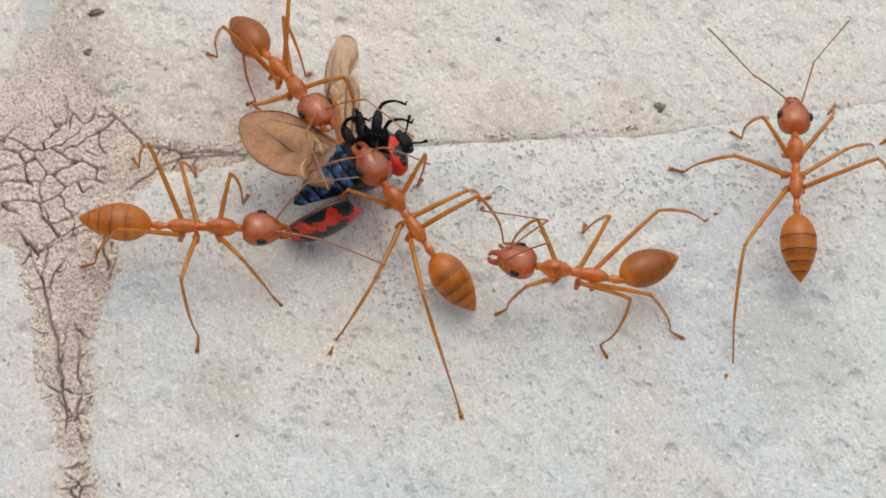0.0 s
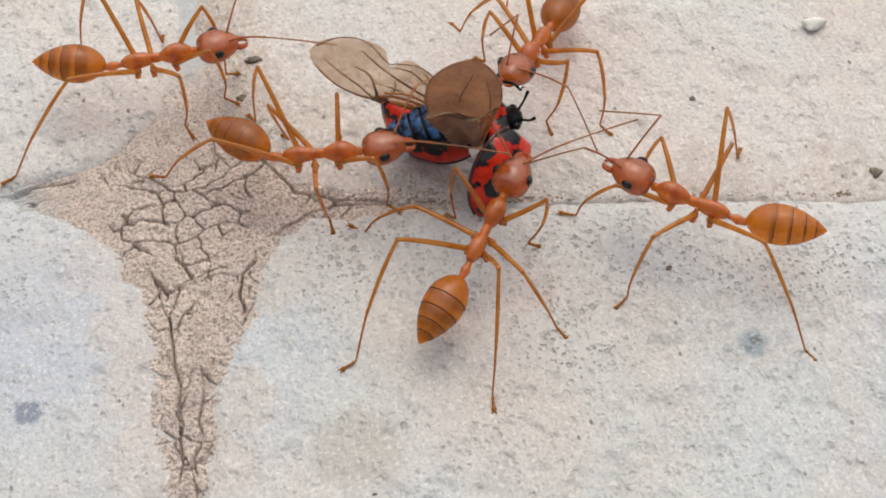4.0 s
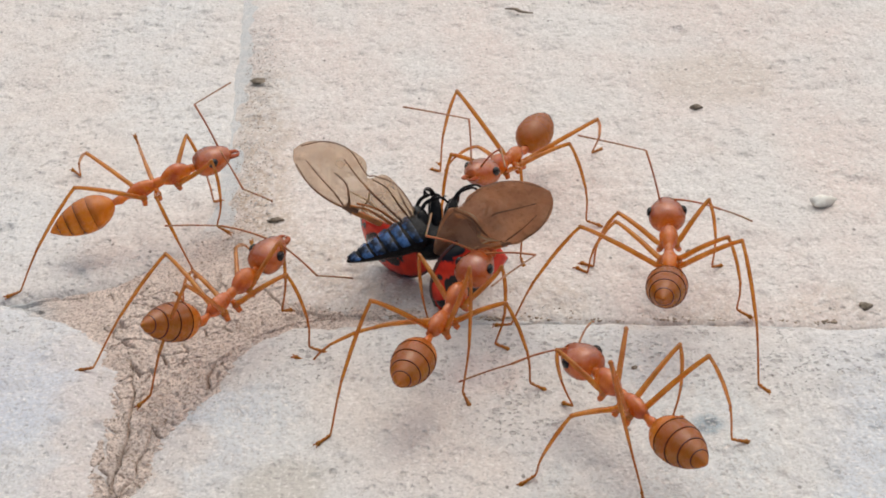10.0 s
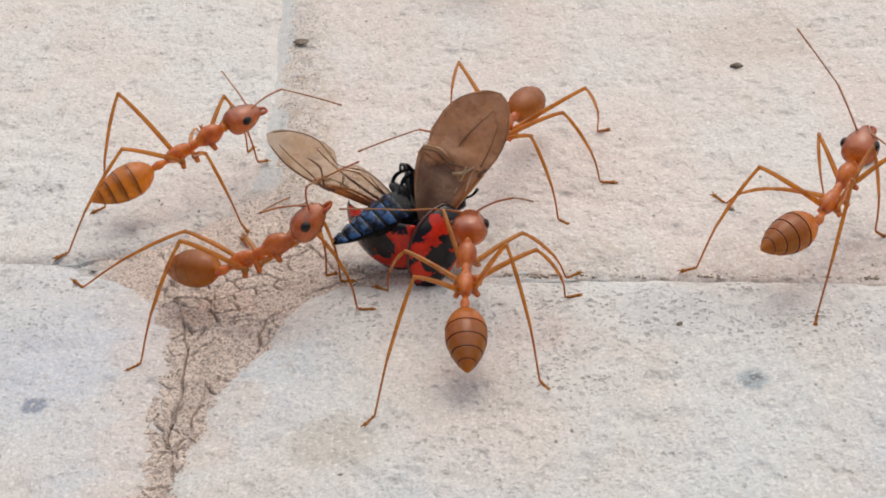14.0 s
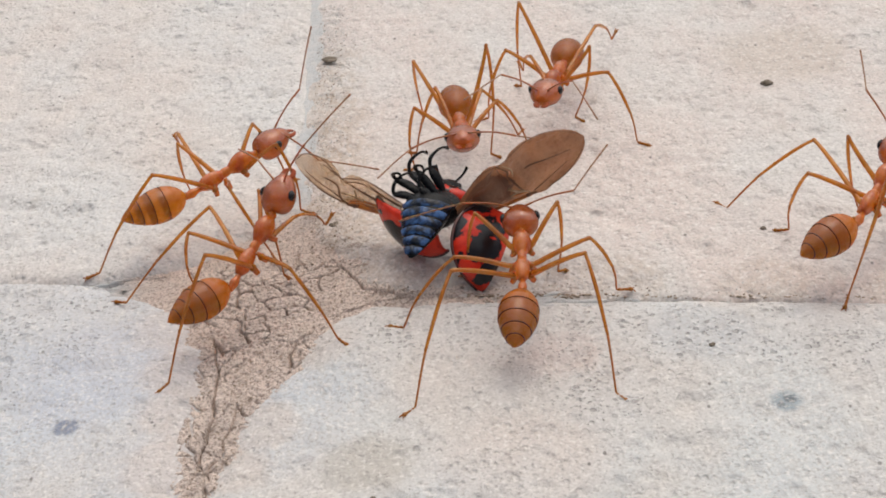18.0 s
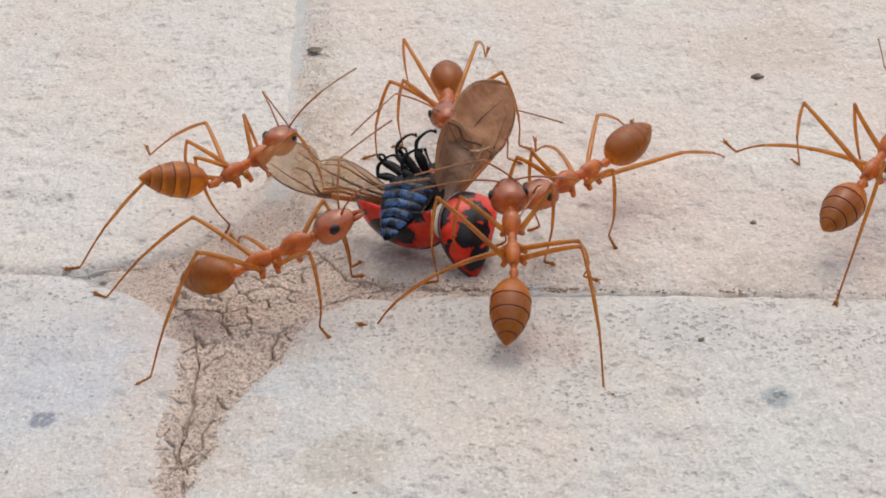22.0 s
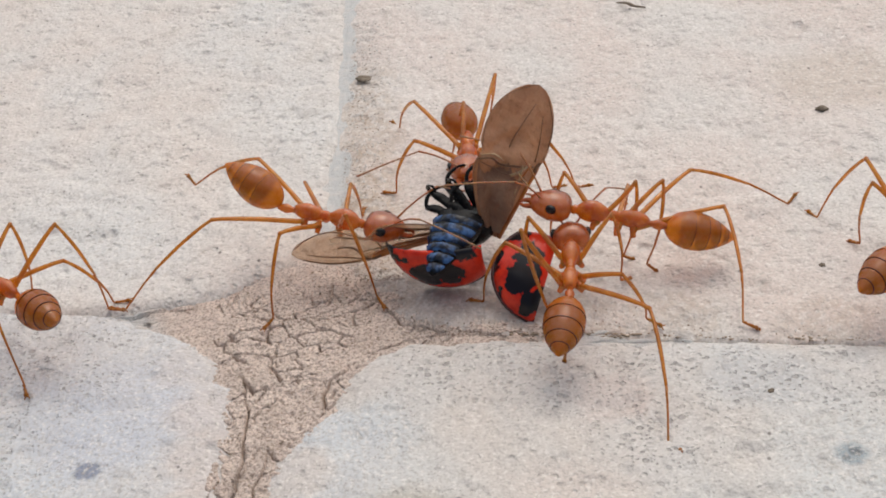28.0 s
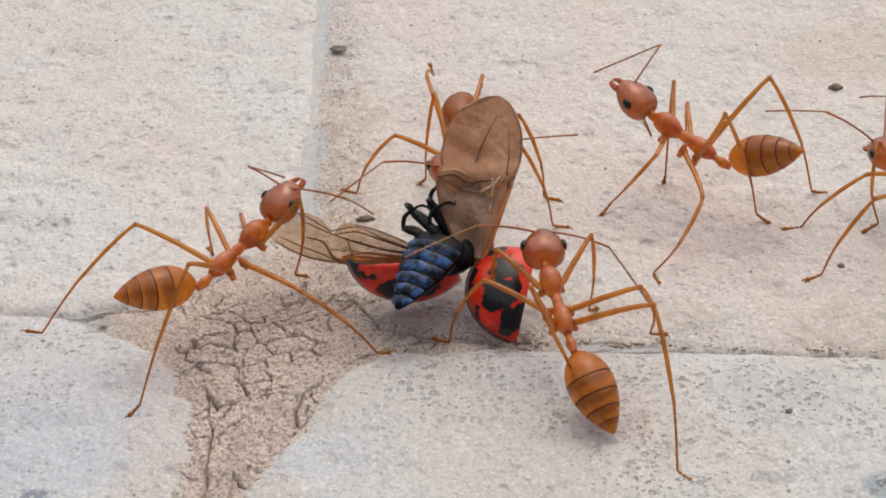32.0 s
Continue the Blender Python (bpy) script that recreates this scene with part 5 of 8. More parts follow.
def motions():
    walk(body_of(0), [(0, at(-2.43, 5.17, 2.28, -17, 0)), (1, at(-2.51, 5.42, 2.39, -6, 3)), (2, at(-2.45, 6.32, 2.33, -1, 6)), (3, at(-0.42, 5.11, 2.10, 24, 13)), (4, at(2.11, 5.07, 2.10, 52, 11)), (7, at(1.57, 4.37, 2.09, 78, 8)), (8, at(1.40, 3.69, 2.11, 76, 9)), (9, at(1.72, 4.40, 2.10, 66, 8)), (10, at(2.28, 4.79, 2.12, 61, 9)), (11, at(2.35, 6.11, 2.11, 62, 11)), (12, at(2.64, 5.74, 2.09, 79, 7)), (13, at(1.99, 5.09, 2.10, 87, 12)), (14, at(1.53, 4.83, 2.10, 85, 11)), (17, at(1.86, 6.84, 2.14, 85, 18)), (18, at(2.41, 6.81, 2.09, 87, 7)), (19, at(2.11, 6.97, 2.10, 93, 9)), (20, at(2.12, 7.02, 2.10, 96, 11)), (21, at(2.04, 7.51, 2.12, 93, 14)), (22, at(2.57, 7.33, 2.12, 88, 14)), (23, at(2.63, 7.65, 2.11, 86, 11)), (24, at(2.63, 7.60, 2.12, 83, 11)), (25, at(2.60, 7.74, 2.11, 89, 11)), (28, at(2.53, 8.53, 2.08, 85, 2)), (29, at(2.49, 8.18, 2.09, 93, 7)), (30, at(2.52, 8.35, 2.09, 92, 6)), (31, at(2.29, 7.21, 2.13, 96, 12)), (32, at(2.22, 6.67, 2.22, 101, 18))])
    walk(head_of(0), [(0, nod(-6, 2)), (1, nod(-2, 3)), (2, nod(-2, 2)), (3, nod(-4, 4)), (4, nod(-2, 2)), (7, nod(-0, -3)), (8, nod(4, -3)), (9, nod(1, -7)), (10, nod(7, -4)), (11, nod(1, -4)), (12, nod(-2, -2)), (13, nod(-0, -2)), (14, nod(-4, -2)), (17, nod(6, -1)), (18, nod(-7, 4)), (19, nod(-1, -1)), (20, nod(1, -3)), (21, nod(-3, -5)), (22, nod(-4, 5)), (23, nod(-8, 6)), (24, nod(-13, 9)), (25, nod(-6, 11)), (28, nod(-16, 4)), (29, nod(-14, 5)), (30, nod(-13, 10)), (31, nod(-14, -6)), (32, nod(-13, -12))])
    walk(gaster_of(0), [(0, sway(-3, -2)), (1, sway(-2, -5)), (2, sway(0, -5)), (3, sway(10, -8)), (4, sway(2, -5)), (7, sway(-4, 6)), (8, sway(-10, 8)), (9, sway(-6, 14)), (10, sway(-14, 10)), (11, sway(-2, 7)), (12, sway(-3, 4)), (13, sway(1, 4)), (14, sway(5, 3)), (17, sway(-1, 3)), (18, sway(3, -6)), (19, sway(-2, 2)), (20, sway(-1, 5)), (21, sway(8, 8)), (22, sway(8, -7)), (23, sway(9, -8)), (24, sway(13, -11)), (25, sway(7, -15)), (28, sway(7, -6)), (29, sway(10, -6)), (30, sway(9, -13)), (31, sway(15, 7)), (32, sway(17, 11))])
    ant_moves(0, [[(0, 0.0, 7.0, 0.0), (1, -0.5, 7.2, 0.0), (2, -0.5, 7.2, 0.0), (3, 1.6, 7.9, 0.0), (14, 1.6, 7.9, 0.0), (17, 0.3, 9.9, 0.0), (25, 0.3, 9.9, 0.0), (28, 1.0, 11.6, 0.0), (30, 1.0, 11.6, 0.0), (31, 0.2, 10.0, 0.0), (32, 0.2, 10.0, 0.0)], [(0, -1.6, 8.6, 0.0), (1, -2.9, 9.4, 0.0), (2, -2.9, 9.4, 0.0), (3, -1.2, 7.7, -0.0), (4, -1.6, 8.1, 0.0), (7, -2.8, 6.6, 0.0), (10, -2.8, 6.6, 0.0), (11, -1.6, 8.2, 0.0), (14, -1.6, 8.2, 0.0), (17, -2.6, 7.0, 0.0), (18, -2.2, 7.1, 0.0), (21, -2.2, 7.1, 0.0), (22, -2.9, 6.7, 0.0), (23, -2.9, 6.7, 0.0), (24, -1.4, 8.7, 0.0), (25, -1.4, 8.7, 0.0), (28, -0.8, 10.8, 0.0), (29, -1.4, 8.7, 0.0), (30, -1.4, 8.7, 0.0), (31, -1.0, 9.6, 0.0), (32, -1.5, 9.0, 0.0)], [(0, -3.7, 9.5, -0.0), (1, -6.8, 9.0, 0.0), (2, -8.3, 8.6, 0.0), (3, -7.0, 7.3, 0.0), (4, -2.8, 2.6, 0.0), (7, -1.3, -1.1, 0.0), (8, -1.3, -1.1, 0.0), (9, -1.2, 2.5, 0.0), (10, -1.8, 1.7, 0.0), (12, -1.8, 1.7, 0.0), (13, -2.3, 2.0, 0.0), (14, -1.9, 0.4, 0.0), (17, -0.0, 5.8, 0.0), (18, -1.7, 2.0, 0.0), (19, -0.2, 3.8, 0.0), (20, 0.7, 1.9, 0.0), (21, 0.7, 6.1, 0.0), (22, -0.4, 9.1, 0.0), (23, -0.4, 9.1, 0.0), (24, -0.9, 9.1, 0.0), (25, -0.5, 8.8, 0.0), (28, 2.1, 6.7, 0.0), (29, 2.4, 5.8, 0.0), (30, 2.4, 5.8, 0.0), (31, 2.7, 4.4, 0.0), (32, 2.9, 4.8, 0.0)], [(0, 0.1, 2.4, 0.0), (1, 0.1, 3.8, 0.0), (2, 0.4, 4.5, 0.0), (3, 3.0, 4.7, -0.0), (4, 4.3, 6.0, 0.0), (10, 4.3, 6.0, 0.0), (11, 5.3, 7.9, 0.0), (14, 5.3, 7.9, 0.0), (17, 3.9, 9.6, 0.0), (25, 3.9, 9.6, 0.0), (28, 4.6, 11.3, 0.0), (31, 4.6, 11.3, 0.0), (32, 3.4, 9.9, 0.0)], [(0, -3.2, 1.5, -0.0), (1, -3.0, 1.9, 0.0), (2, -4.6, 4.4, -0.0), (3, -2.3, 1.3, 0.0), (4, 4.3, 2.3, 0.0), (7, 5.3, 3.6, 0.0), (8, 4.9, 4.0, 0.0), (9, 5.3, 3.5, 0.0), (11, 5.3, 3.5, 0.0), (12, 6.8, 6.0, 0.0), (13, 5.2, 6.5, 0.0), (14, 5.2, 6.5, 0.0), (17, 4.0, 7.4, 0.0), (18, 6.0, 8.0, 0.0), (19, 6.0, 8.0, 0.0), (20, 5.3, 8.3, 0.0), (32, 5.3, 8.3, 0.0)], [(0, -6.4, 5.7, 0.0), (1, -6.4, 5.7, 0.0), (2, -6.1, 6.0, 0.0), (3, -3.9, 1.0, -0.0), (4, 1.5, 0.2, 0.0), (7, 3.6, -1.3, 0.0), (8, 3.6, -0.3, 0.0), (9, 2.5, 0.1, 0.0), (10, 2.9, 3.0, 0.0), (11, 4.0, 1.4, 0.0), (12, 4.2, 4.7, 0.0), (13, 3.8, 1.3, 0.0), (14, 3.8, 1.3, 0.0), (17, 5.2, 1.7, 0.0), (32, 5.2, 1.7, 0.0)], ], left=[(12, 131, 38, -111, -17), (13, 90, 10, 1, 2), (18, 86, 10, -10, -25), (20, 121, 46, -107, -11), (21, 116, 21, -91, -34), (24, 74, 31, -10, -9), (25, 117, 41, -39, -33), (31, 84, 10, 57, 4), (32, 85, 5, 35, -6)], right=[(2, -13, 1, -9, -2), (3, -39, -1, -7, -0), (12, -76, 3, -107, 19), (13, -121, 37, 116, -22), (17, -106, -15, -96, 29), (18, -87, 11, 48, 11), (20, -120, 23, 105, -36), (31, -103, -13, -65, -9), (32, -104, -9, -29, -27)])
    walk(body_of(1), [(0, at(2.22, 10.53, 2.09, -73, 16)), (1, at(-0.53, 10.67, 2.08, -65, 19)), (2, at(-2.01, 10.98, 2.10, -48, 11)), (3, at(-2.47, 10.02, 2.10, -43, 13)), (4, at(-2.63, 9.52, 2.21, -13, 6)), (7, at(-3.37, 6.69, 2.34, 9, 17)), (8, at(-3.18, 6.82, 2.36, 5, 15)), (9, at(-2.30, 7.31, 2.32, 4, 11)), (10, at(-4.72, 7.02, 2.14, 54, 6)), (11, at(-3.82, 7.39, 2.24, 5, 19)), (12, at(-3.75, 7.66, 2.13, 3, 23)), (13, at(-4.66, 7.82, 2.10, 45, 2)), (14, at(-5.55, 7.36, 2.09, -8, 24)), (17, at(-6.65, 7.46, 2.23, 44, 17)), (18, at(-6.68, 8.75, 2.26, 58, 25)), (19, at(-7.37, 8.77, 2.22, 54, 23)), (20, at(-7.54, 8.09, 2.28, 55, 23)), (21, at(-7.53, 8.60, 2.14, 46, 16)), (22, at(-5.44, 7.95, 2.17, 3, 19)), (23, at(-4.88, 9.83, 2.11, 35, 5)), (24, at(-5.22, 7.79, 2.14, -1, 18)), (25, at(-6.30, 7.49, 2.10, 79, -1)), (25.5, at(-10.34, 8.86, 2.11, 137, 14)), (27.5, at(-14.99, 10.13, 2.08, 135, -2)), (28, at(-16.27, 10.74, 2.14, 140, 11)), (29, at(-18.48, 9.92, 2.11, 149, 7)), (32, at(-26.09, 14.39, 2.10, 153, 8))])
    walk(head_of(1), [(0, nod(0, -0)), (1, nod(10, 6)), (2, nod(-4, 13)), (3, nod(1, 19)), (4, nod(-1, 11)), (7, nod(1, 9)), (8, nod(-2, 7)), (9, nod(-2, 5)), (10, nod(12, 1)), (11, nod(2, 11)), (12, nod(11, 16)), (13, nod(6, 3)), (14, nod(18, 15)), (17, nod(14, 1)), (18, nod(15, 3)), (19, nod(13, 2)), (20, nod(15, 1)), (21, nod(9, 4)), (22, nod(3, 11)), (23, nod(1, -5)), (24, nod(3, 12)), (25, nod(-3, 17)), (25.5, nod(-0, 1)), (27.5, nod(-16, -10)), (28, nod(10, 5)), (29, nod(4, 6)), (32, nod(-8, 0))])
    walk(gaster_of(1), [(0, sway(5, 0)), (1, sway(-1, -6)), (2, sway(5, -19)), (3, sway(-1, -25)), (4, sway(-4, -31)), (7, sway(5, -41)), (8, sway(11, -32)), (9, sway(5, -20)), (10, sway(-31, -3)), (11, sway(5, -39)), (12, sway(-5, -39)), (13, sway(-24, -6)), (14, sway(-8, -26)), (17, sway(-29, -6)), (18, sway(-21, -16)), (19, sway(-15, -11)), (20, sway(-28, -10)), (21, sway(-11, -13)), (22, sway(5, -32)), (23, sway(-10, 15)), (24, sway(2, -28)), (25, sway(-12, -25)), (25.5, sway(3, -1)), (27.5, sway(3, 12)), (28, sway(-19, -14)), (29, sway(-14, -14)), (32, sway(6, 0))])
    ant_moves(1, [[(0, 4.8, 8.3, 0.0), (1, 1.2, 10.4, 0.0), (2, 1.2, 10.4, 0.0), (3, -1.3, 11.0, 0.0), (4, -1.3, 11.9, 0.0), (7, -2.7, 11.3, 0.0), (8, -0.4, 8.9, 0.0), (9, -1.3, 12.3, 0.3), (10, -4.3, 12.8, 1.0), (11, -1.0, 9.4, 0.0), (12, -2.8, 12.7, 0.5), (13, -3.8, 11.2, 0.0), (14, -2.4, 8.7, 0.0), (17, -5.8, 10.8, 0.0), (18, -5.8, 10.8, 0.0), (19, -7.1, 12.2, 0.0), (21, -7.1, 12.2, 0.0), (22, -2.6, 9.9, 0.0), (23, -3.5, 13.0, 0.0), (24, -2.2, 9.5, 0.0), (25, -7.5, 10.7, 0.0), (25.5, -13.7, 9.6, 0.0), (27.5, -18.3, 11.0, 0.0), (28, -18.3, 11.0, 0.0), (29, -21.9, 9.9, 0.0), (32, -29.5, 14.1, 0.0)], [(0, 3.5, 11.4, 0.0), (1, 0.0, 11.7, 0.0), (2, -1.2, 12.4, 0.0), (3, -1.4, 13.1, -0.0), (4, -3.2, 12.4, 0.0), (7, -4.7, 12.2, 0.0), (8, -3.8, 12.0, 0.0), (9, -3.8, 12.0, 0.0), (10, -7.0, 11.4, 0.0), (11, -5.9, 12.8, 0.6), (12, -5.2, 12.4, 0.0), (13, -5.9, 12.2, 0.0), (14, -6.5, 12.3, 0.0), (17, -7.5, 11.5, 0.0), (18, -9.5, 10.6, 0.0), (21, -9.5, 10.6, 0.0), (22, -7.6, 13.4, 0.2), (23, -7.6, 13.4, 0.2), (24, -7.7, 12.9, 0.0), (25, -8.0, 10.7, 0.0), (25.5, -12.8, 6.4, 0.0), (27.5, -17.5, 7.8, 0.0), (28, -17.5, 7.8, 0.0), (29, -20.3, 7.0, 0.0), (32, -27.7, 11.4, 0.0)], [(0, 3.0, 15.5, 0.0), (1, -1.0, 17.3, 0.0), (2, -3.2, 17.3, 0.0), (3, -3.2, 17.3, 0.0), (4, -4.2, 13.5, 0.0), (7, -9.9, 9.9, 0.0), (8, -9.9, 9.9, 0.0), (9, -9.7, 9.0, 0.5), (10, -9.8, 7.0, 0.0), (11, -10.0, 10.0, 0.0), (12, -10.0, 10.0, 0.0), (13, -11.8, 9.1, 0.0), (14, -12.3, 10.4, 0.0), (17, -12.3, 10.4, 0.0), (18, -11.9, 10.3, 0.0), (23, -11.9, 10.3, 0.0), (24, -11.2, 10.1, 0.0), (25, -11.5, 9.6, 0.0), (25.5, -9.8, 5.0, 0.0), (27.5, -14.6, 6.2, 0.0), (28, -15.2, 7.3, 0.0), (29, -16.2, 7.6, 0.0), (32, -24.5, 10.8, 0.0)], [(0, 2.1, 9.4, 0.0), (1, -0.9, 7.2, 0.0), (2, -0.9, 8.3, 0.0), (3, -0.5, 8.5, 0.0), (4, 0.1, 8.3, 0.0), (7, -1.0, 9.0, 0.0), (8, -0.1, 5.3, 0.0), (9, -0.1, 5.3, 0.0), (10, -2.9, 9.6, 0.0), (11, -1.9, 8.9, 0.0), (12, -1.0, 9.7, 0.0), (13, -2.4, 9.9, 0.0), (14, -3.0, 9.3, 0.0), (17, -4.4, 12.4, 0.2), (18, -4.3, 14.0, 0.6), (19, -4.8, 13.6, 0.0), (20, -5.7, 11.3, 0.0), (21, -5.6, 12.7, 0.0), (22, -2.7, 10.8, 0.0), (23, -3.0, 12.9, 0.0), (24, -2.3, 10.8, 0.0), (25, -3.9, 10.0, 0.0), (25.5, -11.3, 12.2, 0.0), (27.5, -15.8, 13.5, 0.0), (28, -15.8, 13.5, 0.0), (29, -20.1, 13.0, 0.0), (32, -27.9, 17.3, 0.0)], [(0, 0.9, 10.7, 0.0), (1, -1.8, 9.6, 0.0), (2, -3.0, 9.1, 0.0), (3, -3.0, 9.1, 0.0), (4, -2.2, 7.9, 0.0), (7, -1.6, 6.6, 0.0), (8, -1.6, 6.6, 0.0), (9, -2.0, 7.7, 0.0), (10, -1.7, 6.8, 0.0), (14, -1.7, 6.8, 0.0), (17, -3.6, 6.2, 0.0), (25, -3.6, 6.2, 0.0), (25.5, -8.1, 11.4, 0.0), (27.5, -12.6, 12.6, 0.0), (28, -12.6, 12.6, 0.0), (29, -16.8, 12.9, 0.0), (32, -24.6, 17.5, 0.0)], [(0, 0.0, 13.2, -0.0), (1, -5.8, 14.6, 0.0), (2, -5.3, 13.4, 0.0), (3, -4.8, 12.7, -0.0), (4, -7.8, 11.5, 0.0), (7, -7.6, 4.6, 0.0), (12, -7.6, 4.6, 0.0), (13, -7.4, 5.0, 0.0), (14, -9.7, 4.5, 0.0), (22, -9.7, 4.5, 0.0), (23, -7.4, 8.4, 0.0), (24, -9.1, 4.2, 0.0), (25, -9.1, 4.2, 0.0), (25.5, -6.4, 8.6, 0.0), (27.5, -11.1, 9.7, 0.0), (28, -12.7, 12.0, 0.0), (29, -14.6, 10.5, 0.0), (32, -22.3, 15.2, 0.0)], ], left=[(11, 91, 14, 9, -18), (12, 101, 14, -1, -18), (13, -148, 44, -138, 12), (17, 56, -19, 16, -4), (25, 90, 11, -49, -19)], right=[(7, -97, -1, -2, 18), (10, -95, -41, 57, -38), (11, -80, 6, -9, 5), (25, -143, 18, 127, -19)])
    walk(body_of(2), [(0, at(5.10, 3.43, 2.10, 111, 15)), (1, at(5.91, 5.97, 2.10, 142, 10)), (2, at(6.29, 8.00, 2.10, 164, 9)), (3, at(6.54, 9.83, 2.08, 191, 19)), (4, at(5.88, 12.96, 2.09, 236, 18)), (7, at(5.45, 12.90, 2.12, 233, 10)), (8, at(5.23, 13.12, 2.13, 235, 8)), (9, at(5.23, 14.60, 2.12, 238, 7)), (10, at(5.16, 15.24, 2.11, 242, 11)), (11, at(5.27, 15.57, 2.11, 245, 5)), (12, at(5.20, 15.59, 2.10, 244, 11)), (13, at(4.15, 15.46, 2.10, 242, 9)), (14, at(3.24, 14.99, 2.10, 244, 8)), (14.5, at(2.73, 13.33, 2.10, 247, 11)), (16.5, at(0.71, 17.57, 2.10, 271, 10)), (17, at(0.71, 16.29, 2.10, 271, 12)), (18, at(0.62, 17.26, 2.10, 273, 11)), (19, at(0.25, 17.85, 2.10, 272, 9)), (20, at(0.46, 17.79, 2.11, 271, 9)), (21, at(0.56, 18.80, 2.10, 267, 8)), (22, at(0.70, 18.47, 2.10, 269, 10)), (23, at(0.57, 18.95, 2.10, 269, 7)), (24, at(0.41, 18.95, 2.10, 269, 6)), (25, at(0.35, 19.32, 2.11, 269, 6)), (28, at(-0.59, 17.80, 2.11, 271, 7)), (29, at(-0.83, 17.69, 2.11, 268, 7)), (30, at(-0.86, 17.28, 2.10, 266, 10)), (31, at(-0.58, 17.06, 2.10, 257, 11)), (32, at(-0.55, 17.05, 2.10, 264, 8))])
    walk(head_of(2), [(0, nod(-3, -2)), (1, nod(-5, -11)), (2, nod(-4, -9)), (3, nod(5, -6)), (4, nod(5, -2)), (7, nod(13, 2)), (8, nod(13, 1)), (9, nod(8, -2)), (10, nod(9, -4)), (11, nod(-4, 1)), (12, nod(0, 3)), (13, nod(-1, -1)), (14, nod(-4, -2)), (14.5, nod(-2, -0)), (16.5, nod(-0, 1)), (17, nod(0, -0)), (18, nod(5, -2)), (19, nod(1, -1)), (20, nod(4, 1)), (21, nod(-2, 0)), (22, nod(4, -1)), (23, nod(-5, 0)), (24, nod(-4, 0)), (25, nod(-5, 0)), (28, nod(-1, -8)), (29, nod(3, -7)), (30, nod(2, -7)), (31, nod(1, 0)), (32, nod(-3, -0))])
    walk(gaster_of(2), [(0, sway(12, 6)), (1, sway(3, 15)), (2, sway(2, 11)), (3, sway(3, 7)), (4, sway(2, 2)), (7, sway(-15, -2)), (8, sway(-17, -1)), (9, sway(-14, 2)), (10, sway(-12, 5)), (11, sway(-4, -1)), (12, sway(-2, -4)), (13, sway(-2, 1)), (14, sway(-0, 3)), (14.5, sway(1, 0)), (16.5, sway(-2, -1)), (17, sway(-0, 0)), (18, sway(-6, 2)), (19, sway(-4, 1)), (20, sway(-8, -1)), (21, sway(-3, -0)), (22, sway(-6, 2)), (23, sway(0, -0)), (24, sway(-1, -0)), (25, sway(-1, -0)), (28, sway(-4, 11)), (29, sway(-9, 9)), (30, sway(-4, 9)), (31, sway(-3, -0)), (32, sway(-1, 1))])
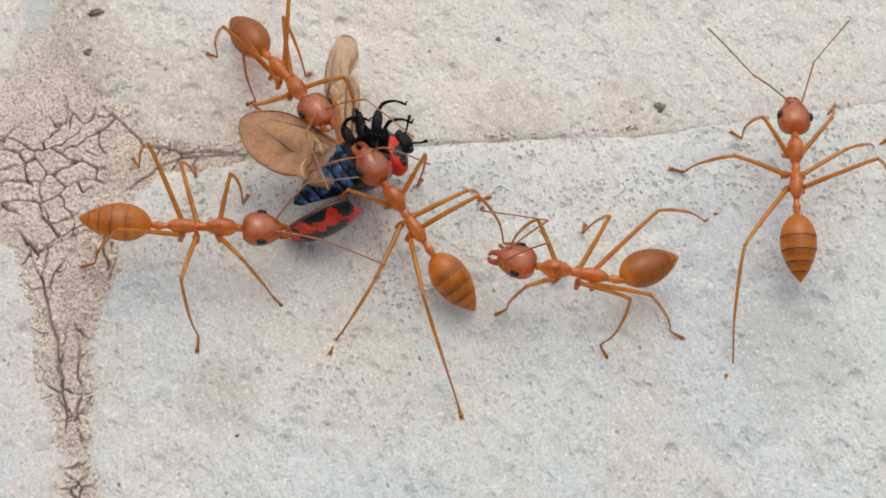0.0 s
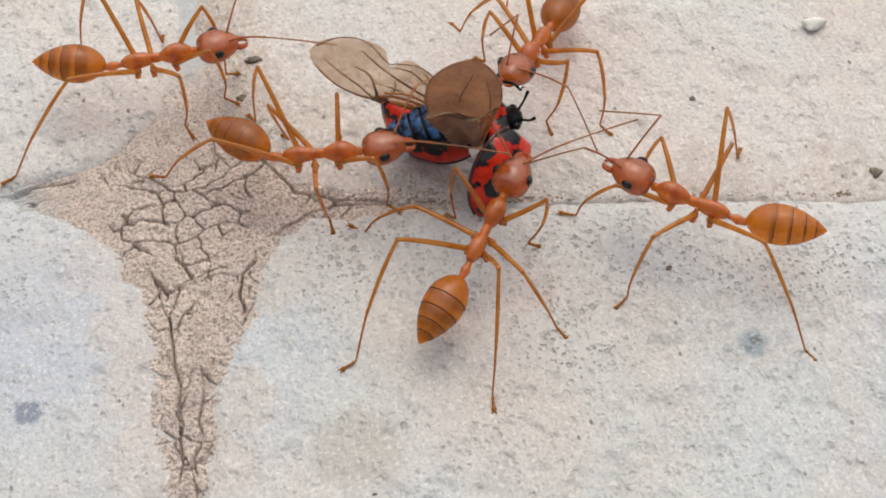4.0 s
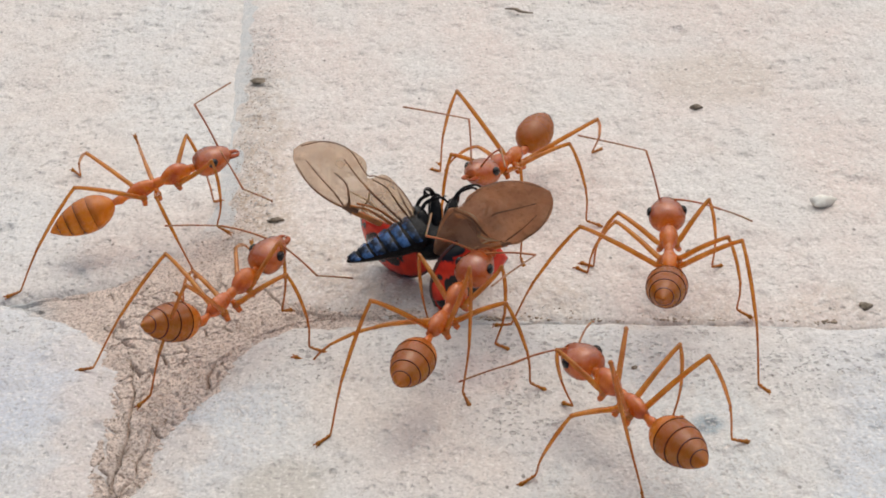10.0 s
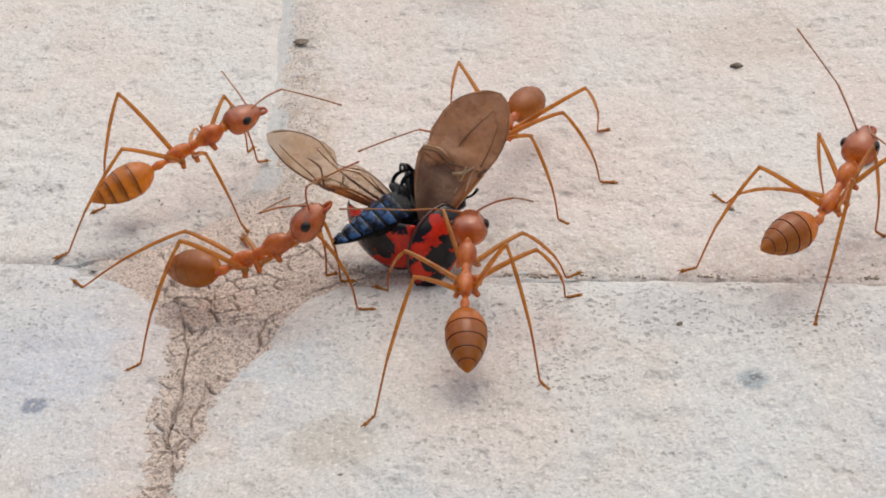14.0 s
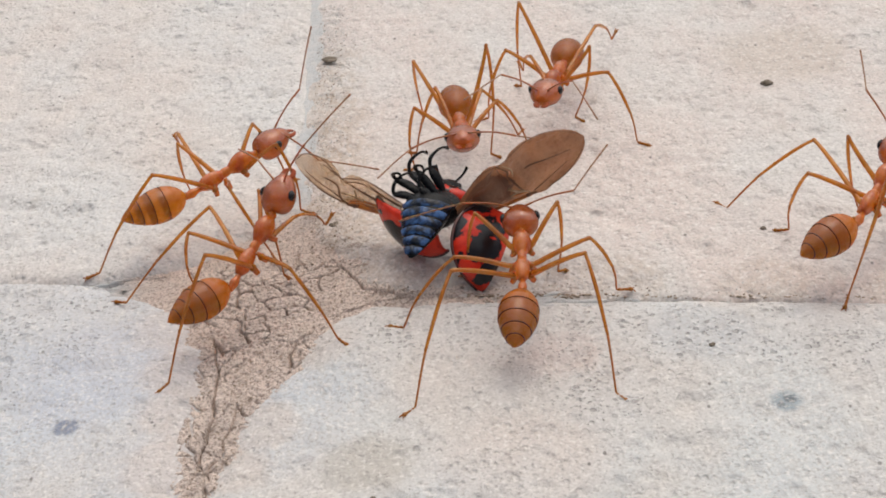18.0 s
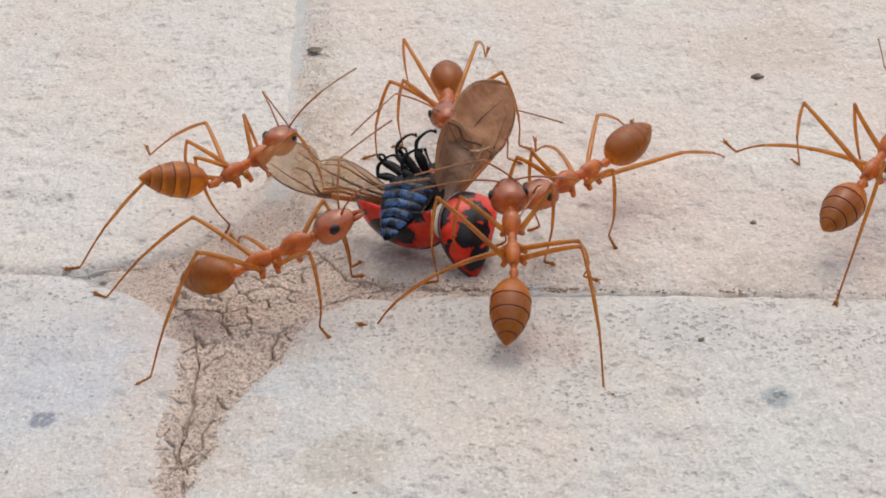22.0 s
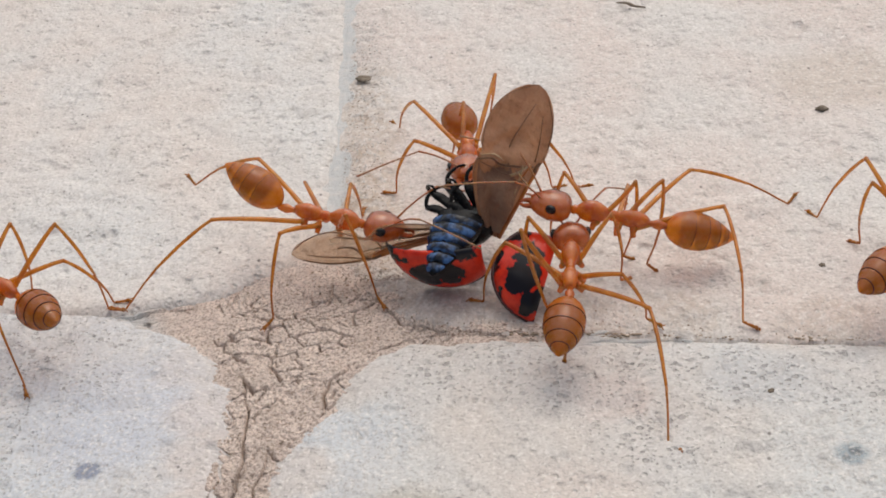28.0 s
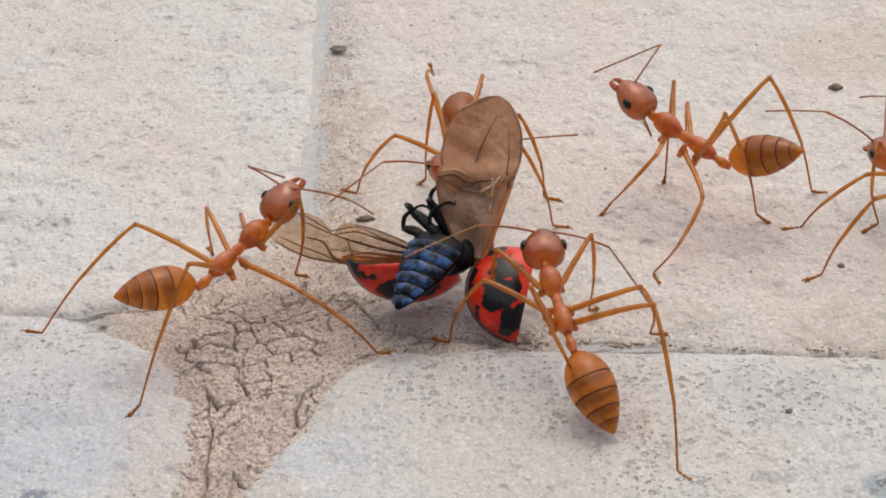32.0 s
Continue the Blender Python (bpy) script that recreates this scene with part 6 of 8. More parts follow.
    ant_moves(2, [[(0, 2.7, 5.5, 0.0), (1, 3.4, 5.7, 0.0), (2, 3.8, 7.3, -0.0), (3, 4.7, 8.3, -0.0), (4, 5.8, 10.5, 0.0), (7, 4.4, 11.7, 0.0), (8, 5.6, 13.8, 0.0), (9, 5.2, 11.1, 0.0), (14, 5.2, 11.1, 0.0), (14.5, 3.2, 9.9, 0.0), (16.5, 2.6, 14.7, 0.0), (17, 4.4, 14.9, 0.0), (18, 3.5, 19.0, 0.0), (19, 2.9, 19.3, 0.0), (20, 2.3, 14.9, 0.0), (21, 2.3, 14.9, 0.0), (22, 3.2, 16.9, 0.0), (23, 3.2, 16.9, 0.0), (24, 3.1, 16.0, 0.0), (25, 3.1, 17.2, 0.0), (28, 2.8, 18.0, 0.0), (29, 0.9, 14.7, 0.0), (30, 0.9, 14.7, 0.0), (31, 2.9, 14.5, 0.0), (32, 2.9, 14.5, 0.0)], [(0, 1.3, 0.2, 0.0), (1, 3.9, 1.8, -0.0), (2, 5.4, 3.4, -0.0), (3, 6.5, 6.2, 0.0), (4, 7.8, 10.1, 0.0), (7, 7.9, 12.1, 0.0), (8, 7.9, 11.2, 0.0), (9, 8.1, 9.4, 0.0), (10, 8.1, 13.5, 0.0), (11, 8.1, 13.5, 0.0), (12, 9.4, 12.3, 0.0), (13, 7.1, 13.8, 0.0), (14, 7.1, 13.8, 0.0), (14.5, 5.8, 11.9, 0.0), (16.5, 4.1, 17.5, 0.0), (17, 3.3, 18.8, 0.0), (18, 3.0, 20.3, 0.0), (19, 3.7, 17.9, 0.0), (28, 3.7, 17.9, 0.0), (29, 3.7, 20.0, 0.0), (30, 3.7, 20.0, 0.0), (31, 2.7, 16.2, 0.0), (32, 2.7, 16.2, 0.0)], [(0, 5.1, -3.3, 0.0), (1, 8.5, 1.4, -0.0), (2, 12.0, 3.9, -0.0), (3, 10.2, 8.1, 0.0), (4, 10.2, 17.0, 0.0), (7, 10.1, 16.2, 0.0), (8, 9.1, 16.2, 0.0), (9, 9.0, 20.7, 0.0), (10, 8.8, 19.4, 0.0), (11, 8.8, 19.4, 0.0), (12, 9.6, 21.7, 0.6), (13, 8.2, 18.4, 0.0), (14, 7.3, 17.9, 0.0), (14.5, 6.2, 15.2, 0.0), (16.5, 3.1, 20.7, 0.0), (17, 1.6, 21.9, 0.0), (18, 2.0, 18.2, 0.0), (19, 3.0, 24.9, 0.1), (20, 2.1, 23.4, 0.0), (21, 4.3, 23.1, 0.0), (22, 2.4, 25.7, 0.7), (23, 2.7, 26.1, 0.7), (24, 2.3, 26.3, 1.4), (25, 2.2, 26.6, 0.8), (28, 0.2, 23.9, 0.0), (29, -0.0, 25.2, 1.0), (30, 0.9, 24.5, 0.2), (31, 1.5, 24.4, 0.9), (32, 0.4, 24.3, 0.2)], [(0, 6.4, 6.0, 0.0), (1, 4.7, 9.2, 0.0), (2, 4.7, 9.2, 0.0), (3, 3.3, 11.0, 0.0), (4, 4.0, 14.5, 0.0), (7, 3.4, 15.4, 0.0), (8, 3.1, 15.7, 0.0), (9, 2.1, 13.0, 0.0), (13, 2.1, 13.0, 0.0), (14, 0.3, 13.1, 0.0), (14.5, -0.1, 11.3, 0.0), (16.5, -1.0, 14.6, 0.0), (17, -1.7, 17.9, 0.0), (18, -1.7, 17.9, 0.0), (19, -2.1, 19.0, 0.0), (20, -2.1, 18.5, 0.0), (21, -2.1, 19.1, 0.0), (22, -1.6, 19.1, 0.0), (23, -1.8, 18.7, 0.0), (24, -1.8, 18.7, 0.0), (25, -2.2, 19.6, 0.0), (28, -3.9, 18.7, 0.0), (29, -4.5, 18.0, 0.0), (32, -4.5, 18.0, 0.0)], [(0, 8.6, 4.7, 0.0), (1, 8.4, 7.0, -0.0), (2, 7.2, 9.3, -0.0), (3, 6.1, 13.2, 0.0), (4, 3.5, 16.3, 0.0), (7, 2.3, 16.9, 0.0), (8, 2.3, 16.9, 0.0), (9, 2.5, 18.9, 0.0), (10, 2.5, 19.4, 0.0), (11, 2.1, 16.9, 0.0), (12, 1.7, 20.1, 0.0), (13, 1.1, 17.0, 0.0), (14, -0.0, 17.5, 0.0), (14.5, -0.5, 14.6, 0.0), (16.5, -2.7, 17.4, 0.0), (17, -2.7, 17.4, 0.0), (18, -1.5, 19.3, 0.0), (19, -1.5, 19.3, 0.0), (20, -3.0, 17.6, 0.0), (21, -0.8, 20.7, 0.0), (22, -2.7, 18.4, 0.0), (23, -1.0, 20.2, 0.0), (24, -3.0, 18.9, 0.0), (25, -3.0, 18.9, 0.0), (28, -1.5, 20.0, 0.0), (29, -1.6, 19.2, 0.0), (30, -4.3, 17.4, 0.0), (31, -4.3, 17.4, 0.0), (32, -1.9, 18.0, 0.0)], [(0, 9.0, 2.6, 0.0), (1, 11.1, 3.8, 0.0), (2, 9.7, 9.7, -0.0), (3, 10.2, 11.7, -0.0), (4, 5.5, 16.9, 0.0), (7, 3.3, 18.4, 0.0), (8, 5.0, 17.0, 0.0), (9, 3.0, 18.2, 0.0), (10, 2.2, 19.0, 0.0), (11, 2.2, 19.0, 0.0), (12, 4.9, 23.2, 1.5), (13, 1.2, 19.8, 0.0), (14, 1.1, 20.8, 0.0), (14.5, 1.6, 17.1, 0.0), (16.5, -1.8, 20.6, 0.0), (17, -1.5, 22.5, 0.0), (18, -1.1, 22.7, 0.0), (19, -1.2, 22.1, 0.0), (20, -1.1, 23.1, 0.0), (21, -1.1, 24.3, 0.0), (23, -1.1, 24.3, 0.0), (24, -1.0, 23.2, 0.0), (25, -1.2, 23.6, 0.0), (28, -3.7, 24.4, 0.0), (29, -3.7, 24.4, 0.0), (30, -4.1, 24.1, 0.3), (31, -1.4, 24.7, 1.0), (32, -1.4, 24.7, 1.0)], ], left=[(0, 83, 39, -151, -61), (2, 90, 27, -13, -13), (4, 100, -8, -25, -36), (18, 86, -9, -3, -4), (19, 94, 18, -12, -30), (20, 99, 34, -39, -60), (22, 91, 1, -5, -17), (23, 99, 21, -8, -12), (24, 98, 19, -7, -11), (25, 88, -2, -15, -25), (32, 105, 20, -10, -16)], right=[(2, -166, 78, 139, -40), (7, -70, 35, 5, -7), (8, -92, 71, 110, -52), (9, -85, 51, -19, -64), (10, -139, 56, 78, -5), (18, -86, -11, 54, -3), (19, -96, 29, 16, -35), (20, -91, 15, 16, -39), (21, -100, 37, 117, -45), (22, -103, 24, 66, -38), (23, -103, 32, 55, -26), (24, -124, 39, 77, -43), (25, -98, 24, 48, -53), (29, -115, 12, 44, -18), (30, -80, 11, 55, -9), (31, -82, 23, 6, -11), (32, -84, 10, 47, -15)])
    walk(body_of(3), [(0, at(10.44, -0.08, 2.23, 158, 6)), (0.5, at(9.77, 0.93, 2.09, 188, 13)), (1, at(5.26, -2.80, 2.08, 199, 14)), (1.5, at(-2.95, 0.93, 2.15, 143, 13)), (2, at(-14.60, 7.40, 2.06, 140, -6)), (3, at(-19.49, 15.84, 2.10, 135, 8)), (32, at(-60.43, 50.06, 2.10, 179, 8))])
    walk(head_of(3), [(0, nod(-6, -8)), (0.5, nod(-1, -4)), (1, nod(-2, -6)), (1.5, nod(-2, -11)), (2, nod(-7, -3)), (3, nod(-8, 0)), (32, nod(-8, 0))])
    walk(gaster_of(3), [(0, sway(8, 31)), (0.5, sway(2, 4)), (1, sway(4, 7)), (1.5, sway(6, 29)), (2, sway(-16, 5)), (3, sway(6, 0)), (32, sway(6, 0))])
    ant_moves(3, [[(0, 7.4, 0.1, 0.0), (0.5, 7.4, 0.1, 0.0), (1, 4.7, -3.8, -0.0), (1.5, -6.4, 1.2, 0.0), (2, -17.9, 8.3, 0.0), (3, -22.8, 16.6, 0.0), (32, -63.4, 48.3, 0.0)], [(0, 10.8, -2.5, 0.0), (0.5, 10.8, -2.5, 0.0), (1, 6.3, -6.1, 0.0), (1.5, -5.1, -1.8, 0.0), (2, -17.2, 5.1, 0.0), (3, -22.0, 13.5, 0.0), (32, -60.6, 46.6, 0.0)], [(0, 13.7, -2.5, 0.0), (0.5, 13.7, -2.5, 0.0), (1, 10.1, -2.9, 0.0), (1.5, -2.0, -2.9, 0.0), (2, -12.2, 5.9, 0.0), (3, -19.1, 11.9, 0.0), (32, -57.4, 47.5, 0.0)], [(0, 8.4, 2.7, 0.0), (0.5, 6.6, 2.3, 0.0), (1, 2.7, -1.3, -0.0), (1.5, -4.2, 4.1, 0.0), (2, -15.3, 10.8, 0.0), (3, -20.3, 19.2, 0.0), (32, -63.3, 51.9, 0.0)], [(0, 11.7, 2.7, 0.0), (0.5, 9.2, 4.3, 0.0), (1, 4.2, -0.1, -0.0), (1.5, -1.0, 3.7, 0.0), (2, -12.1, 9.8, 0.0), (3, -17.1, 18.3, 0.0), (32, -60.4, 53.5, 0.0)], [(0, 16.6, 1.9, 0.0), (0.5, 12.4, 3.8, 0.0), (1, 8.6, 1.4, 0.0), (1.5, 1.0, 1.1, 0.0), (2, -10.7, 6.8, 0.0), (3, -15.6, 15.4, 0.0), (32, -57.3, 52.5, 0.0)], ], left=[(1, -148, 31, 130, -42)], right=[(0, -134, 22, 137, 15), (1, -21, 57, -125, -30)])
    walk(body_of(4), [(0, at(19.19, 1.66, 2.08, 72, 6)), (1, at(19.14, 1.24, 2.13, 53, 6)), (2, at(19.06, 1.81, 2.07, 84, 5)), (2.5, at(14.35, 4.88, 2.22, 138, 8)), (3, at(12.36, 5.72, 2.33, 134, 7)), (4, at(9.25, 4.73, 2.40, 147, 7)), (4.5, at(8.67, 5.33, 2.30, 151, 7)), (6.5, at(8.29, 4.74, 2.11, 137, 11)), (7, at(8.44, 5.09, 2.11, 125, 11)), (7.5, at(8.25, 6.34, 2.08, 127, 6)), (8, at(8.72, 5.03, 2.12, 75, 8)), (9, at(9.48, 7.28, 2.26, 62, 21)), (10, at(9.78, 7.34, 2.10, 83, 3)), (11, at(10.22, 7.44, 2.13, 84, 10)), (12, at(14.26, 8.99, 2.12, 31, 14)), (13, at(14.18, 8.49, 2.19, 50, 22)), (14, at(13.80, 7.71, 2.13, 54, 13)), (17, at(14.06, 8.90, 2.13, 56, 8)), (18, at(14.25, 8.90, 2.12, 55, 13)), (19, at(14.60, 9.37, 2.11, 52, 10)), (20, at(14.54, 9.45, 2.12, 57, 14)), (21, at(14.79, 9.76, 2.10, 55, 9)), (22, at(15.01, 10.68, 2.10, 53, 10)), (23, at(14.76, 9.90, 2.10, 55, 7)), (24, at(15.09, 10.60, 2.14, 52, 16)), (25, at(14.83, 10.12, 2.11, 52, 13)), (27.5, at(14.85, 10.50, 2.10, 56, 10)), (28, at(13.84, 9.38, 2.10, 53, 10)), (29, at(13.16, 9.67, 2.09, 78, 6)), (30, at(13.97, 12.63, 2.10, 121, 7)), (31, at(14.26, 12.47, 2.07, 121, -0)), (32, at(14.03, 11.96, 2.07, 118, -1))])
    walk(head_of(4), [(0, nod(-12, -3)), (1, nod(-24, -12)), (2, nod(-11, 7)), (2.5, nod(-5, -2)), (3, nod(-1, -3)), (4, nod(3, -8)), (4.5, nod(-3, -2)), (6.5, nod(3, -0)), (7, nod(6, -5)), (7.5, nod(-9, 1)), (8, nod(6, -8)), (9, nod(16, -5)), (10, nod(5, 3)), (11, nod(11, -3)), (12, nod(4, -1)), (13, nod(13, 8)), (14, nod(10, 7)), (17, nod(10, 6)), (18, nod(7, 9)), (19, nod(3, 9)), (20, nod(3, 8)), (21, nod(-0, 1)), (22, nod(0, 1)), (23, nod(4, 2)), (24, nod(10, 7)), (25, nod(5, 3)), (27.5, nod(3, 6)), (28, nod(4, 3)), (29, nod(0, 0)), (30, nod(4, -3)), (31, nod(-3, -3)), (32, nod(-4, -3))])
    walk(gaster_of(4), [(0, sway(7, 3)), (1, sway(13, 8)), (2, sway(6, -12)), (2.5, sway(10, 8)), (3, sway(-0, 7)), (4, sway(-6, 12)), (4.5, sway(0, 2)), (6.5, sway(-7, 0)), (7, sway(-12, 13)), (7.5, sway(4, -2)), (8, sway(-16, 18)), (9, sway(-25, 26)), (10, sway(-19, -5)), (11, sway(-20, 7)), (12, sway(-3, 3)), (13, sway(-11, -23)), (14, sway(-14, -16)), (17, sway(-21, -13)), (18, sway(-9, -18)), (19, sway(-6, -15)), (20, sway(-1, -14)), (21, sway(-3, -2)), (22, sway(-3, -1)), (23, sway(-12, -3)), (24, sway(-10, -17)), (25, sway(-6, -5)), (27.5, sway(-7, -10)), (28, sway(-8, -7)), (29, sway(-8, -0)), (30, sway(-13, 6)), (31, sway(-11, 5)), (32, sway(-12, 5))])
    ant_moves(4, [[(0, 18.4, 5.0, 0.0), (2, 18.4, 5.0, 0.0), (2.5, 11.0, 5.5, 0.0), (3, 11.2, 8.0, 0.0), (4, 5.3, 7.2, 0.0), (4.5, 5.2, 5.2, 0.0), (6.5, 4.1, 5.4, 0.0), (7, 6.0, 7.7, 0.0), (7.5, 6.0, 7.7, 0.0), (8, 7.7, 8.3, 0.0), (9, 6.8, 12.2, 1.9), (10, 7.2, 11.0, 0.0), (11, 8.0, 9.8, 0.0), (12, 15.9, 12.0, 0.0), (13, 15.9, 12.0, 0.0), (14, 14.1, 11.2, 0.0), (18, 14.1, 11.2, 0.0), (19, 15.0, 12.8, 0.0), (28, 15.0, 12.8, 0.0), (29, 12.0, 12.9, 0.0), (32, 12.0, 12.9, 0.0)], [(0, 15.6, 4.1, 0.0), (2, 15.6, 4.1, 0.0), (2.5, 12.0, 2.4, 0.0), (3, 9.3, 3.2, -0.0), (4, 6.1, 3.1, 0.0), (7.5, 6.1, 3.1, 0.0), (8, 8.0, 8.2, 0.0), (9, 6.8, 8.8, 0.0), (10, 7.0, 10.7, 0.0), (11, 8.0, 9.6, 0.0), (12, 12.3, 12.2, 0.0), (13, 12.3, 12.2, 0.0), (14, 10.1, 12.3, 0.0), (17, 11.3, 10.9, 0.0), (18, 11.3, 10.9, 0.0), (19, 13.8, 15.3, 0.7), (20, 11.6, 14.9, 2.0), (21, 10.2, 13.6, 0.4), (22, 9.9, 14.1, 1.8), (23, 12.6, 15.2, 0.0), (24, 14.9, 15.9, 0.0), (25, 14.9, 15.9, 0.0), (27.5, 12.1, 12.5, 0.0), (28, 12.1, 12.5, 0.0), (29, 9.8, 10.5, 0.0), (32, 9.8, 10.5, 0.0)], [(0, 14.7, -4.3, 0.0), (2, 14.7, -4.3, 0.0), (2.5, 15.0, 1.0, 0.0), (3, 12.7, 1.8, 0.0), (4, 11.7, -0.1, 0.0), (4.5, 10.2, 1.7, 0.0), (6.5, 8.5, 2.0, 0.0), (7, 8.2, 1.2, 0.0), (7.5, 8.2, 1.2, 0.0), (8, 5.0, 6.4, 0.0), (9, 3.5, 6.0, 0.0), (10, 4.0, 7.5, 0.0), (11, 6.0, 8.1, 0.0), (12, 8.7, 7.4, 0.0), (14, 8.7, 7.4, 0.0), (17, 8.5, 9.4, 0.0), (18, 9.6, 13.2, 0.0), (19, 9.6, 13.2, 0.0), (20, 12.7, 14.9, 0.0), (21, 13.0, 15.3, 0.0), (22, 13.0, 15.3, 0.0), (23, 9.2, 10.2, 0.0), (24, 11.0, 14.7, 0.0), (25, 11.0, 14.7, 0.0), (27.5, 11.1, 9.4, 0.0), (28, 11.1, 14.7, 0.0), (29, 11.5, 15.3, 0.0), (30, 13.4, 8.8, 0.0), (32, 13.4, 8.8, 0.0)], [(0, 22.7, 5.1, -0.0), (1, 23.6, 2.5, 0.0), (2, 21.2, 4.5, 0.0), (2.5, 13.4, 8.2, 0.0), (3, 11.6, 9.1, 0.0), (4, 7.8, 7.9, 0.0), (6.5, 6.7, 8.2, 0.0), (7, 8.7, 9.1, 0.0), (7.5, 8.7, 9.1, 0.0), (8, 11.2, 7.4, 0.0), (9, 11.7, 12.7, 1.0), (10, 11.9, 10.0, 0.0), (11, 12.7, 12.5, 0.0), (12, 17.7, 8.9, 0.0), (13, 18.3, 10.6, 0.0), (14, 17.0, 9.0, 0.0), (19, 17.0, 9.0, 0.0), (20, 17.7, 10.9, 0.0), (28, 17.7, 10.9, 0.0), (29, 15.5, 12.2, 0.0), (30, 9.7, 13.2, 0.0), (31, 14.3, 15.9, 0.0), (32, 9.6, 13.4, 0.0)], [(0, 24.1, 3.2, 0.0), (1, 23.9, 1.9, 0.0), (2, 23.9, 1.9, 0.0), (2.5, 16.6, 7.5, 0.0), (3, 14.7, 8.2, 0.0), (4, 10.1, 7.0, 0.0), (4.5, 10.1, 7.0, 0.0), (6.5, 10.7, 7.8, 0.0), (7, 9.5, 8.0, 0.0), (7.5, 9.5, 8.0, 0.0), (8, 13.1, 5.5, 0.0), (9, 12.3, 6.6, 0.0), (11, 12.3, 6.6, 0.0), (12, 15.8, 6.2, 0.0), (13, 15.8, 6.2, 0.0), (14, 15.7, 8.4, 0.0), (17, 15.7, 8.4, 0.0), (18, 17.1, 7.0, 0.0), (21, 17.1, 7.0, 0.0), (22, 17.8, 8.7, 0.0), (29, 17.8, 8.7, 0.0), (30, 16.8, 14.5, 0.0), (32, 16.8, 14.5, 0.0)], [(0, 23.8, 1.3, 0.0), (1, 22.9, 0.8, 0.0), (2, 21.5, 0.5, 0.0), (2.5, 18.3, 4.7, 0.0), (3, 18.1, 4.4, -0.0), (4, 11.9, 8.6, 0.0), (4.5, 12.5, 6.0, 0.0), (6.5, 12.2, 5.1, 0.0), (7, 12.7, 5.3, 0.0), (7.5, 12.7, 5.3, 0.0), (8, 12.1, 2.3, 0.0), (11, 12.1, 2.3, 0.0), (12, 12.6, 3.0, 0.0), (13, 12.6, 3.0, 0.0), (14, 12.4, 3.5, 0.0), (17, 12.7, 5.7, 0.0), (25, 12.7, 5.7, 0.0), (27.5, 15.2, 6.6, 0.0), (29, 15.2, 6.6, 0.0), (30, 17.7, 11.3, 0.0), (32, 17.7, 11.3, 0.0)], ], left=[(0, 59, 11, -7, 8), (1, 138, 30, -128, -17), (2, 86, -20, 2, 1), (4, 34, 36, -101, -69), (7, 113, 26, 6, 9), (8, 159, 50, -131, -5), (9, 119, 11, -20, -29), (10, 16, 43, 62, -6), (11, 62, 2, 31, 3), (12, 144, 6, 4, -1), (13, 82, 26, -40, -71), (14, 36, 26, 16, 16)], right=[(0, -14, 18, -21, -8), (1, 50, 36, -29, 24), (2, -39, -6, 13, -27), (3, -75, 33, 114, 14), (4, -101, 38, 120, -20), (7, -53, -18, -11, -6), (8, -82, -5, -4, -1), (9, -67, -9, -0, 3), (10, -118, 3, 77, -40), (11, -94, 16, -70, 29), (12, -79, 9, 104, -42), (13, -124, -4, -3, 32)])
    walk(body_of(5), [(0, at(-20.75, 19.47, 2.10, 0, 8)), (2, at(-14.61, 18.65, 2.10, 9, 8)), (3, at(-10.24, 15.93, 2.19, 20, 9)), (3.5, at(-7.62, 14.50, 2.18, -15, 5)), (4, at(-7.35, 14.71, 2.20, -3, 5)), (4.5, at(-7.44, 15.35, 2.16, 3, 9)), (6.5, at(-8.56, 15.29, 2.41, 29, 9)), (7, at(-8.21, 15.31, 2.19, 22, 15)), (8, at(-8.34, 15.63, 2.15, 22, 13)), (9, at(-8.11, 15.36, 2.17, 18, 13)), (10, at(-7.99, 15.22, 2.26, 16, 12)), (11, at(-8.29, 15.49, 2.10, 14, 13)), (12, at(-8.30, 15.16, 2.20, 25, 16)), (13, at(-8.40, 14.69, 2.09, 31, 12)), (14, at(-8.50, 15.46, 2.08, 29, 11)), (17, at(-8.52, 15.64, 2.16, 24, 15)), (18, at(-8.35, 14.82, 2.09, 34, 10)), (19, at(-8.90, 15.25, 2.11, 27, 12)), (20, at(-7.44, 14.61, 2.14, -2, 6)), (21, at(-7.18, 13.89, 2.13, -4, 5)), (22, at(-6.91, 14.38, 2.11, 48, -1)), (23, at(-7.95, 15.69, 2.13, -44, 24)), (24, at(-8.46, 15.88, 2.09, -28, 13)), (25, at(-8.66, 15.86, 2.15, -19, 12)), (28, at(-5.85, 13.50, 2.22, -21, -7)), (29, at(-6.44, 10.70, 2.35, -7, -4)), (30, at(-6.36, 10.74, 2.32, -6, -6)), (31, at(-5.75, 8.80, 2.26, 17, 13)), (32, at(-7.45, 10.94, 2.15, 46, 14))])
    walk(head_of(5), [(0, nod(-8, 0)), (2, nod(-8, 0)), (3, nod(-4, 5)), (3.5, nod(-7, 4)), (4, nod(-3, 7)), (4.5, nod(-5, 4)), (6.5, nod(-3, -1)), (7, nod(3, 5)), (8, nod(3, 5)), (9, nod(1, 4)), (10, nod(-1, 1)), (11, nod(-3, 3)), (12, nod(4, 4)), (13, nod(2, 4)), (14, nod(-1, 1)), (17, nod(3, 4)), (18, nod(3, 3)), (19, nod(-3, 2)), (20, nod(-3, -5)), (21, nod(6, 9)), (22, nod(3, 22)), (23, nod(15, -18)), (24, nod(-2, -3)), (25, nod(13, -18)), (28, nod(-1, 10)), (29, nod(0, 10)), (30, nod(-1, 7)), (31, nod(14, 15)), (32, nod(12, 5))])
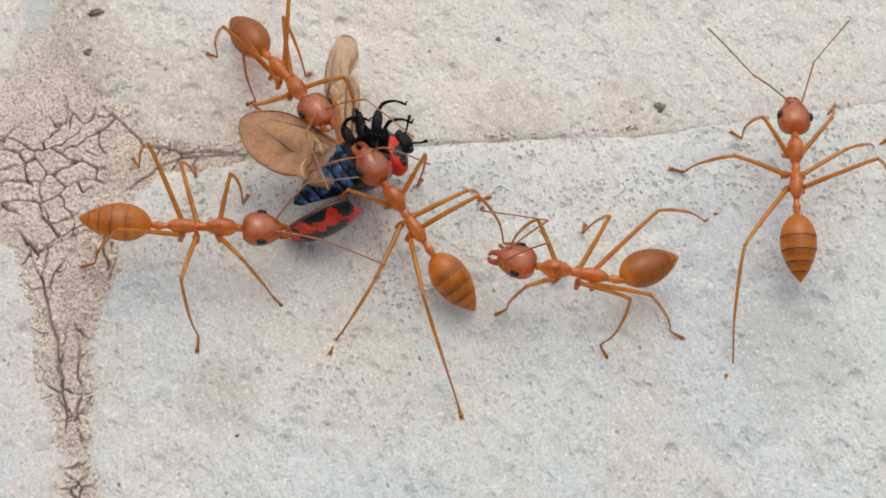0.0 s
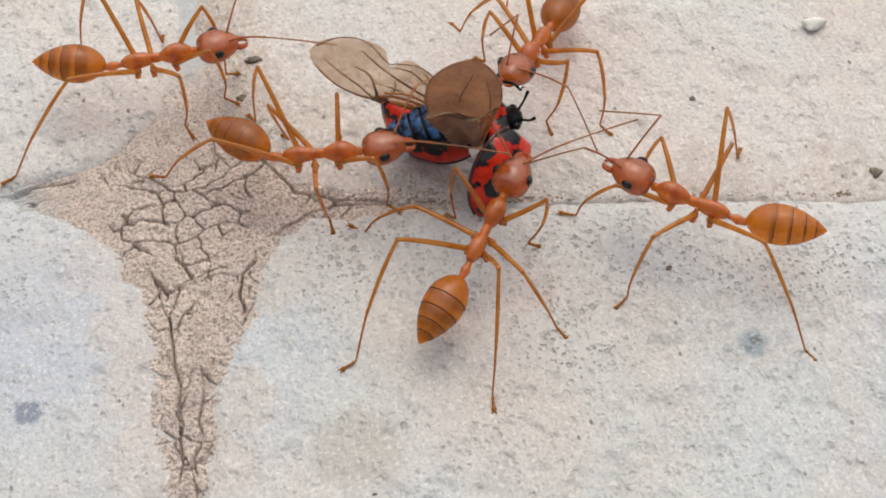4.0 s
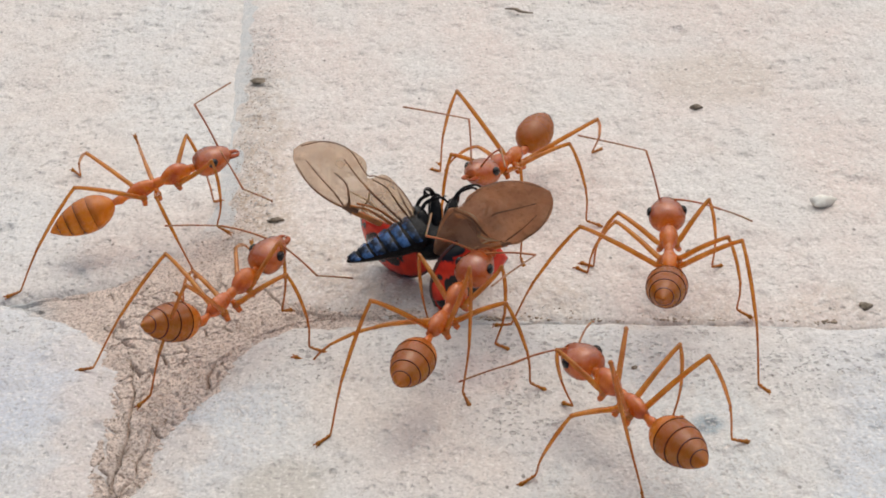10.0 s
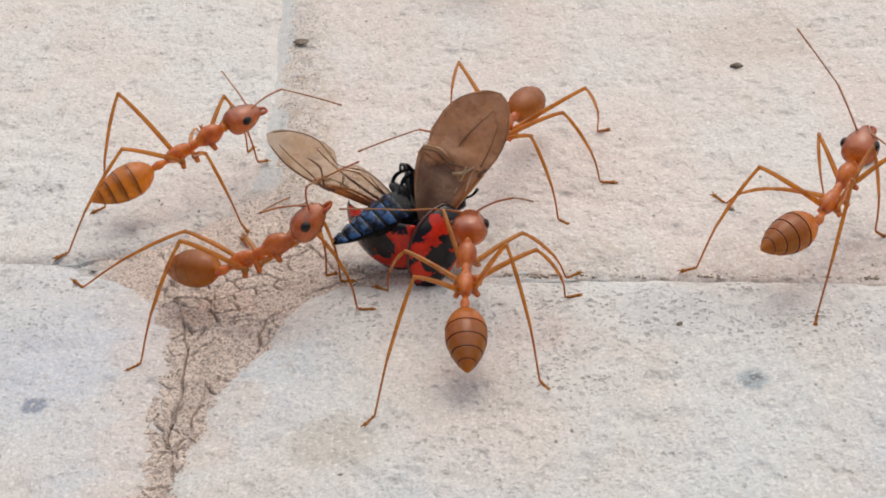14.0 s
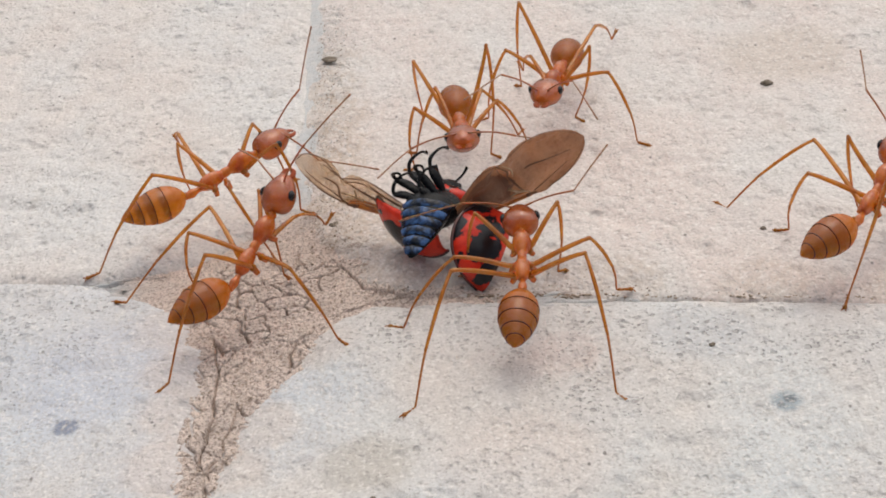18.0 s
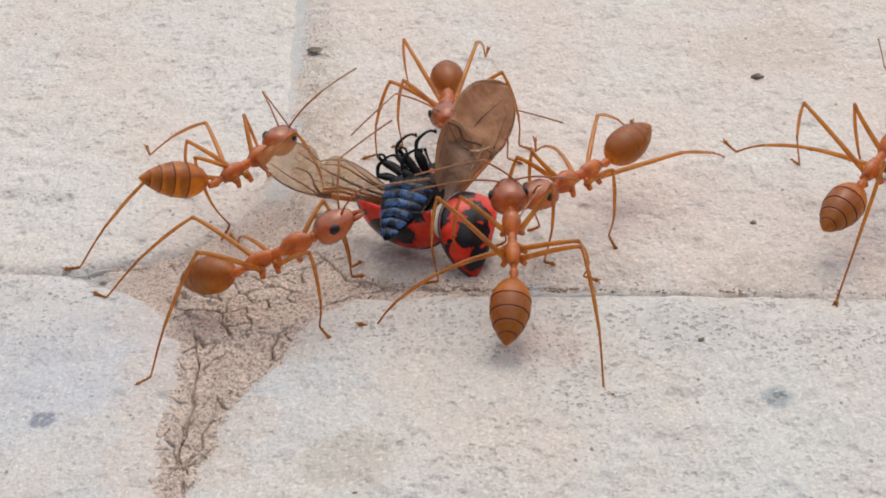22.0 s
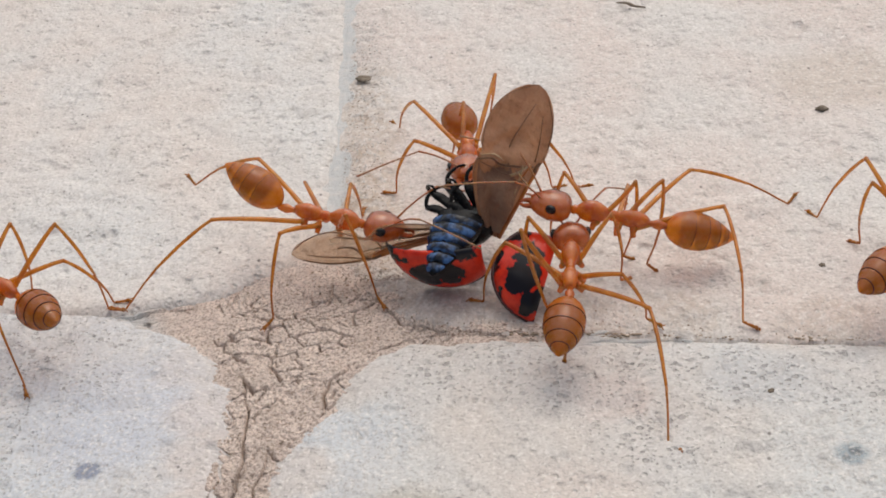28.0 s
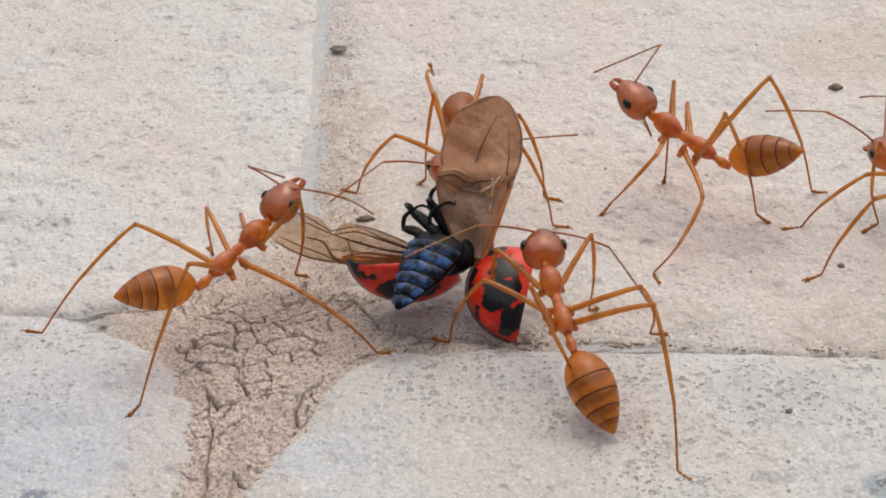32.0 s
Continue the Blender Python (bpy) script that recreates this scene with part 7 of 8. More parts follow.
    walk(gaster_of(5), [(0, sway(6, 0)), (2, sway(6, 0)), (3, sway(2, -6)), (3.5, sway(6, -9)), (4, sway(-3, -14)), (4.5, sway(5, -9)), (6.5, sway(3, 1)), (7, sway(-1, -11)), (8, sway(-2, -11)), (9, sway(-1, -8)), (10, sway(4, -3)), (11, sway(7, -5)), (12, sway(-2, -9)), (13, sway(-2, -8)), (14, sway(1, -1)), (17, sway(-1, -8)), (18, sway(-7, -7)), (19, sway(4, -4)), (20, sway(-4, 3)), (21, sway(-13, -9)), (22, sway(-18, -27)), (23, sway(-3, 21)), (24, sway(3, 4)), (25, sway(-10, 12)), (28, sway(-18, -12)), (29, sway(-17, -25)), (30, sway(-14, -8)), (31, sway(-21, -37)), (32, sway(-23, -21))])
    ant_moves(5, [[(0, -17.8, 21.3, 0.0), (2, -12.0, 20.9, 0.0), (3, -8.1, 18.6, 0.0), (3.5, -4.3, 15.5, 0.0), (4, -4.3, 15.5, 0.0), (4.5, -4.6, 17.3, 0.0), (6.5, -6.5, 18.8, 0.0), (7, -7.2, 18.7, 0.0), (8, -7.0, 21.1, 1.7), (9, -5.9, 18.0, 0.0), (19, -5.9, 18.0, 0.0), (20, -4.4, 16.3, 0.0), (21, -4.4, 16.3, 0.0), (22, -6.3, 17.8, 0.0), (23, -4.6, 15.0, 0.0), (25, -4.6, 15.0, 0.0), (28, -4.6, 17.6, 0.0), (29, -3.3, 12.1, 0.0), (30, -3.3, 12.1, 0.0), (31, -4.7, 13.9, 0.2), (32, -7.8, 16.4, 0.1)], [(0, -20.7, 22.9, 0.0), (2, -15.1, 22.0, 0.0), (3, -11.3, 19.2, 0.0), (3.5, -6.7, 17.8, 0.0), (4.5, -6.7, 17.8, 0.0), (6.5, -9.4, 19.0, 0.0), (7, -7.4, 21.1, 0.0), (8, -9.4, 21.3, 0.2), (9, -8.0, 21.3, 0.6), (10, -9.3, 21.1, 1.7), (11, -9.0, 18.8, 0.0), (12, -8.2, 21.1, 0.4), (13, -10.1, 17.7, 0.0), (14, -8.7, 21.4, 0.1), (17, -9.5, 21.5, 0.8), (18, -10.2, 17.7, 0.0), (19, -10.2, 17.7, 0.0), (20, -7.2, 18.0, 0.0), (21, -7.2, 18.0, 0.0), (22, -9.4, 16.7, 0.0), (23, -5.5, 18.1, 0.0), (24, -5.5, 18.1, 0.0), (25, -7.5, 19.1, 0.0), (28, -6.3, 17.9, 0.0), (29, -5.9, 14.1, 0.0), (30, -8.2, 16.3, 0.6), (31, -8.8, 13.8, 0.5), (32, -8.8, 15.0, 0.0)], [(0, -23.8, 21.9, 0.0), (2, -18.0, 20.6, 0.0), (3, -13.9, 17.2, 0.0), (3.5, -9.9, 17.7, 0.0), (4.5, -9.9, 17.7, 0.0), (6.5, -11.8, 16.7, 0.0), (7, -9.1, 20.5, 0.0), (8, -12.1, 16.8, 0.0), (9, -9.5, 22.1, 0.0), (10, -12.0, 21.3, 0.2), (11, -9.9, 20.7, 0.0), (12, -10.1, 22.1, 0.1), (13, -12.3, 15.2, 0.0), (17, -12.3, 15.2, 0.0), (18, -11.0, 21.8, 0.5), (19, -12.8, 21.6, 0.4), (20, -11.5, 20.9, 0.7), (21, -11.2, 20.2, 0.4), (22, -11.2, 20.2, 0.4), (23, -11.6, 21.5, 0.0), (24, -11.0, 21.8, 0.0), (25, -11.0, 21.8, 0.0), (28, -11.1, 19.1, 1.2), (29, -10.5, 17.2, 1.6), (30, -11.8, 15.9, 0.3), (31, -12.8, 12.1, 1.5), (32, -14.1, 11.1, 0.0)], [(0, -17.8, 17.7, 0.0), (2, -11.4, 17.3, 0.0), (3, -8.1, 16.5, 0.0), (3.5, -5.2, 12.0, 0.0), (4, -4.5, 14.1, 0.0), (4.5, -4.5, 14.1, 0.0), (6.5, -5.4, 15.4, 0.0), (13, -5.8, 15.3, 0.0), (14, -6.5, 19.2, 0.0), (17, -5.1, 15.2, 0.0), (18, -5.1, 15.2, 0.0), (19, -7.2, 18.9, 0.0), (20, -4.6, 12.7, 0.0), (21, -4.6, 12.7, 0.0), (22, -3.6, 15.4, 0.0), (23, -7.1, 12.4, 0.0), (24, -6.0, 17.2, 0.0), (25, -6.0, 17.2, 0.0), (28, -3.7, 10.8, 0.0), (29, -3.1, 9.4, 0.0), (30, -4.3, 10.4, 0.0), (31, -2.4, 7.9, 0.0), (32, -5.5, 12.9, 0.0)], [(0, -20.7, 16.1, 0.0), (2, -14.0, 15.3, 0.0), (3, -8.2, 13.3, 0.0), (3.5, -8.4, 11.2, 0.0), (4, -6.2, 12.9, 0.0), (6.5, -5.8, 12.9, 0.0), (7, -6.5, 13.4, 0.0), (8, -6.2, 12.5, 0.0), (9, -6.0, 11.9, 0.0), (10, -6.4, 12.4, 0.0), (11, -6.4, 12.4, 0.0), (12, -6.3, 12.8, 0.0), (13, -6.8, 14.0, 0.0), (14, -6.3, 12.7, 0.0), (17, -6.8, 14.4, 0.0), (18, -6.3, 12.0, 0.0), (19, -5.7, 11.3, 0.0), (20, -5.7, 11.3, 0.0), (21, -7.3, 10.5, 0.0), (22, -7.7, 13.3, 0.0), (23, -10.2, 13.2, 0.0), (24, -7.1, 15.3, 0.0), (25, -7.7, 15.0, 0.0), (28, -7.7, 10.1, 0.0), (29, -7.0, 7.9, 0.0), (30, -7.1, 8.4, 0.0), (31, -2.5, 8.1, 0.0), (32, -2.5, 8.1, 0.0)], [(0, -23.8, 17.0, 0.0), (2, -17.2, 15.7, 0.0), (3, -12.3, 11.7, 0.0), (3.5, -12.3, 11.7, 0.0), (4, -12.7, 12.2, 0.0), (4.5, -10.3, 12.7, 0.0), (6.5, -9.5, 12.6, 0.0), (7, -13.1, 12.2, 0.0), (10, -13.1, 12.2, 0.0), (11, -12.6, 12.8, 0.0), (12, -12.2, 13.7, 0.0), (13, -12.8, 12.2, 0.0), (14, -13.2, 12.1, 0.0), (22, -13.2, 12.1, 0.0), (23, -12.8, 12.2, 0.0), (24, -12.8, 12.2, 0.0), (25, -13.2, 12.2, 0.0), (30, -13.2, 12.2, 0.0), (31, -10.3, 6.4, 0.0), (32, -10.3, 6.4, 0.0)], ], left=[(7, 19, 37, 43, -32), (8, 49, -5, 13, 3), (9, 23, 45, 0, 3), (10, 104, 63, -88, -30), (11, 151, 45, -11, -19), (12, 33, 24, 11, -10), (13, 48, 46, -3, -18), (14, 81, 2, -3, -12), (17, 32, 53, 45, -44), (18, -4, 30, 13, 20), (19, 77, -3, -108, -22), (24, 50, 25, -137, -50), (25, 66, 31, -169, -41), (32, 79, -6, -177, 15)], right=[(7, -78, -53, 13, 62), (8, -111, -57, 26, -2), (9, -61, -54, 6, 50), (10, -83, -37, 13, 47), (11, -94, -62, 36, 44), (12, -89, -57, 38, 38), (13, -91, -13, -11, 16), (14, 23, -9, -57, -21), (17, -62, -51, 2, 36), (32, -65, -29, -58, 46)])
    walk(body_of(6), [(0, at(44.22, -20.13, 2.10, 121, 8)), (4.5, at(20.29, -4.01, 2.10, 164, 8)), (6.5, at(12.12, -1.12, 2.07, 119, -4)), (7, at(10.87, -1.51, 2.10, 114, 0)), (7.5, at(7.73, -2.53, 2.03, 182, 27)), (8, at(6.89, -1.32, 2.09, 126, 5)), (9, at(7.42, -0.72, 2.09, 119, 5)), (10, at(7.52, -0.52, 2.08, 118, 3)), (11, at(7.82, -0.86, 2.08, 107, 2)), (12, at(7.84, -0.89, 2.09, 112, 5)), (12.5, at(7.61, 0.21, 2.08, 120, 4)), (13, at(5.55, -2.69, 2.09, 202, 12)), (13.5, at(1.99, -6.35, 2.08, 217, 17)), (14.5, at(-2.99, -13.44, 2.10, 236, 8)), (32, at(-8.33, -16.19, 2.10, 258, 8))])
    walk(head_of(6), [(0, nod(-8, 0)), (4.5, nod(-8, 0)), (6.5, nod(-4, 4)), (7, nod(4, 3)), (7.5, nod(10, -9)), (8, nod(2, -1)), (9, nod(1, -0)), (10, nod(-2, 1)), (11, nod(-3, -0)), (12, nod(0, 5)), (12.5, nod(-12, -1)), (13, nod(-6, 1)), (13.5, nod(2, -0)), (14.5, nod(-8, 0)), (32, nod(-8, 0))])
    walk(gaster_of(6), [(0, sway(6, 0)), (4.5, sway(6, 0)), (6.5, sway(-16, -8)), (7, sway(-23, -7)), (7.5, sway(8, 11)), (8, sway(-13, 1)), (9, sway(-11, 1)), (10, sway(-8, -3)), (11, sway(-7, 0)), (12, sway(-9, -11)), (12.5, sway(5, 2)), (13, sway(7, -1)), (13.5, sway(5, 0)), (14.5, sway(6, 0)), (32, sway(6, 0))])
    ant_moves(6, [[(0, 41.2, -18.5, 0.0), (4.5, 17.0, -5.0, 0.0), (6.5, 9.5, 0.6, 0.0), (7, 9.8, 0.2, 0.0), (7.5, 4.9, -4.4, 0.0), (8, 3.8, -0.3, 0.0), (9, 3.8, -0.3, 0.0), (10, 5.8, 2.7, 0.0), (11, 5.8, 2.7, 0.0), (12, 6.5, 3.0, 0.0), (12.5, 4.6, 1.8, 0.0), (13, 2.9, -1.2, 0.0), (13.5, 0.7, -9.6, 0.0), (14.5, -3.1, -16.9, 0.0), (32, -7.2, -19.4, 0.0)], [(0, 41.2, -21.8, 0.0), (4.5, 19.3, -7.3, 0.0), (6.5, 9.5, -2.7, 0.0), (7, 9.1, -3.1, 0.0), (7.5, 7.8, -6.0, 0.0), (8, 4.1, -3.3, 0.0), (9, 4.2, -1.2, 0.0), (12.5, 4.2, -1.2, 0.0), (13, 5.0, -2.6, 0.0), (13.5, 4.0, -9.2, 0.0), (14.5, -0.2, -15.4, 0.0), (32, -5.0, -17.0, 0.0)], [(0, 43.6, -24.0, 0.0), (4.5, 22.6, -7.2, 0.0), (6.5, 11.7, -4.7, 0.0), (7, 9.8, -5.3, 0.0), (7.5, 9.8, -5.3, 0.0), (8, 8.1, -5.9, 0.0), (9, 7.6, -2.7, 0.0), (10, 7.6, -2.7, 0.0), (11, 7.9, -5.2, 0.0), (12, 7.7, -4.3, 0.0), (12.5, 7.7, -4.3, 0.0), (13, 7.7, -2.8, 0.0), (13.5, 5.9, -6.5, 0.0), (14.5, 0.8, -12.3, 0.0), (32, -5.3, -13.7, 0.0)], [(0, 44.3, -16.7, 0.0), (4.5, 17.9, -1.5, 0.0), (6.5, 12.5, 2.6, 0.0), (7, 11.4, 1.4, 0.0), (7.5, 4.7, -0.8, 0.0), (8, 6.8, 2.3, 0.0), (9, 7.5, 3.2, 0.0), (11, 7.5, 3.2, 0.0), (12, 8.2, 4.8, 0.3), (12.5, 8.2, 4.8, 0.3), (13, 2.1, -2.1, 0.0), (13.5, -1.5, -6.7, 0.0), (14.5, -6.1, -14.9, 0.0), (32, -10.7, -18.7, 0.0)], [(0, 47.1, -18.3, 0.0), (4.5, 21.1, -0.7, 0.0), (6.5, 15.1, 1.3, 0.0), (7, 14.0, -0.1, 0.0), (7.5, 7.5, 0.9, 0.0), (8, 9.3, 1.4, 0.0), (10, 9.3, 1.4, 0.0), (11, 11.1, 0.2, 0.0), (12, 9.3, 1.0, 0.0), (12.5, 9.3, 1.0, 0.0), (13, 5.2, 1.3, 0.0), (13.5, -0.1, -3.7, 0.0), (14.5, -5.9, -11.6, 0.0), (32, -11.7, -15.6, 0.0)], [(0, 47.9, -21.5, 0.0), (4.5, 23.9, -2.4, 0.0), (6.5, 15.8, -1.9, 0.0), (7, 14.3, -3.3, 0.0), (7.5, 10.7, 0.1, 0.0), (8, 12.0, -1.0, 0.0), (9, 11.0, -0.1, 0.0), (10, 11.0, -0.1, 0.0), (11, 10.8, 1.5, 0.0), (12, 10.8, -4.1, 0.0), (12.5, 11.3, -1.2, 0.0), (13, 10.6, -0.9, 0.0), (13.5, 3.0, -2.6, 0.0), (14.5, -3.3, -9.5, 0.0), (32, -10.1, -12.7, 0.0)], ], left=[(8, 105, 51, -142, 4), (9, 71, -15, -61, -18), (10, 66, -10, -37, -23), (11, 125, 5, -123, -35), (12, 93, 25, -104, -34), (13, 35, 9, -140, -27)], right=[(8, -33, 1, 16, -17), (9, -53, -14, -7, -3), (10, -46, -13, 8, -17), (11, -18, 9, -16, -20), (12, -46, -7, 1, -7), (13, -142, -2, 19, -34)])
    walk(body_of(7), [(0, at(20.05, 39.55, 2.10, -105, 8)), (13, at(7.45, 51.30, 2.10, -96, 8)), (14, at(2.94, 34.81, 2.10, -91, 8)), (14.5, at(1.84, 23.35, 2.11, -91, 5)), (16.5, at(1.72, 25.31, 2.14, -102, -6)), (17, at(2.07, 28.35, 2.16, -100, -11)), (18, at(4.55, 20.78, 2.10, -104, 8)), (19, at(4.90, 15.87, 2.10, -121, 11)), (20, at(4.75, 14.00, 2.11, -137, 7)), (21, at(4.92, 13.28, 2.11, -147, 12)), (22, at(5.30, 11.87, 2.12, -134, 5)), (23, at(5.62, 11.06, 2.10, -134, 10)), (24, at(6.23, 10.58, 2.12, -152, 11)), (25, at(5.66, 10.47, 2.14, -165, 17)), (28, at(4.51, 11.50, 2.19, -185, 14)), (29, at(4.44, 11.59, 2.23, -183, 12)), (30, at(5.22, 11.82, 2.10, -162, 14)), (31, at(7.37, 13.58, 2.07, -218, -1)), (32, at(7.04, 15.28, 2.25, -222, 17))])
    walk(head_of(7), [(0, nod(-8, 0)), (13, nod(-8, 0)), (14, nod(-8, 0)), (14.5, nod(-3, -1)), (16.5, nod(-12, 1)), (17, nod(-15, 2)), (18, nod(-5, -2)), (19, nod(5, 0)), (20, nod(-0, -5)), (21, nod(6, -11)), (22, nod(1, -3)), (23, nod(3, -4)), (24, nod(9, -14)), (25, nod(23, -20)), (28, nod(-1, -4)), (29, nod(4, -9)), (30, nod(13, -12)), (31, nod(1, -12)), (32, nod(15, -2))])
    walk(gaster_of(7), [(0, sway(6, 0)), (13, sway(6, 0)), (14, sway(6, 0)), (14.5, sway(-4, 1)), (16.5, sway(-6, -2)), (17, sway(-7, -2)), (18, sway(2, 3)), (19, sway(-7, -0)), (20, sway(-5, 7)), (21, sway(-7, 16)), (22, sway(-9, 3)), (23, sway(-6, 6)), (24, sway(-13, 21)), (25, sway(-24, 32)), (28, sway(7, 12)), (29, sway(-6, 26)), (30, sway(-12, 16)), (31, sway(-18, 19)), (32, sway(-35, 15))])
    ant_moves(7, [[(0, 21.0, 36.2, 0.0), (13, 9.0, 48.2, 0.0), (14, 4.7, 31.8, 0.0), (14.5, 3.6, 20.4, 0.0), (16.5, 2.9, 22.1, 0.0), (17, 3.3, 25.1, 0.0), (18, 5.4, 20.5, 0.0), (19, 3.0, 16.4, 0.0), (20, 3.4, 13.2, 0.0), (21, 2.7, 12.8, 0.0), (22, 3.2, 11.9, 0.0), (23, 3.7, 11.8, 0.0), (24, 3.2, 11.3, 0.0), (25, 3.3, 7.9, 0.0), (28, 4.8, 12.5, 0.0), (29, 1.4, 9.9, 0.0), (30, 1.4, 9.9, 0.0), (31, 3.9, 14.0, 0.0), (32, 4.0, 15.1, 0.0)], [(0, 23.3, 38.6, 0.0), (13, 10.8, 50.9, 0.0), (14, 6.4, 34.6, 0.0), (14.5, 5.3, 23.2, 0.0), (16.5, 5.3, 23.2, 0.0), (17, 5.4, 27.7, 0.0), (18, 7.7, 18.0, 0.0), (19, 6.7, 14.5, 0.0), (20, 6.1, 10.2, 0.0), (22, 6.1, 10.2, 0.0), (23, 6.6, 7.9, 0.0), (25, 6.6, 7.9, 0.0), (28, 5.5, 11.6, 0.0), (29, 4.7, 10.5, 0.0), (30, 4.8, 9.8, 0.0), (31, 5.4, 10.4, 0.0), (32, 5.4, 10.9, 0.0)], [(0, 23.2, 41.8, 0.0), (13, 10.2, 54.1, 0.0), (14, 5.5, 37.8, 0.0), (14.5, 4.3, 26.4, 0.0), (16.5, 4.3, 26.4, 0.0), (17, 5.0, 30.9, 0.0), (18, 7.4, 27.8, 0.4), (19, 10.7, 15.5, 0.0), (21, 10.7, 15.5, 0.0), (22, 11.2, 16.2, 0.0), (23, 11.2, 16.2, 0.0), (24, 11.6, 15.4, 0.0), (25, 11.8, 12.9, 0.0), (28, 8.3, 7.7, 0.0), (29, 9.6, 11.1, 0.0), (30, 11.1, 14.0, 0.0), (31, 12.0, 11.6, 0.0), (32, 9.2, 13.8, 0.0)], [(0, 17.5, 37.2, 0.0), (13, 5.4, 48.5, 0.0), (14, 1.1, 31.9, 0.0), (14.5, -0.0, 20.4, 0.0), (16.5, -0.6, 22.8, 0.0), (17, -0.2, 25.8, 0.0), (18, 3.1, 24.6, 0.9), (19, 1.8, 14.3, 0.0), (21, 1.8, 14.3, 0.0), (22, 1.9, 11.0, 0.0), (23, 1.9, 11.0, 0.0), (24, 5.3, 15.0, 0.1), (25, 2.3, 11.4, 0.0), (28, 1.7, 13.6, 0.0), (30, 1.7, 13.6, 0.0), (31, 6.2, 16.8, 0.0), (32, 6.2, 16.8, 0.0)], [(0, 16.7, 40.4, 0.0), (13, 4.0, 51.5, 0.0), (14, -0.5, 34.8, 0.0), (14.5, -1.6, 23.3, 0.0), (16.5, -1.6, 25.9, 0.0), (17, -1.3, 28.8, 0.0), (18, 1.2, 21.5, 0.0), (19, 4.2, 19.0, 0.0), (20, 4.6, 18.5, 0.0), (21, 4.0, 18.8, 0.1), (22, 3.7, 17.5, 0.8), (23, 4.2, 16.7, 0.6), (24, 4.2, 16.1, 0.8), (25, 4.2, 16.1, 0.8), (28, 4.9, 16.3, 0.0), (29, 3.8, 17.2, 0.0), (30, 4.1, 17.4, 0.0), (31, 7.0, 19.3, 0.0), (32, 7.3, 20.0, 0.0)], [(0, 18.5, 43.1, 0.0), (13, 5.3, 54.6, 0.0), (14, 0.5, 37.9, 0.0), (14.5, -0.6, 26.4, 0.0), (16.5, -0.1, 28.8, 0.0), (17, 0.1, 31.8, 0.0), (18, 2.9, 24.3, 0.0), (19, 5.4, 23.6, 1.6), (20, 7.6, 21.0, 0.6), (21, 7.7, 20.0, 0.0), (22, 7.6, 19.1, 0.2), (23, 6.4, 15.9, 0.0), (24, 10.7, 16.7, 0.2), (25, 10.6, 16.1, 0.5), (28, 10.8, 15.6, 0.2), (30, 10.8, 15.6, 0.2), (31, 10.8, 17.9, 0.0), (32, 11.3, 15.3, 0.0)], ], left=[(31, 165, -18, 124, -47)], right=[(31, 138, 39, 153, 8), (32, -73, 15, 142, -23)])
    walk(beetle, [(0, at(3.19, 6.13, 1.7, 15, 0)), (1, at(2.62, 7.94, 1.7, -31, 0)), (2, at(2.32, 9.29, 1.7, -21, 0)), (3, at(2.72, 9.46, 1.7, -3, 0)), (4, at(1.61, 10.28, 1.7, -3, 0)), (7, at(0.81, 9.89, 1.7, 8, 0)), (8, at(0.87, 9.78, 1.7, 15, 0)), (9, at(1.15, 11.06, 1.7, 3, 0)), (10, at(1.05, 10.36, 1.7, 13, 0)), (11, at(1.09, 11.17, 1.7, 16, 0)), (12, at(0.78, 10.86, 1.7, 18, 0)), (13, at(-0.43, 11.02, 1.7, 40, 0)), (14, at(-1.15, 9.51, 1.7, 23, 0)), (17, at(-0.69, 9.76, 1.7, 71, 0)), (18, at(-0.84, 10.62, 1.7, 71, 0)), (19, at(-1.00, 10.70, 1.7, 72, 0)), (20, at(-0.94, 10.71, 1.7, 72, 0)), (21, at(-0.90, 10.93, 1.7, 75, 0)), (22, at(-1.00, 11.25, 1.7, 66, 0)), (23, at(-0.89, 11.40, 1.7, 63, 0)), (24, at(-0.96, 11.62, 1.7, 57, 0)), (25, at(-1.40, 11.77, 1.7, 66, 0)), (28, at(-1.25, 11.75, 1.7, 64, 0)), (29, at(-1.57, 11.42, 1.7, 63, 0)), (30, at(-1.58, 11.54, 1.7, 59, 0)), (31, at(-1.76, 10.21, 1.7, 56, 0)), (32, at(-1.56, 10.09, 1.7, 58, 0))])
    left, right = pieces(beetle, "wing")
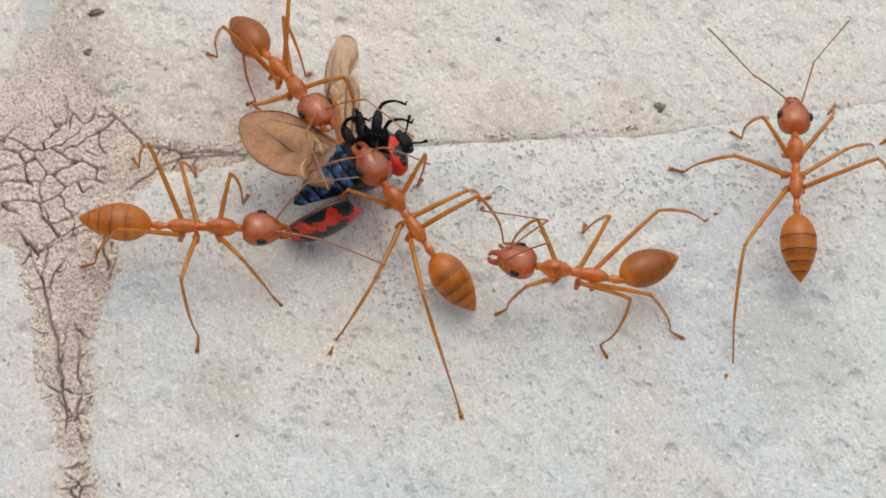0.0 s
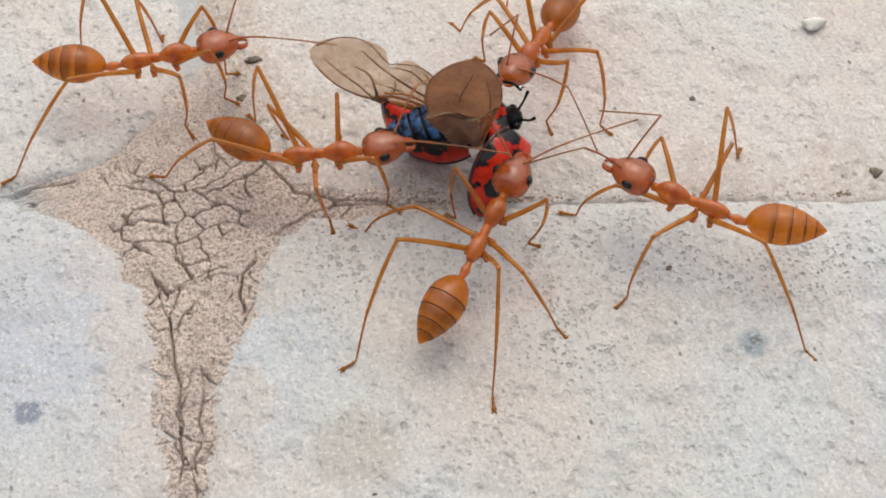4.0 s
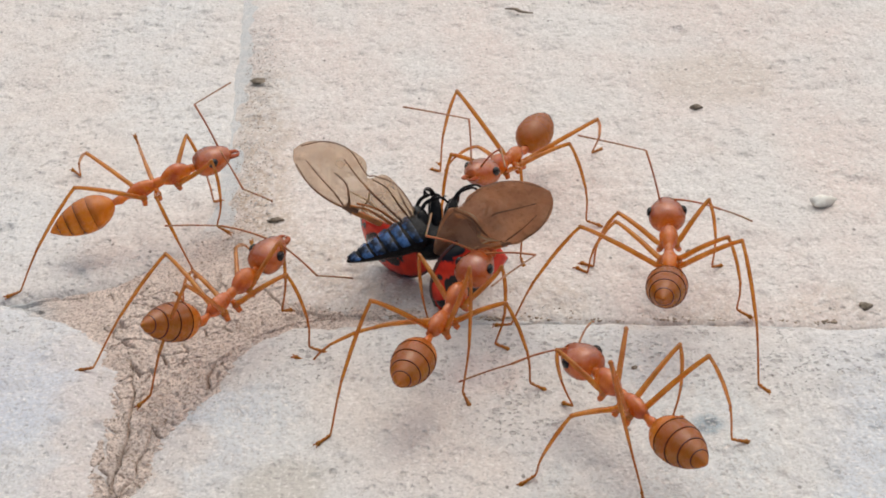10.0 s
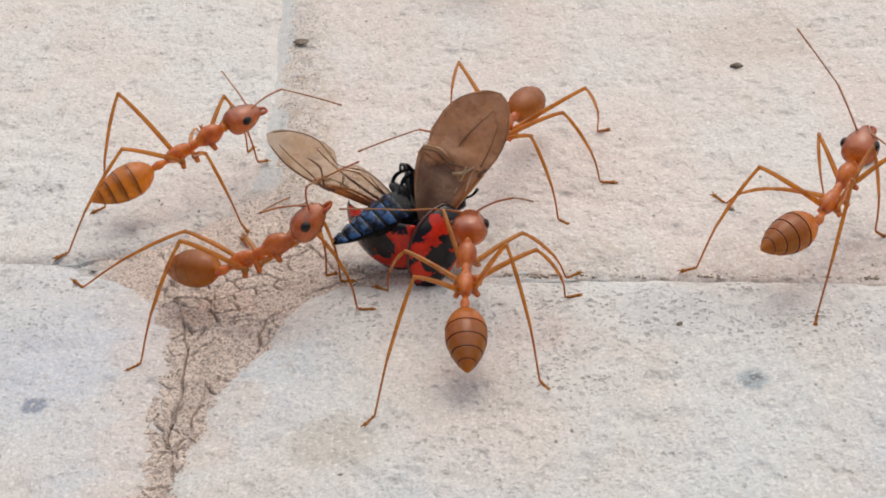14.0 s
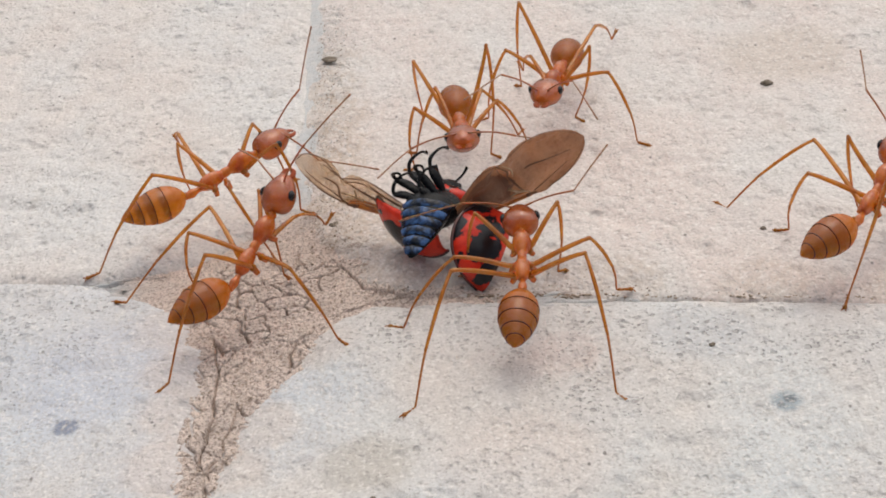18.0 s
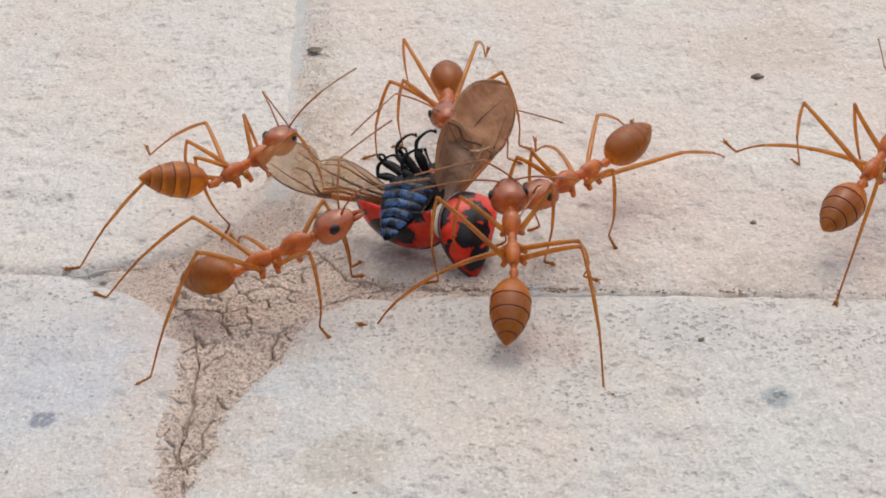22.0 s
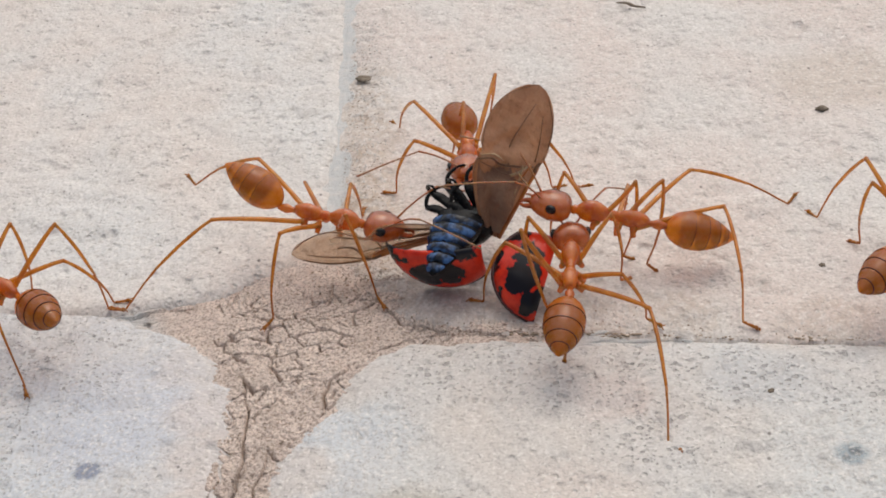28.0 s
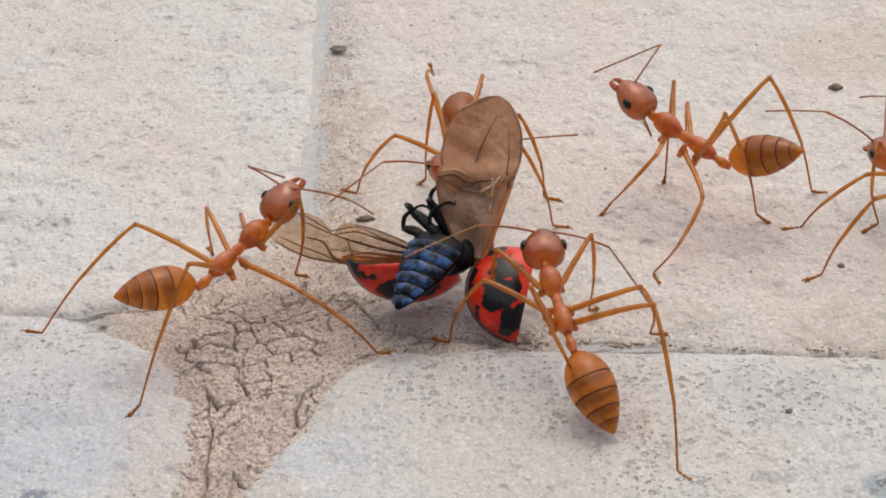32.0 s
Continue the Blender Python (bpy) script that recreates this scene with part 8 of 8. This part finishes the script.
    walk(left, [(0, mm(1.0, 0.8, -0.1, -50, 10, 65)), (1, mm(1.0, 0.8, -0.1, -64, -26, 144)), (2, mm(1.0, 0.8, -0.1, -60, 1, 141)), (3, mm(1.0, 0.8, -0.1, -63, -12, 153)), (4, mm(1.0, 0.8, -0.1, -66, -18, 159)), (7, mm(1.0, 0.8, -0.1, -70, -32, 155)), (8, mm(1.0, 0.8, -0.1, -74, -32, 151)), (9, mm(1.0, 0.8, -0.1, -84, -32, 164)), (10, mm(1.0, 0.8, -0.1, -76, -35, 152)), (11, mm(1.0, 0.8, -0.1, -78, -31, 154)), (12, mm(1.0, 0.8, -0.1, -76, -34, 148)), (13, mm(1.0, 0.8, -0.1, -89, -35, 127)), (14, mm(1.0, 0.8, -0.1, -103, -33, 146)), (17, mm(1.0, 0.8, -0.1, -102, -16, 77)), (18, mm(1.0, 0.8, -0.1, -102, -8, 72)), (19, mm(1.0, 0.8, -0.1, -98, -2, 73)), (20, mm(1.0, 0.8, -0.1, -100, -3, 78)), (21, mm(1.0, 0.8, -0.1, -100, 3, 67)), (22, mm(1.0, 0.8, -0.1, -87, -10, 92)), (23, mm(1.0, 0.8, -0.1, -118, -14, 117)), (24, mm(1.0, 0.8, -0.1, -123, 1, 92)), (25, mm(1.0, 0.8, -0.1, -132, 2, 81)), (28, mm(1.0, 0.8, -0.1, -113, 5, 118)), (29, mm(1.0, 0.8, -0.1, -109, 4, 120)), (30, mm(1.0, 0.8, -0.1, -100, 1, 123)), (31, mm(1.0, 0.8, -0.1, -103, -17, 124)), (32, mm(1.0, 0.8, -0.1, -100, -0, 101))])
    walk(right, [(0, mm(1.0, -0.8, -0.1, -0, -14, 130)), (1, mm(1.0, -0.8, -0.1, 11, -12, 179)), (2, mm(1.0, -0.8, -0.1, 50, -4, 158)), (3, mm(1.0, -0.8, -0.1, 29, -34, -173)), (4, mm(1.0, -0.8, -0.1, 167, -79, -89)), (7, mm(1.0, -0.8, -0.1, 133, -57, -75)), (8, mm(1.0, -0.8, -0.1, 101, -31, -57)), (9, mm(1.0, -0.8, -0.1, 97, -27, -30)), (10, mm(1.0, -0.8, -0.1, 102, -35, -40)), (11, mm(1.0, -0.8, -0.1, 94, -47, -25)), (12, mm(1.0, -0.8, -0.1, 97, -42, -38)), (13, mm(1.0, -0.8, -0.1, 86, -47, -64)), (14, mm(1.0, -0.8, -0.1, 50, -46, 8)), (17, mm(1.0, -0.8, -0.1, 100, -28, -58)), (18, mm(1.0, -0.8, -0.1, 103, -27, -66)), (19, mm(1.0, -0.8, -0.1, 112, -42, -78)), (20, mm(1.0, -0.8, -0.1, 116, -45, -81)), (21, mm(1.0, -0.8, -0.1, 119, -46, -87)), (22, mm(1.0, -0.8, -0.1, 54, -25, -12)), (23, mm(1.0, -0.8, -0.1, 26, -37, 0)), (24, mm(1.0, -0.8, -0.1, 27, -40, 5)), (25, mm(1.0, -0.8, -0.1, 37, -52, -18)), (28, mm(1.0, -0.8, -0.1, 58, -55, -20)), (29, mm(1.0, -0.8, -0.1, 63, -56, -17)), (30, mm(1.0, -0.8, -0.1, 56, -54, -14)), (31, mm(1.0, -0.8, -0.1, 29, -46, -0)), (32, mm(1.0, -0.8, -0.1, 18, -42, 12))])
    case_left, case_right = pieces(beetle, "elytron")
    walk(case_left, [(0, mm(0.25, -0.22, -0.65, -100, -3, -22)), (1, mm(0.16, 0.03, -0.65, -100, -3, 3)), (2, mm(0.26, -0.21, -0.65, -99, -2, 11)), (3, mm(-1.04, 0.45, -0.65, -114, -2, -34)), (4, mm(-0.38, 0.12, -0.65, -116, -1, -28)), (7, mm(-0.42, 0.83, -0.65, -120, -1, -68)), (8, mm(-0.63, 0.73, -0.65, -117, -1, -75)), (9, mm(-0.86, 0.39, -0.65, -109, -1, -55)), (10, mm(-0.31, 1.16, -0.65, -104, -1, -59)), (11, mm(-0.49, 0.23, -0.65, -104, -1, -61)), (12, mm(-0.15, 0.95, -0.65, -105, -1, -66)), (13, mm(-0.28, 0.30, -0.65, -104, -1, -83)), (14, mm(-0.34, 0.08, -0.65, -104, -1, -64)), (17, mm(-0.03, 1.13, -0.65, -93, -2, -115)), (18, mm(0.50, 0.95, -0.65, -94, -1, -116)), (19, mm(0.14, 0.87, -0.65, -94, -1, -117)), (20, mm(0.03, 0.93, -0.65, -93, -2, -115)), (21, mm(0.08, 0.83, -0.65, -91, -2, -113)), (22, mm(-0.32, 0.33, -0.65, -88, -2, -99)), (23, mm(-0.55, 0.36, -0.65, -87, -2, -94)), (24, mm(-0.91, -0.40, -0.65, -84, -2, -70)), (25, mm(-0.77, 0.13, -0.65, -86, -1, -92)), (28, mm(-0.85, 0.25, -0.65, -85, -2, -75)), (29, mm(-1.01, 0.38, -0.65, -86, -2, -68)), (30, mm(-1.02, 0.33, -0.65, -87, -2, -62)), (31, mm(-0.10, 0.67, -0.65, -87, -2, -52)), (32, mm(-0.10, 0.75, -0.65, -87, -1, -55))])
    walk(case_right, [(0, mm(-1.51, -1.32, -0.40, -73, -27, -13)), (1, mm(0.75, -2.14, -0.40, -77, -28, 46)), (2, mm(0.52, -2.33, -0.40, -77, -26, 38)), (3, mm(0.75, -2.09, -0.40, -109, -37, 49)), (4, mm(1.92, -1.95, -0.40, -103, -24, 46)), (7, mm(1.43, -2.00, -0.40, -82, -28, 4)), (8, mm(1.06, -2.01, -0.40, -76, -27, -10)), (9, mm(1.47, -2.13, -0.40, -71, -29, 12)), (10, mm(1.68, -1.92, -0.40, -82, -30, 9)), (11, mm(2.09, -2.46, -0.40, -90, -38, 20)), (12, mm(1.93, -2.13, -0.40, -78, -35, -3)), (13, mm(0.28, -2.69, -0.40, -99, -35, 10)), (14, mm(1.12, -1.91, -0.40, -89, -42, 13)), (17, mm(0.41, -1.84, -0.40, -117, -40, 1)), (18, mm(-0.07, -2.03, -0.40, -130, -27, -5)), (19, mm(0.26, -1.87, -0.40, -121, -27, -4)), (20, mm(0.29, -1.95, -0.40, -119, -24, -5)), (21, mm(0.29, -1.95, -0.40, -118, -25, -9)), (22, mm(0.02, -2.32, -0.40, -137, -27, 7)), (23, mm(0.26, -2.32, -0.40, -134, -29, 7)), (24, mm(0.27, -2.43, -0.40, -143, -27, 15)), (25, mm(0.12, -2.72, -0.40, -154, -26, -1)), (28, mm(-0.38, -2.62, -0.40, -157, -36, 1)), (29, mm(0.04, -2.60, -0.40, -155, -30, -1)), (30, mm(0.05, -2.55, -0.40, -154, -27, 2)), (31, mm(1.02, -2.03, -0.40, -169, -24, 23)), (32, mm(0.61, -2.04, -0.40, -164, -27, 15))])


motions()
